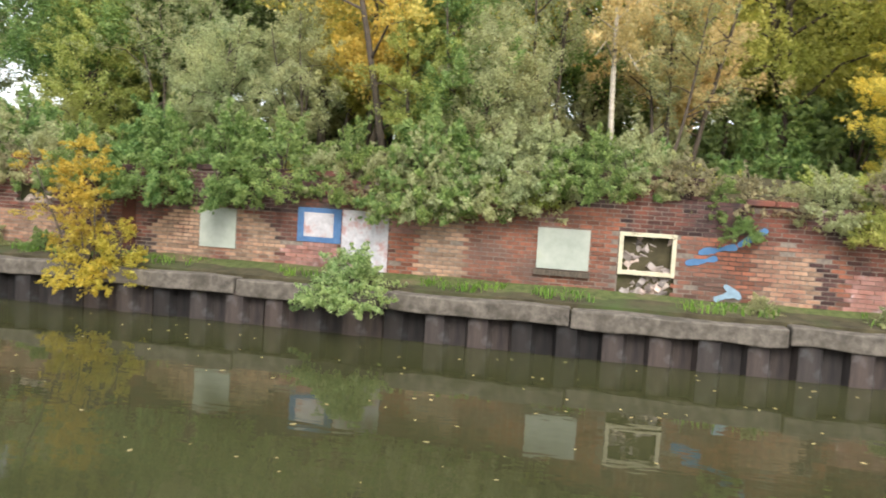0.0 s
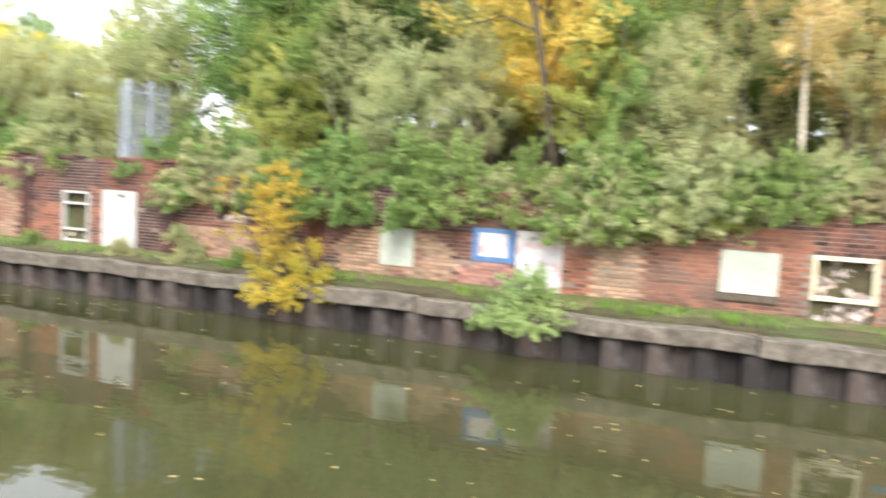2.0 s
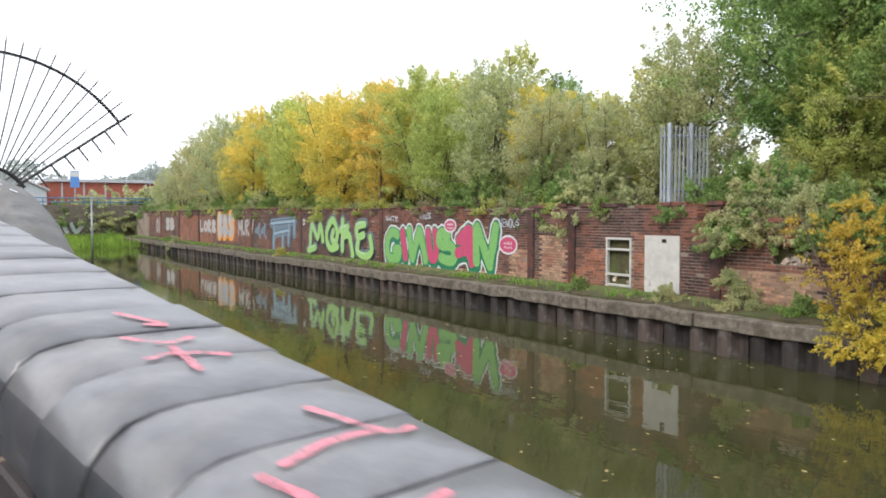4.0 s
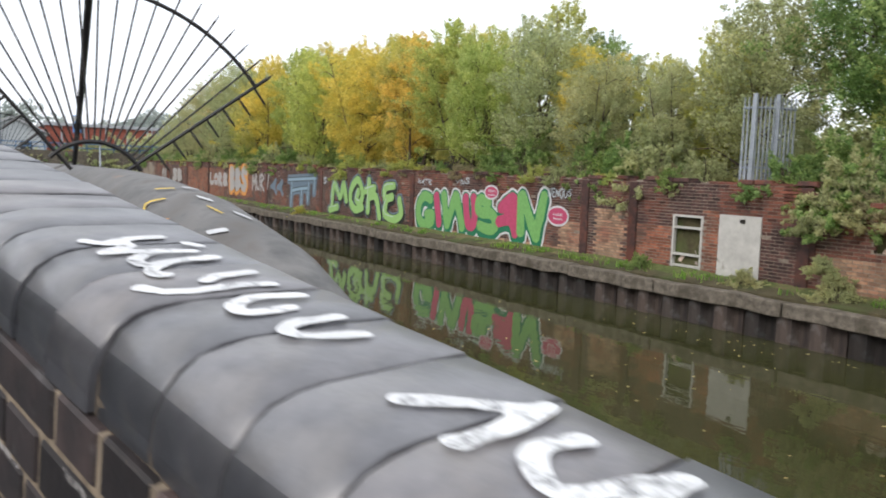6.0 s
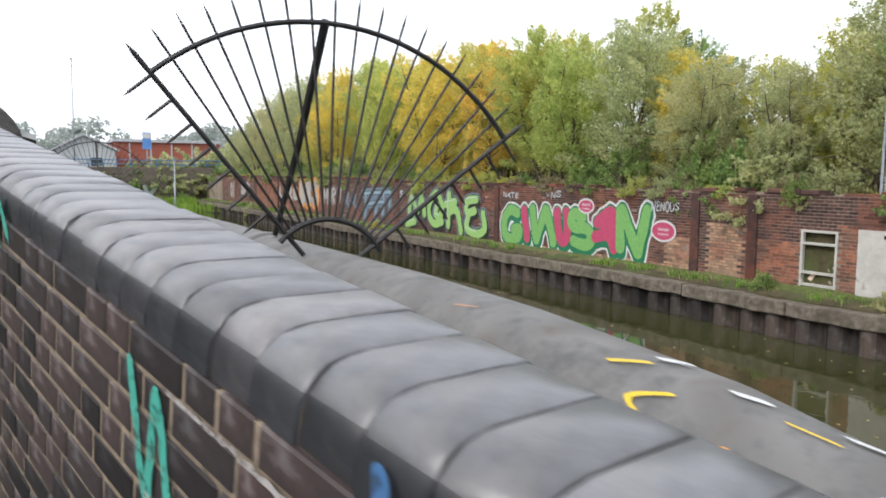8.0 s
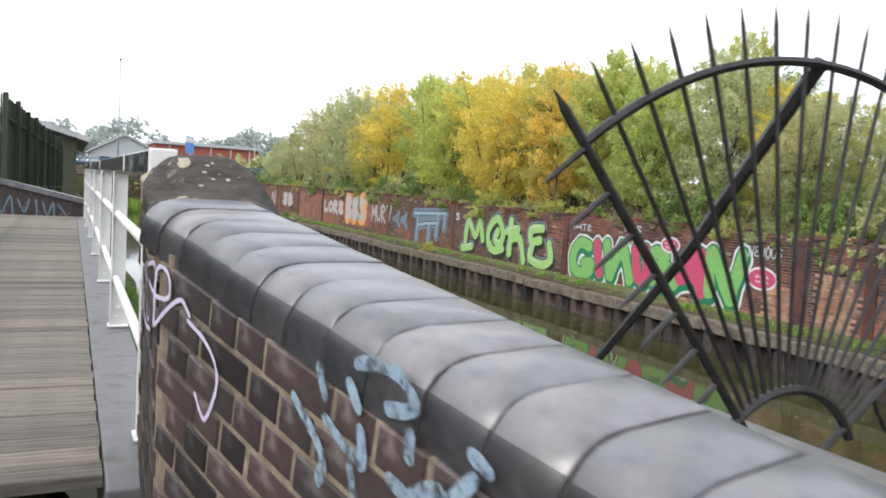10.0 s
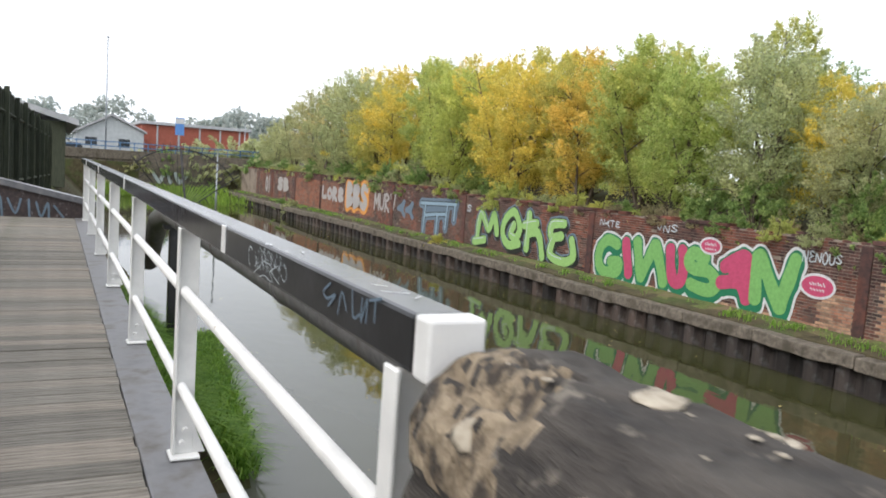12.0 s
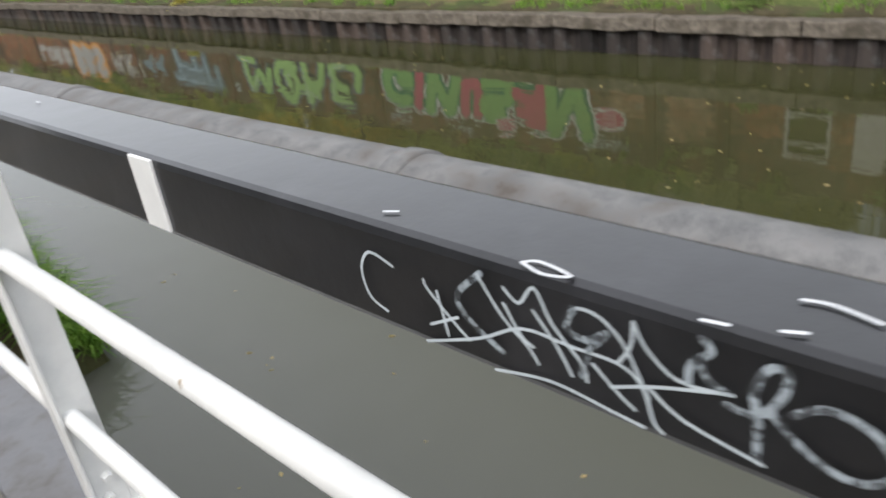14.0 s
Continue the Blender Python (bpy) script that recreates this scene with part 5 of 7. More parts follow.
RAIL_X = 0.535
POST_Y = [1.42, 3.64, 5.75, 8.05, 10.4, 12.75, 15.1]
railing = thing("footbridge_railing", "white steel railing with black box-section top beam", "railing", at=(RAIL_X, 1.3, 0))
RI = Matrix.Translation(-railing.location)
bm = box_bm(0.556, 0.646, 1.36, 17.0, 0.968, 1.059, 0.008)
bm.transform(RI)
beam = part("top_beam", bm, M["black_paint"], railing, "glossy black box-section beam")
bm = box_bm(0.5545, 0.6475, 1.31, 1.361, 0.9665, 1.0605, 0.006)
bm.transform(RI)
part("beam_end", bm, M["white_paint"], railing, "white painted end of the black beam")
for yb in (2.79, 6.6, 10.4, 14.3):
    bm = box_bm(0.5525, 0.557, yb - 0.05, yb, 0.975, 1.058, 0.001, seg=1)
    bm.transform(RI)
    part("marker_strip", bm, M["white_paint"], railing, "white marker strip on the beam")
for y in POST_Y:
    bm = bmesh.new()
    box_bm(0.546, 0.556, y - 0.026, y + 0.026, 0.012, 0.968, 0.003, bm, 1)
    box_bm(0.5565, 0.632, y - 0.006, y + 0.006, 0.012, 0.965, 0.002, bm, 1)
    bm.transform(RI)
    post = part("post", bm, M["white_paint"], railing)
    bm = box_bm(0.535, 0.655, y - 0.06, y + 0.06, 0.0, 0.012, 0.003, seg=1)
    bm.transform(RI)
    part("base_plate", bm, M["white_paint"], post)
    bm = bmesh.new()
    vs = [bm.verts.new((0.6325 + a, y - 0.006 + b, z)) for a, b, z in ((0, 0, 0.012), (0.05, 0, 0.012), (0, 0, 0.14), (0, 0.012, 0.012), (0.05, 0.012, 0.012), (0, 0.012, 0.14))]
    for f in ((0, 1, 2), (5, 4, 3), (0, 3, 4, 1), (1, 4, 5, 2), (2, 5, 3, 0)):
        bm.faces.new([vs[k] for k in f])
    bm.transform(RI)
    part("gusset", bm, M["white_paint"], post)
    for dx, z in ((0.0, 0.06), (0.012, 0.115)):
        bm = bmesh.new()
        bmesh.ops.create_cone(bm, cap_ends=True, segments=6, radius1=0.014, radius2=0.011, depth=0.02, matrix=Matrix.Translation((0.585 + dx, y - 0.015, z)) @ Matrix.Rotation(math.pi / 2, 4, 'X'))
        bm.transform(RI)
        part("bolt", bm, M["white_paint"], post)
for z in (0.30, 0.705):
    bm = tube_bm([(0.578, 1.36, z), (0.578, 15.4, z)], 0.0215, 12)
    bm.transform(RI)
    part("rail", bm, M["white_paint"], railing, smooth=True)


def beam_pt(u, v, h):
    return (0.5545 - h, -u, v)


def beam_top(u, v, h):
    return (v + 0.01, -u, 1.0595 + h)


for label, lines, w, mm, pl in (
    ("white marker scrawl on the black beam", [[(-2.375, 1.03), (-2.4, 1.036), (-2.413, 1.018), (-2.408, 0.995), (-2.39, 0.987)]] + [[(-2.343, 1.028), (-2.34, 1.021), (-2.317, 1), (-2.304, 0.99)], [(-2.331, 1.022), (-2.325, 0.987)], [(-2.342, 0.991), (-2.313, 1.006)], [(-2.349, 0.974), (-2.295, 0.995), (-2.256, 1.016), (-2.219, 1.016), (-2.185, 1.016), (-2.169, 1.006), (-2.162, 0.984), (-2.156, 0.978)], [(-2.29, 1.047), (-2.271, 1.02), (-2.252, 1.004), (-2.244, 0.993)], [(-2.268, 1.043), (-2.256, 1.035), (-2.243, 1.05), (-2.231, 1.028), (-2.21, 1.006), (-2.207, 0.994)], [(-2.269, 1.031), (-2.257, 1.011), (-2.247, 1.005)], [(-2.245, 1.033), (-2.228, 1.012), (-2.218, 0.994)], [(-2.217, 1.037), (-2.212, 1.045), (-2.196, 1.044), (-2.18, 1.03), (-2.165, 0.999)], [(-2.202, 1.009), (-2.186, 0.995), (-2.174, 0.987)], [(-2.174, 1.048), (-2.176, 1.031), (-2.185, 1.016)], [(-2.174, 1.048), (-2.165, 1.032), (-2.146, 1.019), (-2.116, 1.022)], [(-2.19, 0.997), (-2.161, 1.009), (-2.122, 1.021)], [(-2.165, 1.007), (-2.143, 0.993), (-2.098, 0.984)], [(-2.282, 0.974), (-2.235, 0.983), (-2.19, 0.979), (-2.168, 0.977)]], 0.0024, M["p_chalk"], beam_pt),
    ("broad smeared grey marker loops on the beam", [[(-2.287, 1.048), (-2.31, 1.026), (-2.304, 1.009), (-2.274, 0.991)], [(-2.214, 1.044), (-2.22, 1.028), (-2.205, 1.025), (-2.192, 1.034), (-2.205, 1.016), (-2.211, 0.997)], [(-2.133, 1.051), (-2.128, 1.045), (-2.139, 1.033), (-2.141, 1.021)], [(-2.136, 1.038), (-2.129, 1.026), (-2.119, 1.023)], [(-2.119, 1.015), (-2.103, 1.015), (-2.091, 1.031), (-2.089, 1.046), (-2.098, 1.046), (-2.105, 1.029), (-2.102, 1.011), (-2.102, 0.988)], [(-2.085, 1.023), (-2.071, 1.033), (-2.057, 1.032), (-2.044, 1.025), (-2.037, 1.011), (-2.047, 0.999), (-2.063, 0.997), (-2.081, 1.006), (-2.097, 1.021)]], 0.005, M["p_smear"], beam_pt),
    ("faint grey lettering scratched on the beam", [[(-1.737, 1.044), (-1.774, 1.023), (-1.751, 1.013), (-1.705, 1.028), (-1.742, 1)], [(-1.687, 0.997), (-1.669, 1.039), (-1.642, 1.01)], [(-1.616, 1.05), (-1.606, 1.006), (-1.576, 1.017)], [(-1.567, 1.046), (-1.569, 1.006), (-1.545, 1.048), (-1.546, 1.009)], [(-1.534, 1.048), (-1.484, 1.06)], [(-1.508, 1.054), (-1.509, 1.017)]], 0.005, M["p_dust"], beam_pt),
    ("white paint dabs on top of the beam", [[(-2.257, 0.551), (-2.247, 0.557), (-2.22, 0.551), (-2.237, 0.545), (-2.257, 0.551)], [(-2.101, 0.59), (-2.086, 0.592), (-2.062, 0.586)], [(-2.135, 0.546), (-2.122, 0.548)], [(-2.098, 0.556), (-2.088, 0.56)], [(-1.62, 0.58), (-1.60, 0.60)], [(-1.55, 0.57), (-1.53, 0.61)], [(-1.5, 0.62), (-1.48, 0.60)], [(-2.4, 0.565), (-2.39, 0.57)], [(-3.2, 0.6), (-3.19, 0.6)]], 0.003, M["p_white"], beam_top),
):
    t = thing("graffiti_tag", label, "graffiti", at=(0.546, 2, 1))
    strokes("stroke", lines, pl, w, mm, t, 0.0012, shift=Matrix.Translation((-0.546, -2, -1)))

# ---------------------------------------------------------------- water pipe and its spiked fans
PX, PZ, PR = 2.066, 0.155, 0.205
pipe = thing("pipe", "large grey-painted pipe bridging the water beside the footbridge", "pipe", at=(PX, 0, PZ))
pts = [(PX + 0.25, -4.6, -1.3), (PX + 0.19, -3.9, -0.72), (PX + 0.12, -3.35, -0.22), (PX + 0.06, -2.85, 0.0), (PX + 0.02, -2.35, 0.095), (PX, -1.7, 0.14), (PX, -1.0, PZ), (PX, 3, PZ), (PX, 9, PZ), (PX, 15.5, PZ), (PX, 17.5, PZ - 0.3), (PX, 19, PZ - 1.4)]
fine = []
for a, b in zip(pts, pts[1:]):
    k = 4 if abs(a[1]) < 5 and b[1] < 0 else 2
    fine += [Vector(a).lerp(Vector(b), i / k) for i in range(k)]
fine.append(Vector(pts[-1]))
bm = tube_bm([p - Vector((PX, 0, PZ)) for p in fine], PR, 24)
part("barrel", bm, M["pipe"], pipe, smooth=True)
for y in (0.9, 4.05, 7.2, 10.3, 13.4):
    bm = tube_bm([(0, y - 0.05, 0), (0, y - 0.045, 0), (0, y + 0.045, 0), (0, y + 0.05, 0)], [PR, PR + 0.012, PR + 0.012, PR], 24)
    part("joint_collar", bm, M["pipe"], pipe, smooth=True)


def pipe_pt(u, v, h):
    """u along y, v: angle from the crown towards the viewer."""
    yy = u
    zc, xc = PZ, PX
    for a, b in zip(pts, pts[1:]):
        if a[1] <= yy <= b[1]:
            f = (yy - a[1]) / (b[1] - a[1])
            zc = a[2] + f * (b[2] - a[2])
            xc = a[0] + f * (b[0] - a[0])
    r = PR + 0.006 + h
    return (xc - r * math.sin(v), yy, zc + r * math.cos(v))


for label, lines, w, mm in (
    ("yellow paint dashes on the grey pipe", [[(-2.22, 0.2), (-2.14, 0.4)], [(-2.34, 0.5), (-2.26, 0.7), (-2.32, 0.85)], [(-2.62, 0.1), (-2.54, 0.15)]], 0.022, M["p_yellow"]),
    ("white paint patches on the grey pipe", [[(-3.07, -0.2), (-3, 0.15)], [(-3.04, -0.15), (-2.96, 0.1)], [(-2.27, -0.1), (-2.22, 0.05)], [(-2.47, 0.0), (-2.42, 0.1)], [(-2.77, 0.3), (-2.74, 0.5)], [(-2.67, -0.2), (-2.62, -0.1)]], 0.035, M["p_white"]),
    ("orange rust-coloured marks on the grey pipe", [[(2.2, 0.7), (2.17, 0.95)], [(2.1, 0.8), (2.08, 1.0)], [(2.95, 0.7), (2.92, 0.9)], [(-1.6, 0.4), (-1.5, 0.5)], [(-2.5, 0.7), (-2.44, 0.8)]], 0.009, M["p_orange"]),
):
    t = thing("paint_mark", label, "paint mark", at=(PX, 0, PZ))
    strokes("dab", [[(a, b * 1.0) for a, b in ln] for ln in lines], pipe_pt, w, mm, t, 0.001, shift=Matrix.Translation((-PX, 0, -PZ)))
for y in (15.0,):
    t = thing("pipe_support", "black steel column carrying the pipe", "support", at=(PX, y, WATER))
    part("column", box_bm(-0.09, 0.09, -0.09, 0.09, -0.6, PZ - PR - WATER - 0.05, 0.01), M["black_paint"], t)
    part("saddle", box_bm(-0.2, 0.2, -0.12, 0.12, PZ - PR - WATER - 0.05, PZ - PR - WATER + 0.02, 0.01), M["black_paint"], t)


def spiked_fan(cx, y, cz, strut_side):
    """Half ring of iron spikes set round a pipe, leaning bars along the two lower edges."""
    t = thing("spiked_fan", "black iron fan of anti-climb spikes around the pipe", "spike guard", group="pipe spike guards", at=(cx, y, cz))
    R0, R1 = 0.29, 1.15
    a0, a1 = radians(35.8), radians(129.5)

    def pt(r, a, dy=0.0):
        return Vector((r * math.cos(a), dy, r * math.sin(a)))
    part("outer_ring", tube_bm([pt(R1, a0 + (a1 - a0) * i / 30) for i in range(31)], 0.0125, 6), M["iron"], t)
    part("inner_ring", tube_bm([pt(R0, a0 - 0.15 + (a1 - a0 + 0.3) * i / 14) for i in range(15)], 0.014, 6), M["iron"], t)
    n = 19
    for i in range(n):
        a = a0 + (a1 - a0) * i / (n - 1)
        edge = i in (0, n - 1)
        r_out = 1.29
        rr = 0.0115 if edge else 0.006
        part("spike", tube_bm([pt(R0 - (0.12 if edge else 0), a), pt(r_out - 0.05, a), pt(r_out, a)], [rr, rr, 0.001], 6), M["iron"], t)
        if edge:
            for k in range(7):
                r = 0.42 + k * 0.12
                s = 1 if i else -1
                d = Vector((-math.sin(a), 0, math.cos(a))) * s * 0.14
                part("barb", tube_bm([pt(r, a), pt(r, a) + d * 0.8, pt(r, a) + d], [0.008, 0.007, 0.001], 5), M["iron"], t)
    s = strut_side
    part("strut", tube_bm([pt(R1 + 0.01, radians(90)), Vector((0.0, 0.42 * s, 0.62)), Vector((0.0, 0.85 * s, 0.16))], [0.022, 0.018, 0.015], 6), M["iron"], t)
    return t


spiked_fan(2.06, -0.13, 0.21, 1)
spiked_fan(2.066, 14.6, 0.20, -1)


# unseen board fence added beyond the path and bridge to block sky light
fence = thing("wall_boundary", "unseen dark board fence added to block sky light beside the path", "fence", kind="structure", at=(-2.75, 0, 0))
V, F = [], []
for k in range(175):
    y0 = -17 + 0.166 * k
    zb = min(0.0, path_z(y0)) - 0.3
    add_box(V, F, -0.02 + 0.012 * (k % 2), 0.02 + 0.012 * (k % 2), y0, y0 + 0.16, zb - 0.4, zb + 2.6)
link_mesh("board", V, F, M["fence_wood"], fence)


# ---------------------------------------------------------------- vegetation
def tree_proto(name, label, height, spread, leaf, bark, seed, leaves=7000, leaf_size=0.075, trunk_r=0.11, crown_from=0.25, clumps=60, stems=1, droop=0.2, sparse=1.0, group="trees on the bank"):
    """A tree with stems, limbs and an uneven crown of small leaves, standing at its own origin."""
    rg = random.Random(seed)
    t = thing(name, label, "tree", group)
    bm = bmesh.new()
    tips = []
    for s in range(stems):
        ox, oy = (rg.uniform(-0.35, 0.35), rg.uniform(-0.35, 0.35)) if stems > 1 else (0, 0)
        lean = Vector((rg.uniform(-0.12, 0.12) * (2 if stems > 1 else 1), rg.uniform(-0.12, 0.12) * (2 if stems > 1 else 1), 1))
        line = []
        n = 9
        hh = height * (0.97 if s == 0 else rg.uniform(0.6, 0.9))
        for i in range(n):
            f = i / (n - 1)
            line.append(Vector((ox, oy, -0.25)) + lean * hh * f + Vector((math.sin(f * 5 + s + seed) * 0.05, math.cos(f * 4 + seed) * 0.05, 0)) * height * 0.25)
        tube_bm(line, [trunk_r / (stems ** 0.4) * (1 - 0.9 * i / (n - 1)) + 0.006 for i in range(n)], 7, bm)
        nl = 14 // stems + 3
        for k in range(nl):
            f = crown_from + (0.97 - crown_from) * (k + rg.random()) / nl
            i = min(n - 2, int(f * (n - 1)))
            p = line[i].lerp(line[i + 1], f * (n - 1) - i)
            a = rg.uniform(0, 6.28)
            shape = math.sin(math.pi * min(1, 0.18 + 0.85 * (f - crown_from) / (1 - crown_from))) ** 0.7
            L = spread * shape * rg.uniform(0.6, 1.1)
            d = Vector((math.cos(a), math.sin(a), rg.uniform(0.25, 0.8)))
            mid = p + d * L * 0.5 + Vector((0, 0, 0.08 * L))
            end = p + d * L + Vector((0, 0, -droop * L))
            tube_bm([p, mid, end], [trunk_r * 0.3 * (1 - f * 0.6) + 0.005, trunk_r * 0.16 + 0.003, 0.004], 5, bm, False)
            tips += [(mid, 0.55), (end, 0.8), (mid.lerp(end, 0.5), 0.7)]
    cs, rs = [], []
    zc, zr = height * (1 + crown_from) * 0.5, height * (1 - crown_from) * 0.5
    for k in range(int(clumps * 2.6 * sparse)):
        if k % 3:
            a, u, q = rg.uniform(0, 6.28), rg.uniform(-1, 0.9), rg.random() ** 0.4
            w = spread * 0.8 * math.sqrt(max(0.0, 1 - u * u)) * (1 - 0.25 * u) * q
            p = Vector((w * math.cos(a), w * math.sin(a), zc + u * zr * 0.92))
        else:
            p = rg.choice(tips)[0] + Vector((rg.gauss(0, 0.1), rg.gauss(0, 0.1), rg.gauss(0, 0.1))) * spread
        d = Vector((p.x / spread * 0.7 + rg.gauss(0, 0.3), p.y / spread * 0.7 + rg.gauss(0, 0.3), 0.75 - droop * 0.8 + rg.gauss(0, 0.25))).normalized()
        L = spread * rg.uniform(0.22, 0.5)
        bend = Vector((rg.gauss(0, 0.12), rg.gauss(0, 0.12), -0.15)) * L
        ends = [p + d * L * f + bend * f * f for f in (0, 0.5, 1.0)]
        if k % 4 == 0:
            tube_bm(ends, [0.010, 0.006, 0.002], 3, bm, False)
        for f in (0.0, 0.2, 0.4, 0.6, 0.8, 1.0):
            cs.append(tuple(p + d * L * f + bend * f * f))
            rs.append(spread * (0.17 - 0.11 * f) * rg.uniform(0.6, 1.3))
    part("trunk", bm, bark, t, smooth=True)
    V, F = leaf_cloud(cs, rs, int(leaves * 1.7), leaf_size * 0.76, seed, droop, 1.0)
    quads("crown", V, F, leaf, t)
    return t


def bush_proto(name, label, w, h, leaf, seed, leaves=3500, leaf_size=0.06, clumps=30, hang=0.0, cat="shrub", group="shrubs on the bank"):
    rg = random.Random(seed)
    t = thing(name, label, cat, group)
    bm = bmesh.new()
    cs, rs = [], []
    for _ in range(12):
        a, r = rg.uniform(0, 6.28), rg.uniform(0.3, 1)
        e = Vector((math.cos(a) * r * w * 0.7, math.sin(a) * r * w * 0.7, h * (1.05 - 0.5 * r) * rg.uniform(0.7, 1.1) - hang * r))
        tube_bm([(0, 0, -0.2), e * 0.5 + Vector((0, 0, h * 0.2)), e], [0.02, 0.012, 0.004], 5, bm, False)
        cs += [tuple(e), tuple(e * 0.75 + Vector((0, 0, h * 0.12)))]
        rs += [w * rg.uniform(0.06, 0.12), w * rg.uniform(0.08, 0.15)]
    for _ in range(clumps * 3):
        a, r = rg.uniform(0, 6.28), math.sqrt(rg.random())
        p = Vector((math.cos(a) * r * w * 0.75, math.sin(a) * r * w * 0.75, h * (0.8 - 0.6 * r * r) * rg.uniform(0.1, 1.0) - hang * r))
        d = Vector((math.cos(a) * r * 0.8 + rg.gauss(0, 0.3), math.sin(a) * r * 0.8 + rg.gauss(0, 0.3), 0.7 - hang * r * 1.4 + rg.gauss(0, 0.25))).normalized()
        L = w * rg.uniform(0.2, 0.5)
        for f in (0.0, 0.25, 0.5, 0.75, 1.0):
            cs.append(tuple(p + d * L * f - Vector((0, 0, 0.15 * L * f * f))))
            rs.append(w * (0.13 - 0.085 * f) * rg.uniform(0.6, 1.3))
    part("stem", bm, M["bark"], t)
    V, F = leaf_cloud(cs, rs, int(leaves * 1.5), leaf_size * 0.8, seed, 0.2, 1.0)
    quads("foliage", V, F, leaf, t)
    return t


def reskin(t, leaf, label=""):
    for o in t.children:
        if o.name.startswith(("crown", "foliage")):
            o.material_slots[0].link = 'OBJECT'
            o.material_slots[0].material = leaf
    if label:
        t["label"] = label


T1 = tree_proto("tree", "slender autumn tree with light green leaves", 6.0, 1.7, M["leaf_fresh"], M["bark"], 3, 17000, 0.058, stems=3, crown_from=0.12, clumps=90)
T2 = tree_proto("tree", "bushy autumn tree with yellow-green leaves", 5.4, 1.9, M["leaf_lime"], M["bark"], 12, 18000, 0.058, stems=4, crown_from=0.08, clumps=95)
T3 = tree_proto("tree", "young birch with golden yellow leaves", 5.8, 1.45, M["leaf_yellow"], M["bark"], 23, 15000, 0.055, trunk_r=0.08, stems=2, crown_from=0.15, clumps=85)
T4 = tree_proto("tree", "tall leafy green tree", 9.0, 2.9, M["leaf_green"], M["bark"], 31, 30000, 0.07, trunk_r=0.2, stems=2, crown_from=0.15, clumps=130)
T5 = tree_proto("birch_tree", "birch with pale trunk and amber autumn leaves", 7.5, 1.5, M["leaf_orange"], M["birch"], 44, 10000, 0.052, trunk_r=0.055, crown_from=0.3, clumps=80, droop=0.6, group="birches on the bank")
T6 = tree_proto("tree", "thin sparse tree with pale olive leaves", 7.2, 1.6, M["leaf_olive"], M["bark"], 52, 9000, 0.055, stems=3, crown_from=0.3, clumps=80, sparse=0.9)
LEAVES = {"g": ("leaf_green", "leafy green tree on the bank"), "f": ("leaf_fresh", "light green tree on the bank"), "l": ("leaf_lime", "yellow-green autumn tree on the bank"), "y": ("leaf_yellow", "golden yellow autumn tree on the bank"),
          "o": ("leaf_olive", "olive-leaved tree on the bank"), "a": ("leaf_orange", "amber autumn tree on the bank"), "d": ("leaf_dark", "dark green tree deep in the wood")}
PROTOS = {1: T1, 2: T2, 3: T3, 4: T4, 5: T5, 6: T6}
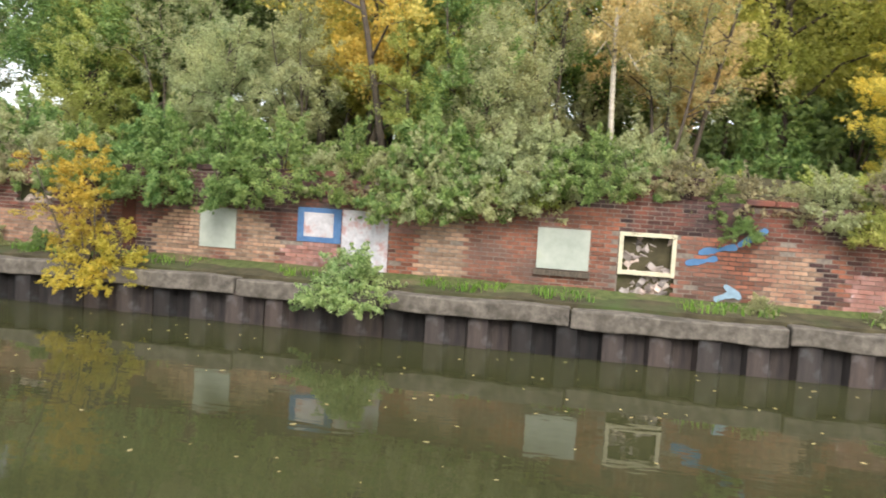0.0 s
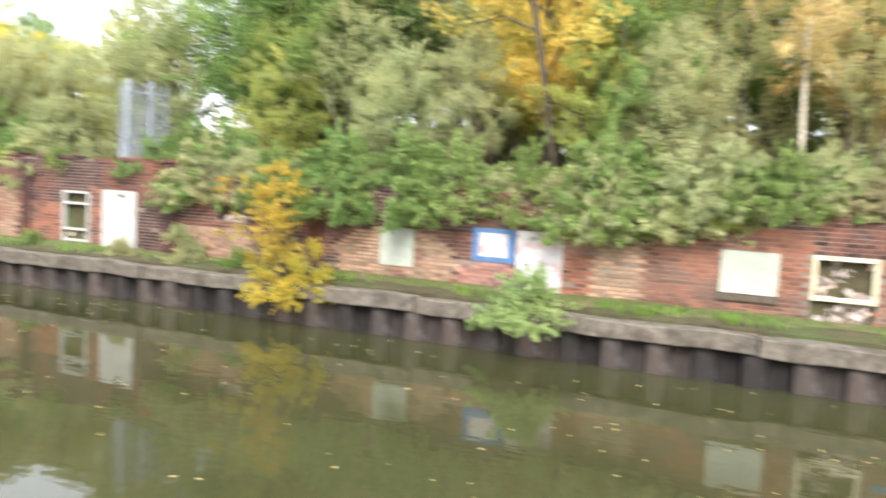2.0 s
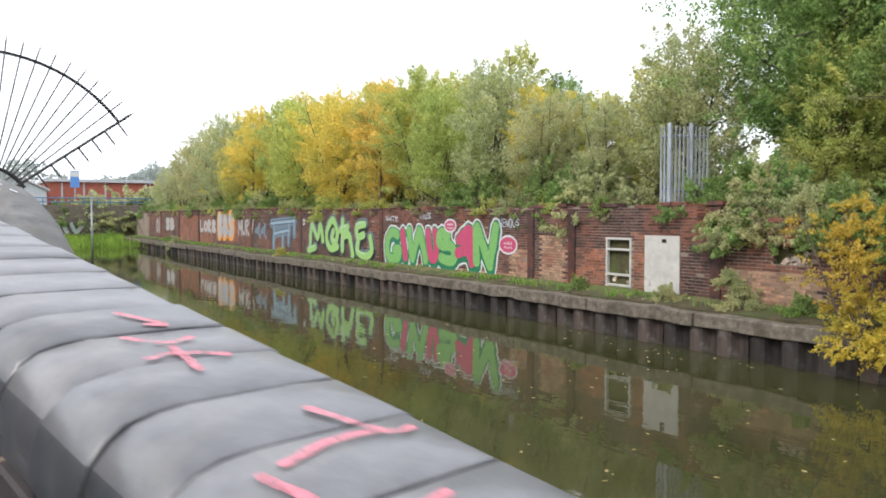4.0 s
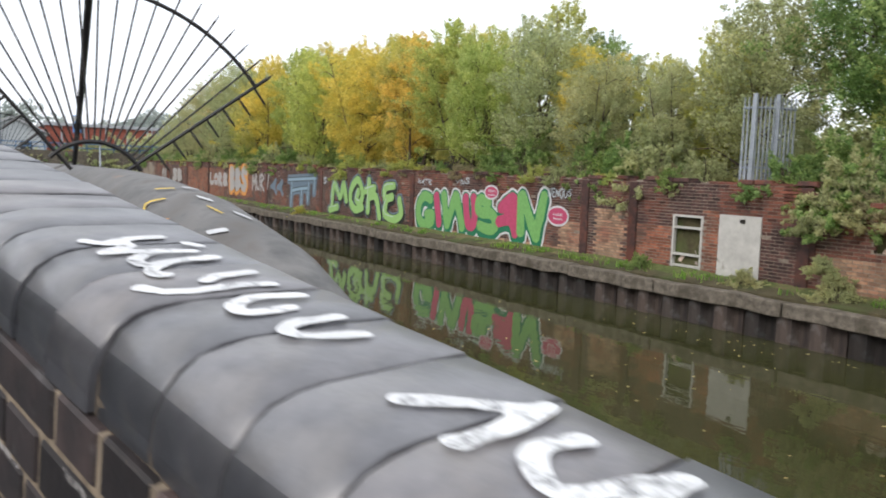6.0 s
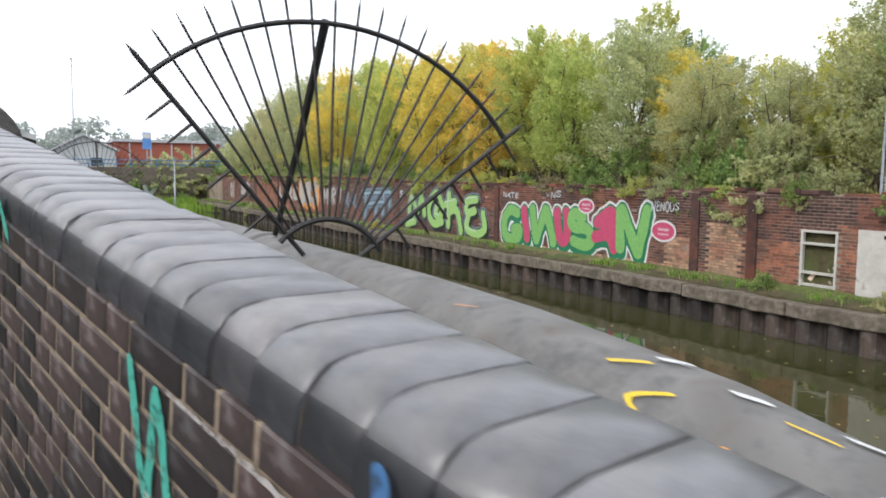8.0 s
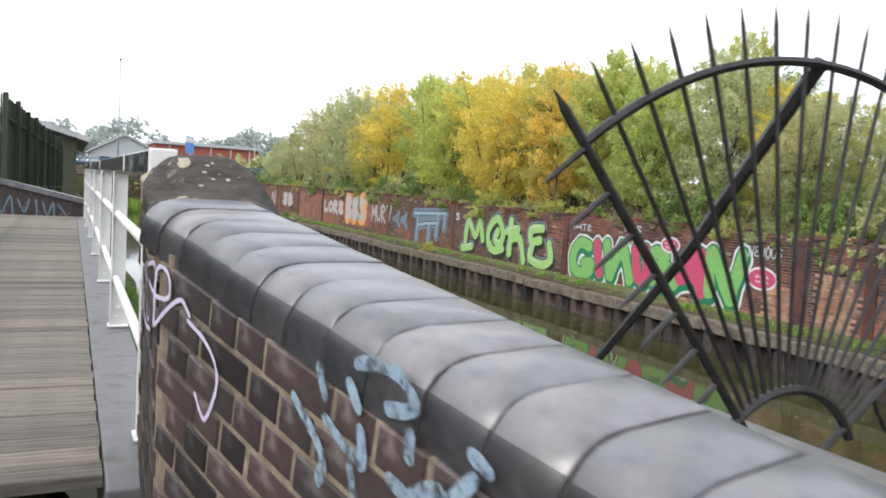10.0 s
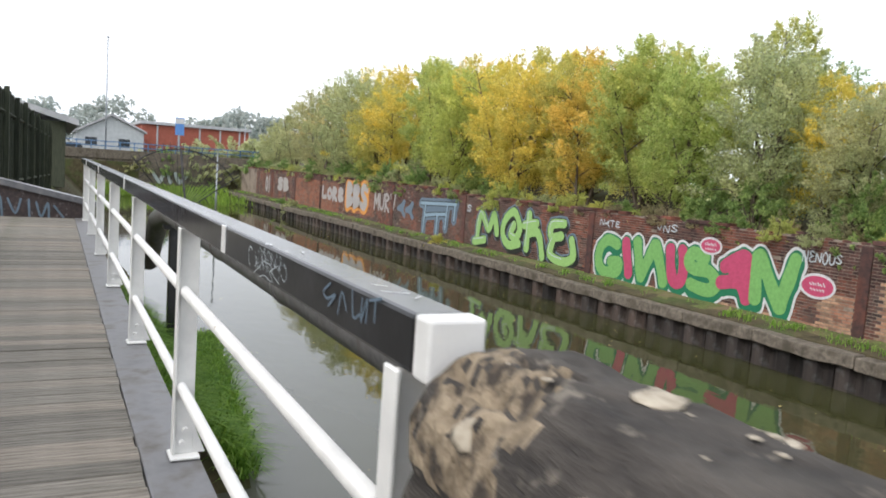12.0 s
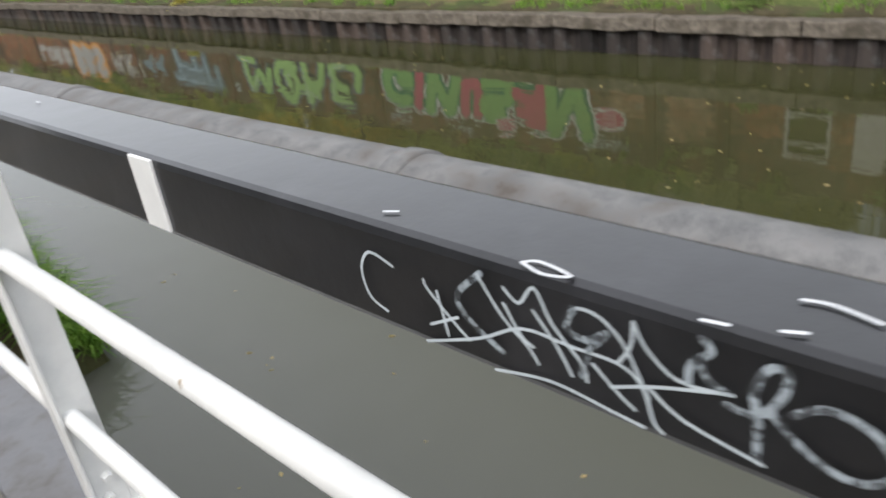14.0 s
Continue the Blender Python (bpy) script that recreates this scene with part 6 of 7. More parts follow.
# height of the tree line along the bank
SKY_Y = (5, 7, 8, 9, 10, 11.5, 13, 14.5, 16.5, 19, 23, 27, 32, 37, 43, 53, 62, 80)
SKY_Z = (7.5, 6.0, 4.8, 4.3, 3.9, 4.0, 4.4, 5.4, 6.5, 6.0, 6.5, 6.8, 7.1, 7.1, 7.4, 7.9, 6.9, 3.2)
HIGH = {1: 6.2, 2: 5.7, 3: 6.0, 4: 9.4, 5: 7.6, 6: 7.4}
PLAN = """3 17.6 41.5 1.0 y|2 18.2 45.5 1.0 l|1 18.0 37.5 .98 f|2 17.8 34.0 .95 l|3 18.3 31.0 1.05 y|2 17.6 28.2 .95 y|1 18.4 26.0 1.0 l|3 17.8 23.8 .95 y|1 17.9 21.2 1.05 f|2 17.7 18.6 .95 f
6 19.6 19.8 1.02 f|2 17.9 15.6 .85 o|2 17.6 12.6 .8 o|6 18.6 10.6 .7 o|3 18.4 14.0 .72 y|1 17.7 9.6 .62 o|6 18.8 8.2 .68 o|2 18.2 7.2 .62 o|1 18.6 8.8 .7 l
2 19.4 13.2 .82 o|1 19.2 11.4 .78 l|2 19.6 9.4 .75 o|1 19.8 16.8 .95 f|2 19.6 22.4 1.0 l|1 19.8 28.0 1.05 y|2 19.6 35.6 1.05 l|1 19.8 40.0 1.05 l|2 19.8 48.0 1.0 o|2 18.2 49.5 .9 o|1 18.0 54.0 .95 o|2 18.4 59.0 .8 o|6 18.8 57.0 1.05 a|1 18.3 64.0 .7 o|2 18.0 69.0 .55 o|2 20.5 52.0 1.1 y|1 21.0 44.0 1.15 l|2 21.0 38.0 1.2 y|1 21.5 33.0 1.1 l|2 21.0 27.5 1.15 l|1 21.5 23.0 1.1 f|6 22.0 16.5 .95 g|4 24.0 12.5 .62 d
4 19.6 3.3 .98 g|4 20.6 5.0 .95 g|4 21.5 1.5 1.05 d|4 21.5 -1.2 .8 o|3 20.6 -2.4 1.2 l|2 18.3 3.2 .75 f|6 18.0 1.0 .62 o|2 17.4 -.6 .58 o|1 17.5 -2.4 .55 o|3 18.3 -3.7 1.35 y|1 17.5 -4.9 .6 f|2 17.3 -6.4 .6 o|1 17.8 -5.6 .72 g|6 18.6 -7.0 .75 o
5 17.6 -8.6 1.05 a|3 19.5 -10.0 1.0 a|6 18.6 -9.6 .62 o|4 23.0 -8.0 1.0 g|4 25.0 -12.0 1.0 f|4 22.5 -13.0 1.05 l|4 27.0 -10.0 1.0 l|4 27.5 -15.0 1.0 l|4 24.0 -17.0 1.05 l|3 18.2 -14.0 .6 y|5 17.8 -15.3 1.1 y|2 19.8 -16.6 1.2 y|3 20.5 -18.5 1.2 y
2 18.2 -19.0 .9 g|2 19.5 -21.5 1.2 y|4 22.0 -22.0 1.0 l|4 22.0 -26.0 1.0 g|4 26.0 3.0 1.05 d|4 26.0 -3.0 1.1 d|4 25.0 -6.0 1.1 y|4 30.0 -12.0 1.1 d|4 31.0 -8.0 1.1 d|4 31.0 -17.0 1.1 d|4 28.0 -20.0 1.1 d|1 24.5 20.0 1.2 d|1 25.0 30.0 1.1 d|2 25.0 50.0 1.1 o|4 27.0 0.0 1.1 g|4 29.0 -5.0 1.15 d|4 26.5 -18.5 1.0 l|4 33.0 -14 1.2 d|4 33 -3 1.2 d|4 28.5 6.5 1.0 d|4 28.5 -13.0 1.1 g|4 19.0 4.4 .85 g|4 22.5 4.0 1.1 d"""
rng = random.Random(2)
used = set()
for cell in PLAN.replace("\n", "|").split("|"):
    k, x, y, s, c = cell.split()
    k, x, y, s = int(k), float(x), float(y), float(s)
    if y > 7:
        far = (x - 1) / 17.5
        top = 1 + (np.interp(y / far, SKY_Y, SKY_Z) - 1) * far
        s = (top - bank_h(x, y)) / HIGH[k] * rng.uniform(0.9, 1.07)
    m = Matrix.LocRotScale((x, y, bank_h(x, y) - 0.05), Euler((0, 0, rng.uniform(0, 6.28))), None)
    if k in used:
        t = copy_thing(PROTOS[k], m)
        t.scale = (s, s, s)
    else:
        used.add(k)
        t = PROTOS[k]
        t.matrix_basis = m
        t.scale = (s, s, s)
    if k != 5 or c != "a":
        reskin(t, M[LEAVES[c][0]], LEAVES[c][1])

B1 = bush_proto("bush", "tangled olive-green shrub spilling over the wall", 1.0, 1.2, M["leaf_olive"], 61, 7000, 0.045, hang=0.45)
B2 = bush_proto("bush", "low green bramble on top of the wall", 0.8, 0.7, M["leaf_green"], 62, 4200, 0.042, hang=0.3)
B3 = bush_proto("bush", "dry pale scrub along the wall top", 0.7, 0.6, M["leaf_olive"], 63, 3200, 0.036, hang=0.25)
first = {1: B1, 2: B2, 3: B3}
rng = random.Random(13)
spots = []
y = -30.0
while y < 72:
    if y < 4.5:
        k = rng.choice((1, 1, 2, 3)) if y > -7.2 else rng.choice((3, 3, 2))
        spots.append((k, WALL_X + rng.uniform(0.25, 0.7), y, rng.uniform(0.6, 1.25) if y > -7.2 else rng.uniform(0.7, 1.15)))
        y += rng.uniform(0.55, 0.95)
    else:
        k = rng.choice((1, 2, 3, 3))
        spots.append((k, WALL_X + rng.uniform(0.6, 1.3), y, rng.uniform(0.8, 1.35)))
        y += rng.uniform(0.9, 1.7)
spots += [(1, 16.15 + 0.25 * (i % 2), -7.4 + 1.15 * i + rng.uniform(-0.3, 0.3), rng.uniform(0.7, 1.35)) for i in range(10)]
spots += [(rng.choice((3, 3, 2, 1)), 15.98 + rng.uniform(0, 0.35), -22 + 0.42 * i + rng.uniform(-0.15, 0.15), rng.uniform(0.5, 1.0)) for i in range(38)]
spots += [(3, 16.8 + rng.uniform(0, 1.2), -21 + 0.6 * i, rng.uniform(0.7, 1.3)) for i in range(22)]
spots += [(rng.choice((3, 2)), 16.0 + rng.uniform(0, 0.3), 8.5 + 1.3 * i + rng.uniform(-0.4, 0.4), rng.uniform(0.4, 0.8)) for i in range(46)]
spots += [(1, 19.5, -15.8, 1.8), (1, 20.5, -12.0, 2.0), (1, 19.0, -9.5, 1.5), (1, 20.5, -7.5, 1.9), (2, 17.2, -12.5, 1.3), (3, 16.6, -11.0, 1.3), (3, 16.5, -15.0, 1.4), (1, 16.3, -5.6, 1.5), (1, 16.2, -7.0, 1.25), (1, 16.15, -7.7, 0.9), (2, 16.4, -4.6, 1.4), (1, 16.3, 0.2, 1.4), (1, 16.4, -1.4, 1.4), (2, 16.2, 2.4, 1.4), (1, 16.6, 3.6, 1.5), (1, 17.0, 9.5, 1.6), (1, 17.2, 12.0, 1.6), (1, 17.0, 15.0, 1.5)]
bleaf = {1: ("leaf_olive", "leaf_olive", "leaf_green"), 2: ("leaf_green", "leaf_fresh", "leaf_olive"), 3: ("leaf_olive", "leaf_dry", "leaf_dry", "leaf_lime")}
done = set()
for k, x, y, s in spots:
    zb = wall_top(y) - 0.1
    m = Matrix.LocRotScale((x, y, zb), Euler((0, 0, rng.uniform(0, 6.28))), None)
    if k in done:
        t = copy_thing(first[k], m)
    else:
        done.add(k)
        t = first[k]
        t.matrix_basis = m
    t.scale = (s * 0.75, s, s)
    if k != 1 or y < -7.5 or rng.random() < 0.4:
        reskin(t, M[rng.choice(bleaf[k])])

# thicket closing the back of the wood
for i in range(46):
    x, y = 24 + 9 * rng.random(), -34 + 2.3 * i
    t = copy_thing(B1, Matrix.LocRotScale((x, y, bank_h(x, y) - 0.2), Euler((0, 0, rng.uniform(0, 6.28))), None))
    q = rng.uniform(2.2, 3.4)
    t.scale = (q, q, q * 0.8)
    reskin(t, M[rng.choice(("leaf_olive", "leaf_dark", "leaf_green"))], "dense undergrowth at the back of the wood")

for i in range(15):
    x, y = 20.5 + 2.5 * rng.random(), -19 + 1.6 * i
    t = copy_thing(B1, Matrix.LocRotScale((x, y, bank_h(x, y) - 0.2), Euler((0, 0, rng.uniform(0, 6.28))), None))
    q = rng.uniform(1.7, 2.6)
    t.scale = (q, q, q)
    reskin(t, M[rng.choice(("leaf_dark", "leaf_green", "leaf_olive"))], "tall undergrowth between the tree trunks")

# shrubs rooted on the far ledge
yb = tree_proto("birch_bush", "bright yellow birch bush growing from the canal edge", 2.5, 0.62, M["leaf_gold"], M["bark"], 71, 4600, 0.04, 0.03, 0.05, 60, 3, 0.7, group="canal edge shrubs")
yb.location = (14.95, 0.75, -1.85)
hang = bush_proto("canal_shrub", "yellow birch branches hanging over the canal edge", 0.7, 0.9, M["leaf_gold"], 72, 2600, 0.04, hang=0.55, group="canal edge shrubs")
hang.location = (14.7, 0.5, -1.75)
hang2 = copy_thing(hang, pose(14.8, -0.1, -1.7, 0, 0, 130))
gs = bush_proto("canal_shrub", "light green shrub hanging over the concrete edge", 0.95, 0.75, M["leaf_spring"], 73, 5000, 0.045, hang=0.5, group="canal edge shrubs")
gs.location = (14.72, -4.6, -1.75)
for x, y, z, s, lf in ((15.5, 5.5, -1.75, 0.55, "leaf_olive"), (15.45, 8.5, -1.75, 0.55, "leaf_green"), (15.55, 3.5, -1.7, 0.7, "leaf_olive"), (15.6, 2.2, -1.7, 0.55, "leaf_green"), (15.5, -11.2, -1.75, 0.42, "leaf_olive"), (15.4, -13.2, -1.75, 0.5, "leaf_olive"), (15.3, 30.6, -1.8, 0.6, "leaf_lime"), (15.5, 3.8, -1.2, 0.4, "leaf_olive"), (15.2, 54.0, -1.9, 0.9, "leaf_olive"), (15.3, 57.0, -1.9, 0.8, "leaf_green"), (15.65, -18.4, -1.75, 0.35, "leaf_lime"), (15.75, -13.0, -0.35, 0.6, "leaf_fresh"), (15.8, -10.9, -0.5, 0.4, "leaf_green")):
    t = copy_thing(gs, pose(x, y, z, 0, 0, y * 57))
    t.scale = (s, s, s)
    reskin(t, M[lf], "small weedy shrub at the foot of the wall")

# grass on the verge, tufts on the near bank
rng = random.Random(19)
V, F = [], []
for i in range(1500):
    y = -22 + 96 * rng.random()
    if noise.noise(Vector((y * 0.7, 0, 5))) < 0.0:
        continue
    blades(V, F, rng.uniform(15.1, 15.8), y, -1.82, 5, 0.12, 0.2, 0.02, 0.6, rng)
tagged(link_mesh("grass", V, F, M["grass"]), "green grass along the foot of the wall", "grass", kind="stuff")
V, F = [], []
for i in range(2400):
    y = 9.3 + 7.5 * rng.random()
    x = rng.uniform(0.75, 2.25 + 0.12 * (y - 9.3))
    blades(V, F, x, y, max(-2.6, bank_h(x, y)) - 0.03, 11, 0.16, 0.36, 0.022, 1.5, rng)
tagged(link_mesh("grass", V, F, M["grass"]), "long wet grass on the bank under the footbridge", "grass", kind="stuff")
V, F = [], []
for i in range(70):
    blades(V, F, rng.uniform(14.55, 14.85), rng.uniform(-18.6, -17.2), -1.95, 8, 0.1, 0.4, 0.016, 1.6, rng)
tagged(link_mesh("dry_grass", V, F, M["straw"]), "straw-coloured grass drooping over the canal edge", "grass", kind="stuff")
V, F = [], []
for i in range(260):
    blades(V, F, rng.uniform(3.0, 14.5), rng.uniform(71.5, 75.5), -2.6, 7, 0.5, 1.3, 0.06, 0.5, rng)
for i in range(120):
    blades(V, F, rng.uniform(9, 14.6), rng.uniform(62, 73), -2.6, 6, 0.4, 0.9, 0.05, 0.6, rng)
tagged(link_mesh("reeds", V, F, M["grass"]), "green reeds at the far end of the canal", "reeds", kind="stuff")

# weeds by the foot of the parapet
V, F = [], []
for i in range(60):
    y = rng.uniform(-6, 0.8)
    blades(V, F, par_x(y) - 0.4 - rng.uniform(0, 0.08), y, path_z(y) - 0.02, 4, 0.04, 0.1, 0.01, 0.8, rng)
tagged(link_mesh("weeds", V, F, M["grass"]), "small weeds at the foot of the parapet", "weeds", kind="stuff")

# fallen leaves on the water
V, F = [], []
for i in range(420):
    x = 14.4 - 12.5 * rng.random() ** 1.3
    y = rng.uniform(-16, 8) if rng.random() < 0.8 else rng.uniform(8, 30)
    if x < par_x(y) + 1.8:
        continue
    a, s = rng.uniform(0, 6.28), rng.uniform(0.015, 0.045)
    k = len(V)
    V += [(x + s * math.cos(a + q) * (1 if j % 2 == 0 else 0.55), y + s * math.sin(a + q) * (1 if j % 2 == 0 else 0.55), WATER + 0.004) for j, q in enumerate((0, 1.57, 3.14, 4.71))]
    F.append((k, k + 1, k + 2, k + 3))
tagged(link_mesh("fallen_leaves", V, F, M["leaf_orange"]), "yellow fallen leaves floating on the water", "leaves", kind="stuff")

# ---------------------------------------------------------------- far end of the walk
endwall = thing("wall_ramp", "low dark brick ramp wall with sloping coping beyond the bridge", "wall", kind="structure", at=(0, 15.6, 0))
V = [(-5.0, 0, -0.6), (0.75, 0, -0.6), (0.75, 0, 0.22), (-5.0, 0, 1.5), (-5.0, 0.3, -0.6), (0.75, 0.3, -0.6), (0.75, 0.3, 0.22), (-5.0, 0.3, 1.5)]
F = [(0, 1, 2, 3), (5, 4, 7, 6), (1, 5, 6, 2), (4, 0, 3, 7), (3, 2, 6, 7)]
link_mesh("brickwork", V, F, M["parapet_brick"], endwall)
V = [(-5.1, -0.06, 1.5), (0.8, -0.06, 0.2), (0.8, -0.06, 0.3), (-5.1, -0.06, 1.62), (-5.1, 0.36, 1.5), (0.8, 0.36, 0.2), (0.8, 0.36, 0.3), (-5.1, 0.36, 1.62)]
F = [(0, 1, 2, 3), (5, 4, 7, 6), (1, 5, 6, 2), (4, 0, 3, 7), (3, 2, 6, 7), (0, 4, 5, 1)]
link_mesh("coping", V, F, M["coping"], endwall)
t = thing("graffiti_tag", "pale scrawled graffiti on the low ramp wall", "graffiti", at=(0, 15.59, 0))
for ls, mm in (([[(-0.95, 0.4), (-0.9, 0.0), (-0.75, 0.35), (-0.7, 0.0)], [(-0.62, 0.3), (-0.5, 0.05), (-0.42, 0.3)]], M["p_dust"]), ([[(-0.3, 0.3), (-0.28, -0.05)], [(-0.18, 0.25), (-0.1, 0.0), (0.0, 0.25), (0.02, -0.05)], [(0.1, 0.2), (0.25, 0.0)]], M["p_dust"])):
    strokes("stroke", ls, lambda u, v, h: (u, -0.003 - h, v), 0.035, mm, t, 0.002)
fence = thing("board_fence", "tall dark green-stained timber board fence beside the path", "fence", at=(-0.95, 15.9, 0))
rng = random.Random(6)
fb = []
for k in range(3):
    bm = box_bm(-0.012, 0.012, 0, 0.14, -0.6, 2.28 + 0.02 * k, 0.004, seg=1)
    me = bpy.data.meshes.new("fence_board")
    bm.to_mesh(me)
    bm.free()
    me.materials.append(M["fence_wood"])
    fb.append(me)
for i in range(120):
    o = new("fence_board", fb[rng.randrange(3)])
    o.parent = fence
    step = int(i / 28)
    o.location = (0.05 * i * 0.148 + 0.02 * (i % 2), i * 0.148, -0.1 * step + rng.uniform(-0.02, 0.02))
for i in range(0, 120, 14):
    part("fence_post", box_bm(0.05 * i * 0.148 + 0.03, 0.05 * i * 0.148 + 0.13, i * 0.148 - 0.05, i * 0.148 + 0.05, -0.6, 2.36 - 0.1 * int(i / 28), 0.01), M["fence_wood"], fence)
for zz in (0.5, 1.9):
    part("fence_rail", tube_bm([(0.045, 0, zz), (0.05 * 17.7 + 0.045, 17.7, zz - 0.35)], 0.035, 4), M["fence_wood"], fence)

shed = thing("shed", "long low building with pale grey roof behind the fence", "building", at=(-3.5, 37, 0))
part("wall", box_bm(-6, 4.0, 0, 24, -0.5, 2.3, 0.02), M["fence_wood"], shed)
bm = bmesh.new()
vs = [bm.verts.new(q) for q in ((-6.4, -0.4, 5.2), (4.5, -0.4, 2.15), (4.5, 24, 2.15), (-6.4, 24, 5.2), (-6.4, -0.4, 5.45), (4.5, -0.4, 2.4), (4.5, 24, 2.4), (-6.4, 24, 5.45))]
for f in ((0, 1, 2, 3), (7, 6, 5, 4), (0, 4, 5, 1), (1, 5, 6, 2), (2, 6, 7, 3), (3, 7, 4, 0)):
    bm.faces.new([vs[k] for k in f])
part("roof", bm, M["roof_grey"], shed)

hall = thing("warehouse", "long low red-clad industrial unit beyond the canal", "building", at=(19, 121, 2))
part("wall", box_bm(-7.6, 7.8, 0, 14, -2.2, 3.3, 0.03), M["red_wall"], hall)
part("roof", box_bm(-7.9, 8.1, -0.4, 14.4, 3.3, 3.75, 0.05), M["roof_grey"], hall)
for x in (-5.5, -2.5, 0.5, 3.5, 6.4):
    part("pilaster", box_bm(x - 0.12, x + 0.12, -0.1, 0.02, -2.2, 3.3, 0.01), M["roof_grey"], hall)
unit = thing("warehouse", "white gabled industrial unit with pale roof", "building", at=(6.7, 111, 2))
bm = bmesh.new()
vs = [bm.verts.new((x, y, z)) for y in (0, 12) for x, z in ((-4.2, -2), (4.0, -2), (4.0, 1.7), (0, 3.6), (-4.2, 1.2))]
bm.faces.new(vs[:5]); bm.faces.new(vs[5:][::-1])
for i in range(5):
    bm.faces.new((vs[i], vs[i + 5], vs[(i + 1) % 5 + 5], vs[(i + 1) % 5]))
part("wall", bm, M["white_clad"], unit)
bm = bmesh.new()
vs = [bm.verts.new((x, y, z)) for y in (-0.4, 12.4) for x, z in ((-4.6, 1.1), (0, 3.65), (4.4, 1.6), (4.4, 1.85), (0, 3.95), (-4.6, 1.35))]
bm.faces.new(vs[:6]); bm.faces.new(vs[6:][::-1])
for i in range(6):
    bm.faces.new((vs[i], vs[i + 6], vs[(i + 1) % 6 + 6], vs[(i + 1) % 6]))
part("roof", bm, M["roof_grey"], unit)
for x in (-2.4, 1.6):
    part("window", box_bm(x - 0.7, x + 0.7, -0.05, 0.02, -0.4, 0.7, 0.01), M["glass"], unit)

rb = thing("road_bridge", "concrete road bridge with blue railings at the canal's end", "bridge", at=(6, 76.2, 0))
part("parapet", box_bm(-14, 12, 0, 0.5, 0.4, 1.25, 0.04), M["concrete"], rb)
part("abutment", box_bm(1.0, 11.0, -0.2, 3, -3.2, 0.42, 0.04), M["concrete"], rb)
part("abutment", box_bm(-14, -9, -0.2, 3, -3.2, 0.42, 0.04), M["concrete"], rb)
part("span", box_bm(-9, 1.0, 0.1, 5, 0.0, 0.42, 0.03), M["concrete"], rb)
for z in (1.55, 1.95):
    part("rail", tube_bm([(-14, 0.25, z), (12, 0.25, z)], 0.05, 5), M["blue_rail"], rb)
for i in range(22):
    x = -13.8 + i * 1.2
    part("baluster", box_bm(x - 0.04, x + 0.04, 0.2, 0.3, 1.2, 2.0, 0.01, seg=1), M["blue_rail"], rb)
t = thing("graffiti_tag", "faded white graffiti on the concrete abutment", "graffiti", at=(6, 76, 0))
strokes("stroke", [[(2.2, -0.6), (2.8, -1.4), (3.3, -0.5), (3.8, -1.4)], [(4.2, -0.6), (4.6, -1.4), (5.2, -0.7)]], lambda u, v, h: (u, -0.01 - h, v), 0.35, M["p_chalk"], t, 0.004)

pole = thing("lamp_post", "tall thin grey lamp post", "lamp post", at=(3.3, 60, 0.0))
pole.location = (4.25, 78, 0.2)
part("column", tube_bm([(0, 0, 0), (0, 0, 5), (0, 0, 11.2)], [0.09, 0.07, 0.045], 8), M["galv"], pole, smooth=True)
part("lantern", box_bm(-0.1, 0.1, -0.35, 0.1, 11.1, 11.2, 0.02), M["galv"], pole)
pole2 = copy_thing(pole, pose(24.5, 113, 1.2))
pole2.scale = (1, 1, 0.45)
pole3 = copy_thing(pole, pose(10.9, 64.0, -2.0))
sign = thing("sign", "blue and white sign board on a post", "sign", at=(11.0, 80, 0.2))
part("post", tube_bm([(0, 0.1, 0), (0, 0.1, 4.6)], 0.06, 6), M["galv"], sign)
part("panel", box_bm(-0.42, 0.42, 0, 0.06, 2.9, 4.6, 0.01, seg=1), M["sign_blue"], sign)
part("panel_band", box_bm(-0.4, 0.4, -0.012, -0.002, 4.0, 4.5, 0.002, seg=1), M["p_white"], sign)
pole3.matrix_basis = pose(8.2, 44.5, WATER - 0.4)
pole3.scale = (0.8, 0.8, 0.42)
pole3["label"] = "thin pale post standing in the water"

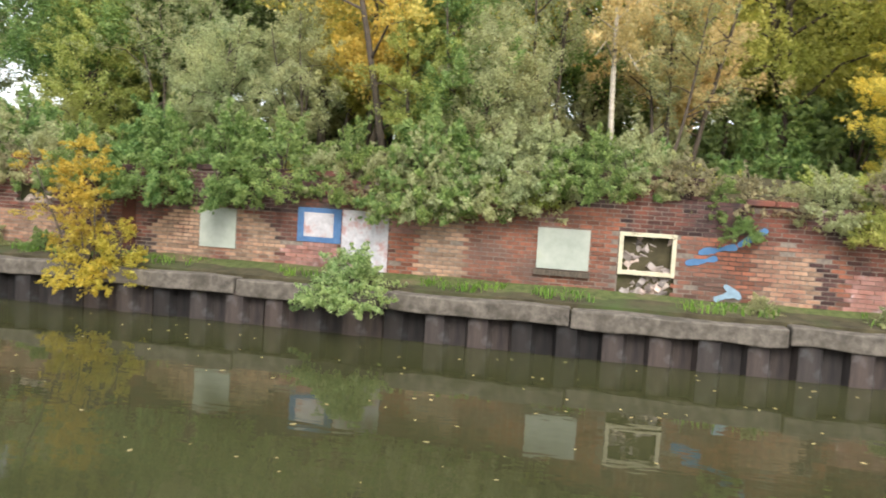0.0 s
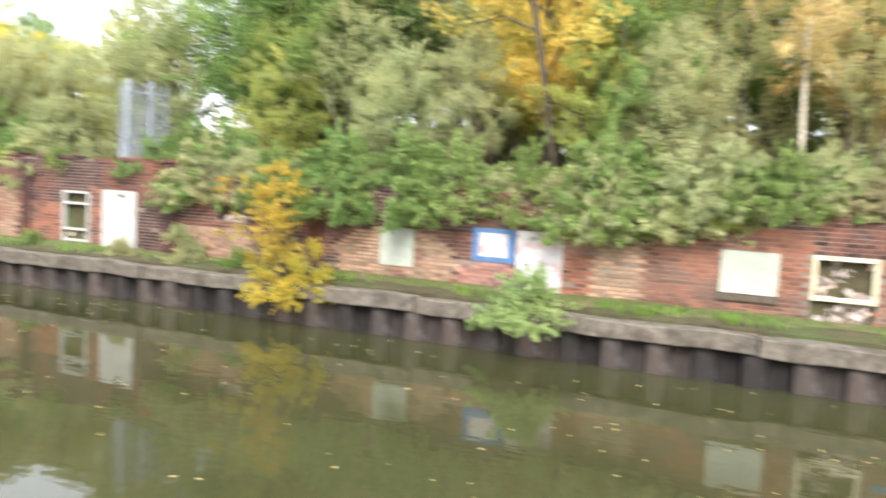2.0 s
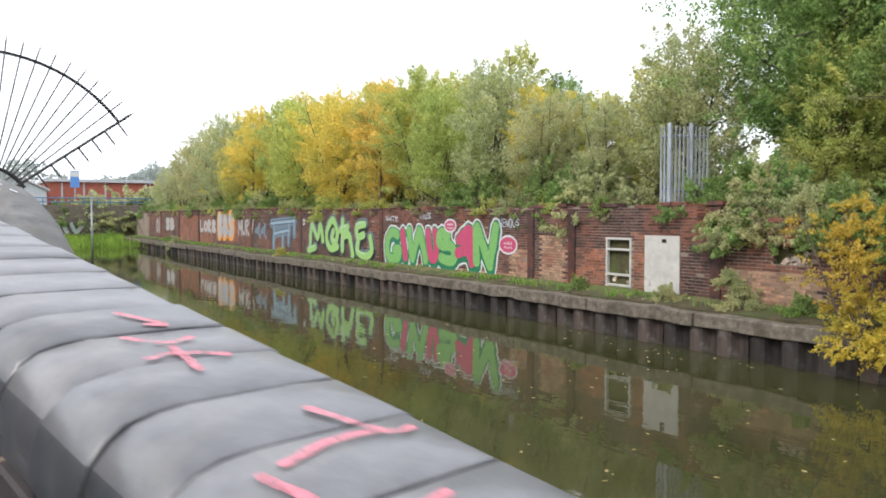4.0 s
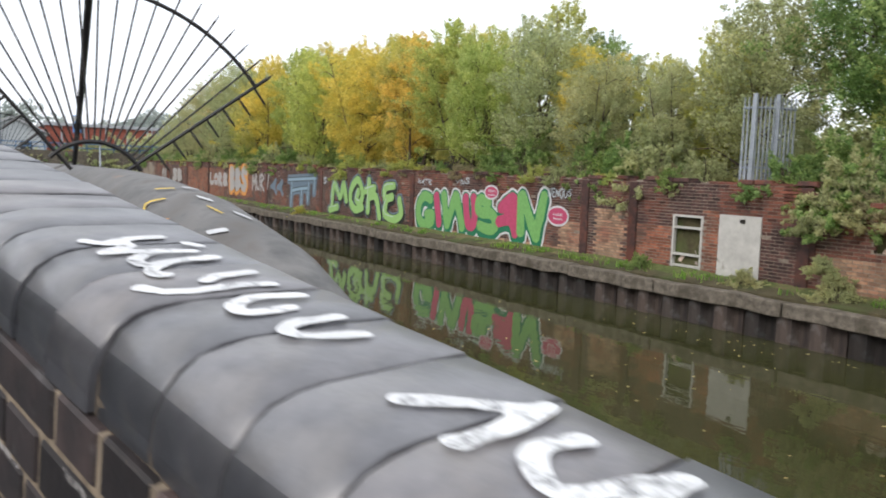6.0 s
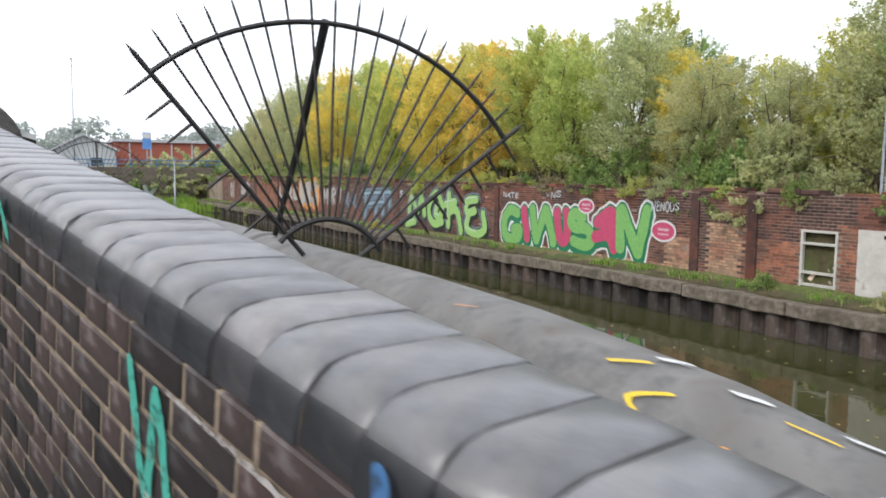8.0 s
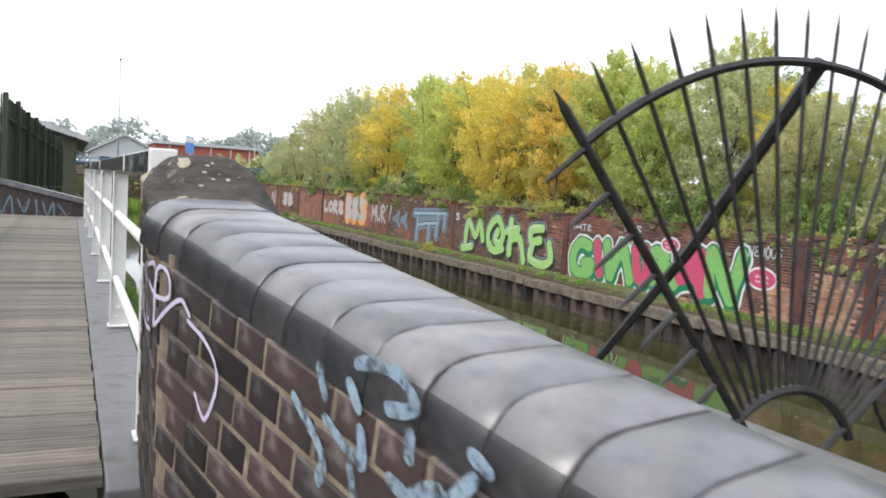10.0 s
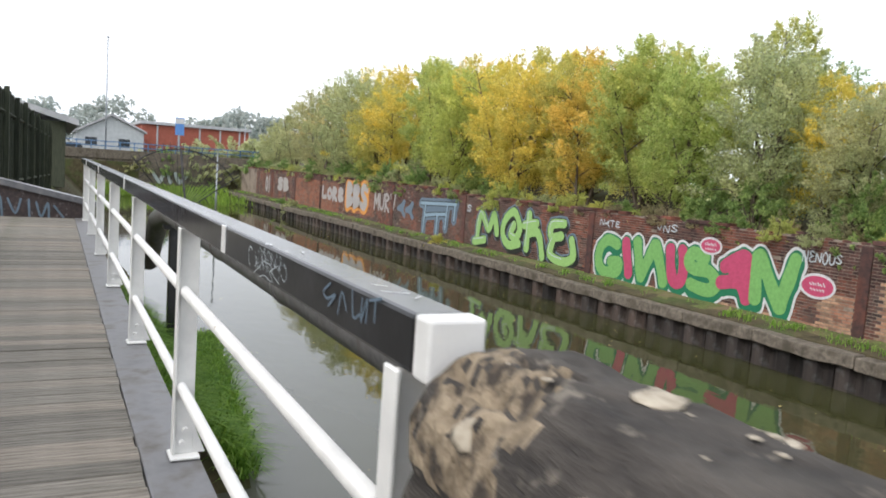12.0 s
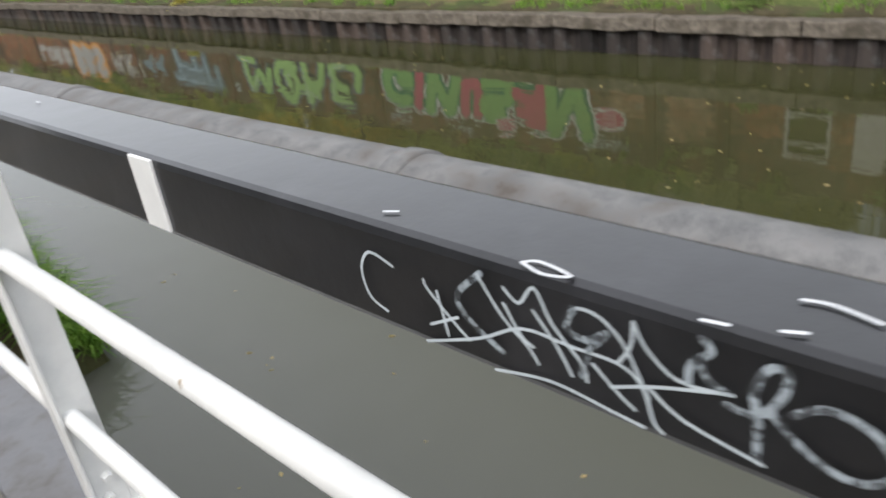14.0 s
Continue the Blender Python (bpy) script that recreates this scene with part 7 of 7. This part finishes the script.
car = thing("car", "white parked car beyond the road bridge", "car", at=(1.6, 84, 0.3))
bm = box_bm(-1.9, 1.9, -0.8, 0.8, 0.3, 0.85, 0.12)
part("body", bm, M["car_white"], car, smooth=True)
bm = box_bm(-1.2, 1.0, -0.7, 0.7, 0.85, 1.4, 0.05)
for v in bm.verts:
    if v.co.z > 1.2:
        v.co.x *= 0.75
part("cabin", bm, M["glass"], car)
part("roof", box_bm(-0.85, 0.7, -0.66, 0.66, 1.4, 1.45, 0.02), M["car_white"], car)
for x in (-1.2, 1.2):
    for y in (-0.78, 0.78):
        bm = bmesh.new()
        bmesh.ops.create_cone(bm, cap_ends=True, segments=16, radius1=0.32, radius2=0.32, depth=0.2, matrix=Matrix.Translation((x, y, 0.32)) @ Matrix.Rotation(math.pi / 2, 4, 'X'))
        part("wheel", bm, M["tyre"], car)

# bushes at the canal's end, and distant woods
for x, y, s, lf in ((12.5, 78, 3.4, "leaf_olive"), (15.5, 79, 4.0, "leaf_olive"), (9.5, 77.4, 2.4, "leaf_green"), (7.0, 77.0, 1.8, "leaf_olive"), (18.5, 78, 4.5, "leaf_olive"), (21, 82, 5.0, "leaf_olive"), (13.5, 74.8, 1.6, "leaf_green"), (4.0, 75.6, 1.4, "leaf_olive")):
    t = copy_thing(B1, pose(x, y, 0.0 if y > 76 else -2.4, 0, 0, x * 40))
    t.scale = (s, s, s * 0.8)
    reskin(t, M[lf], "large unkempt bush at the canal's end")
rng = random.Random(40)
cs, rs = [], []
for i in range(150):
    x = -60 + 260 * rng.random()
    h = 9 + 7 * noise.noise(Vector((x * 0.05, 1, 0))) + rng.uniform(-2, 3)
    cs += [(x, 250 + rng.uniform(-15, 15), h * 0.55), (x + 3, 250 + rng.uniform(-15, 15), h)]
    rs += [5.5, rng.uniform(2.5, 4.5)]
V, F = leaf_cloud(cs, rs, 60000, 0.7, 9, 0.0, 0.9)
tagged(quads("distant_trees", V, F, M["leaf_far_haze"]), "line of distant trees with haze painted into the leaves", "trees", kind="stuff")

# single bricks of the far wall
for x, y, z, kind in single:
    o = new("brick", brick_mesh(kind))
    o.parent = far_wall
    o.location = (x, y, z)
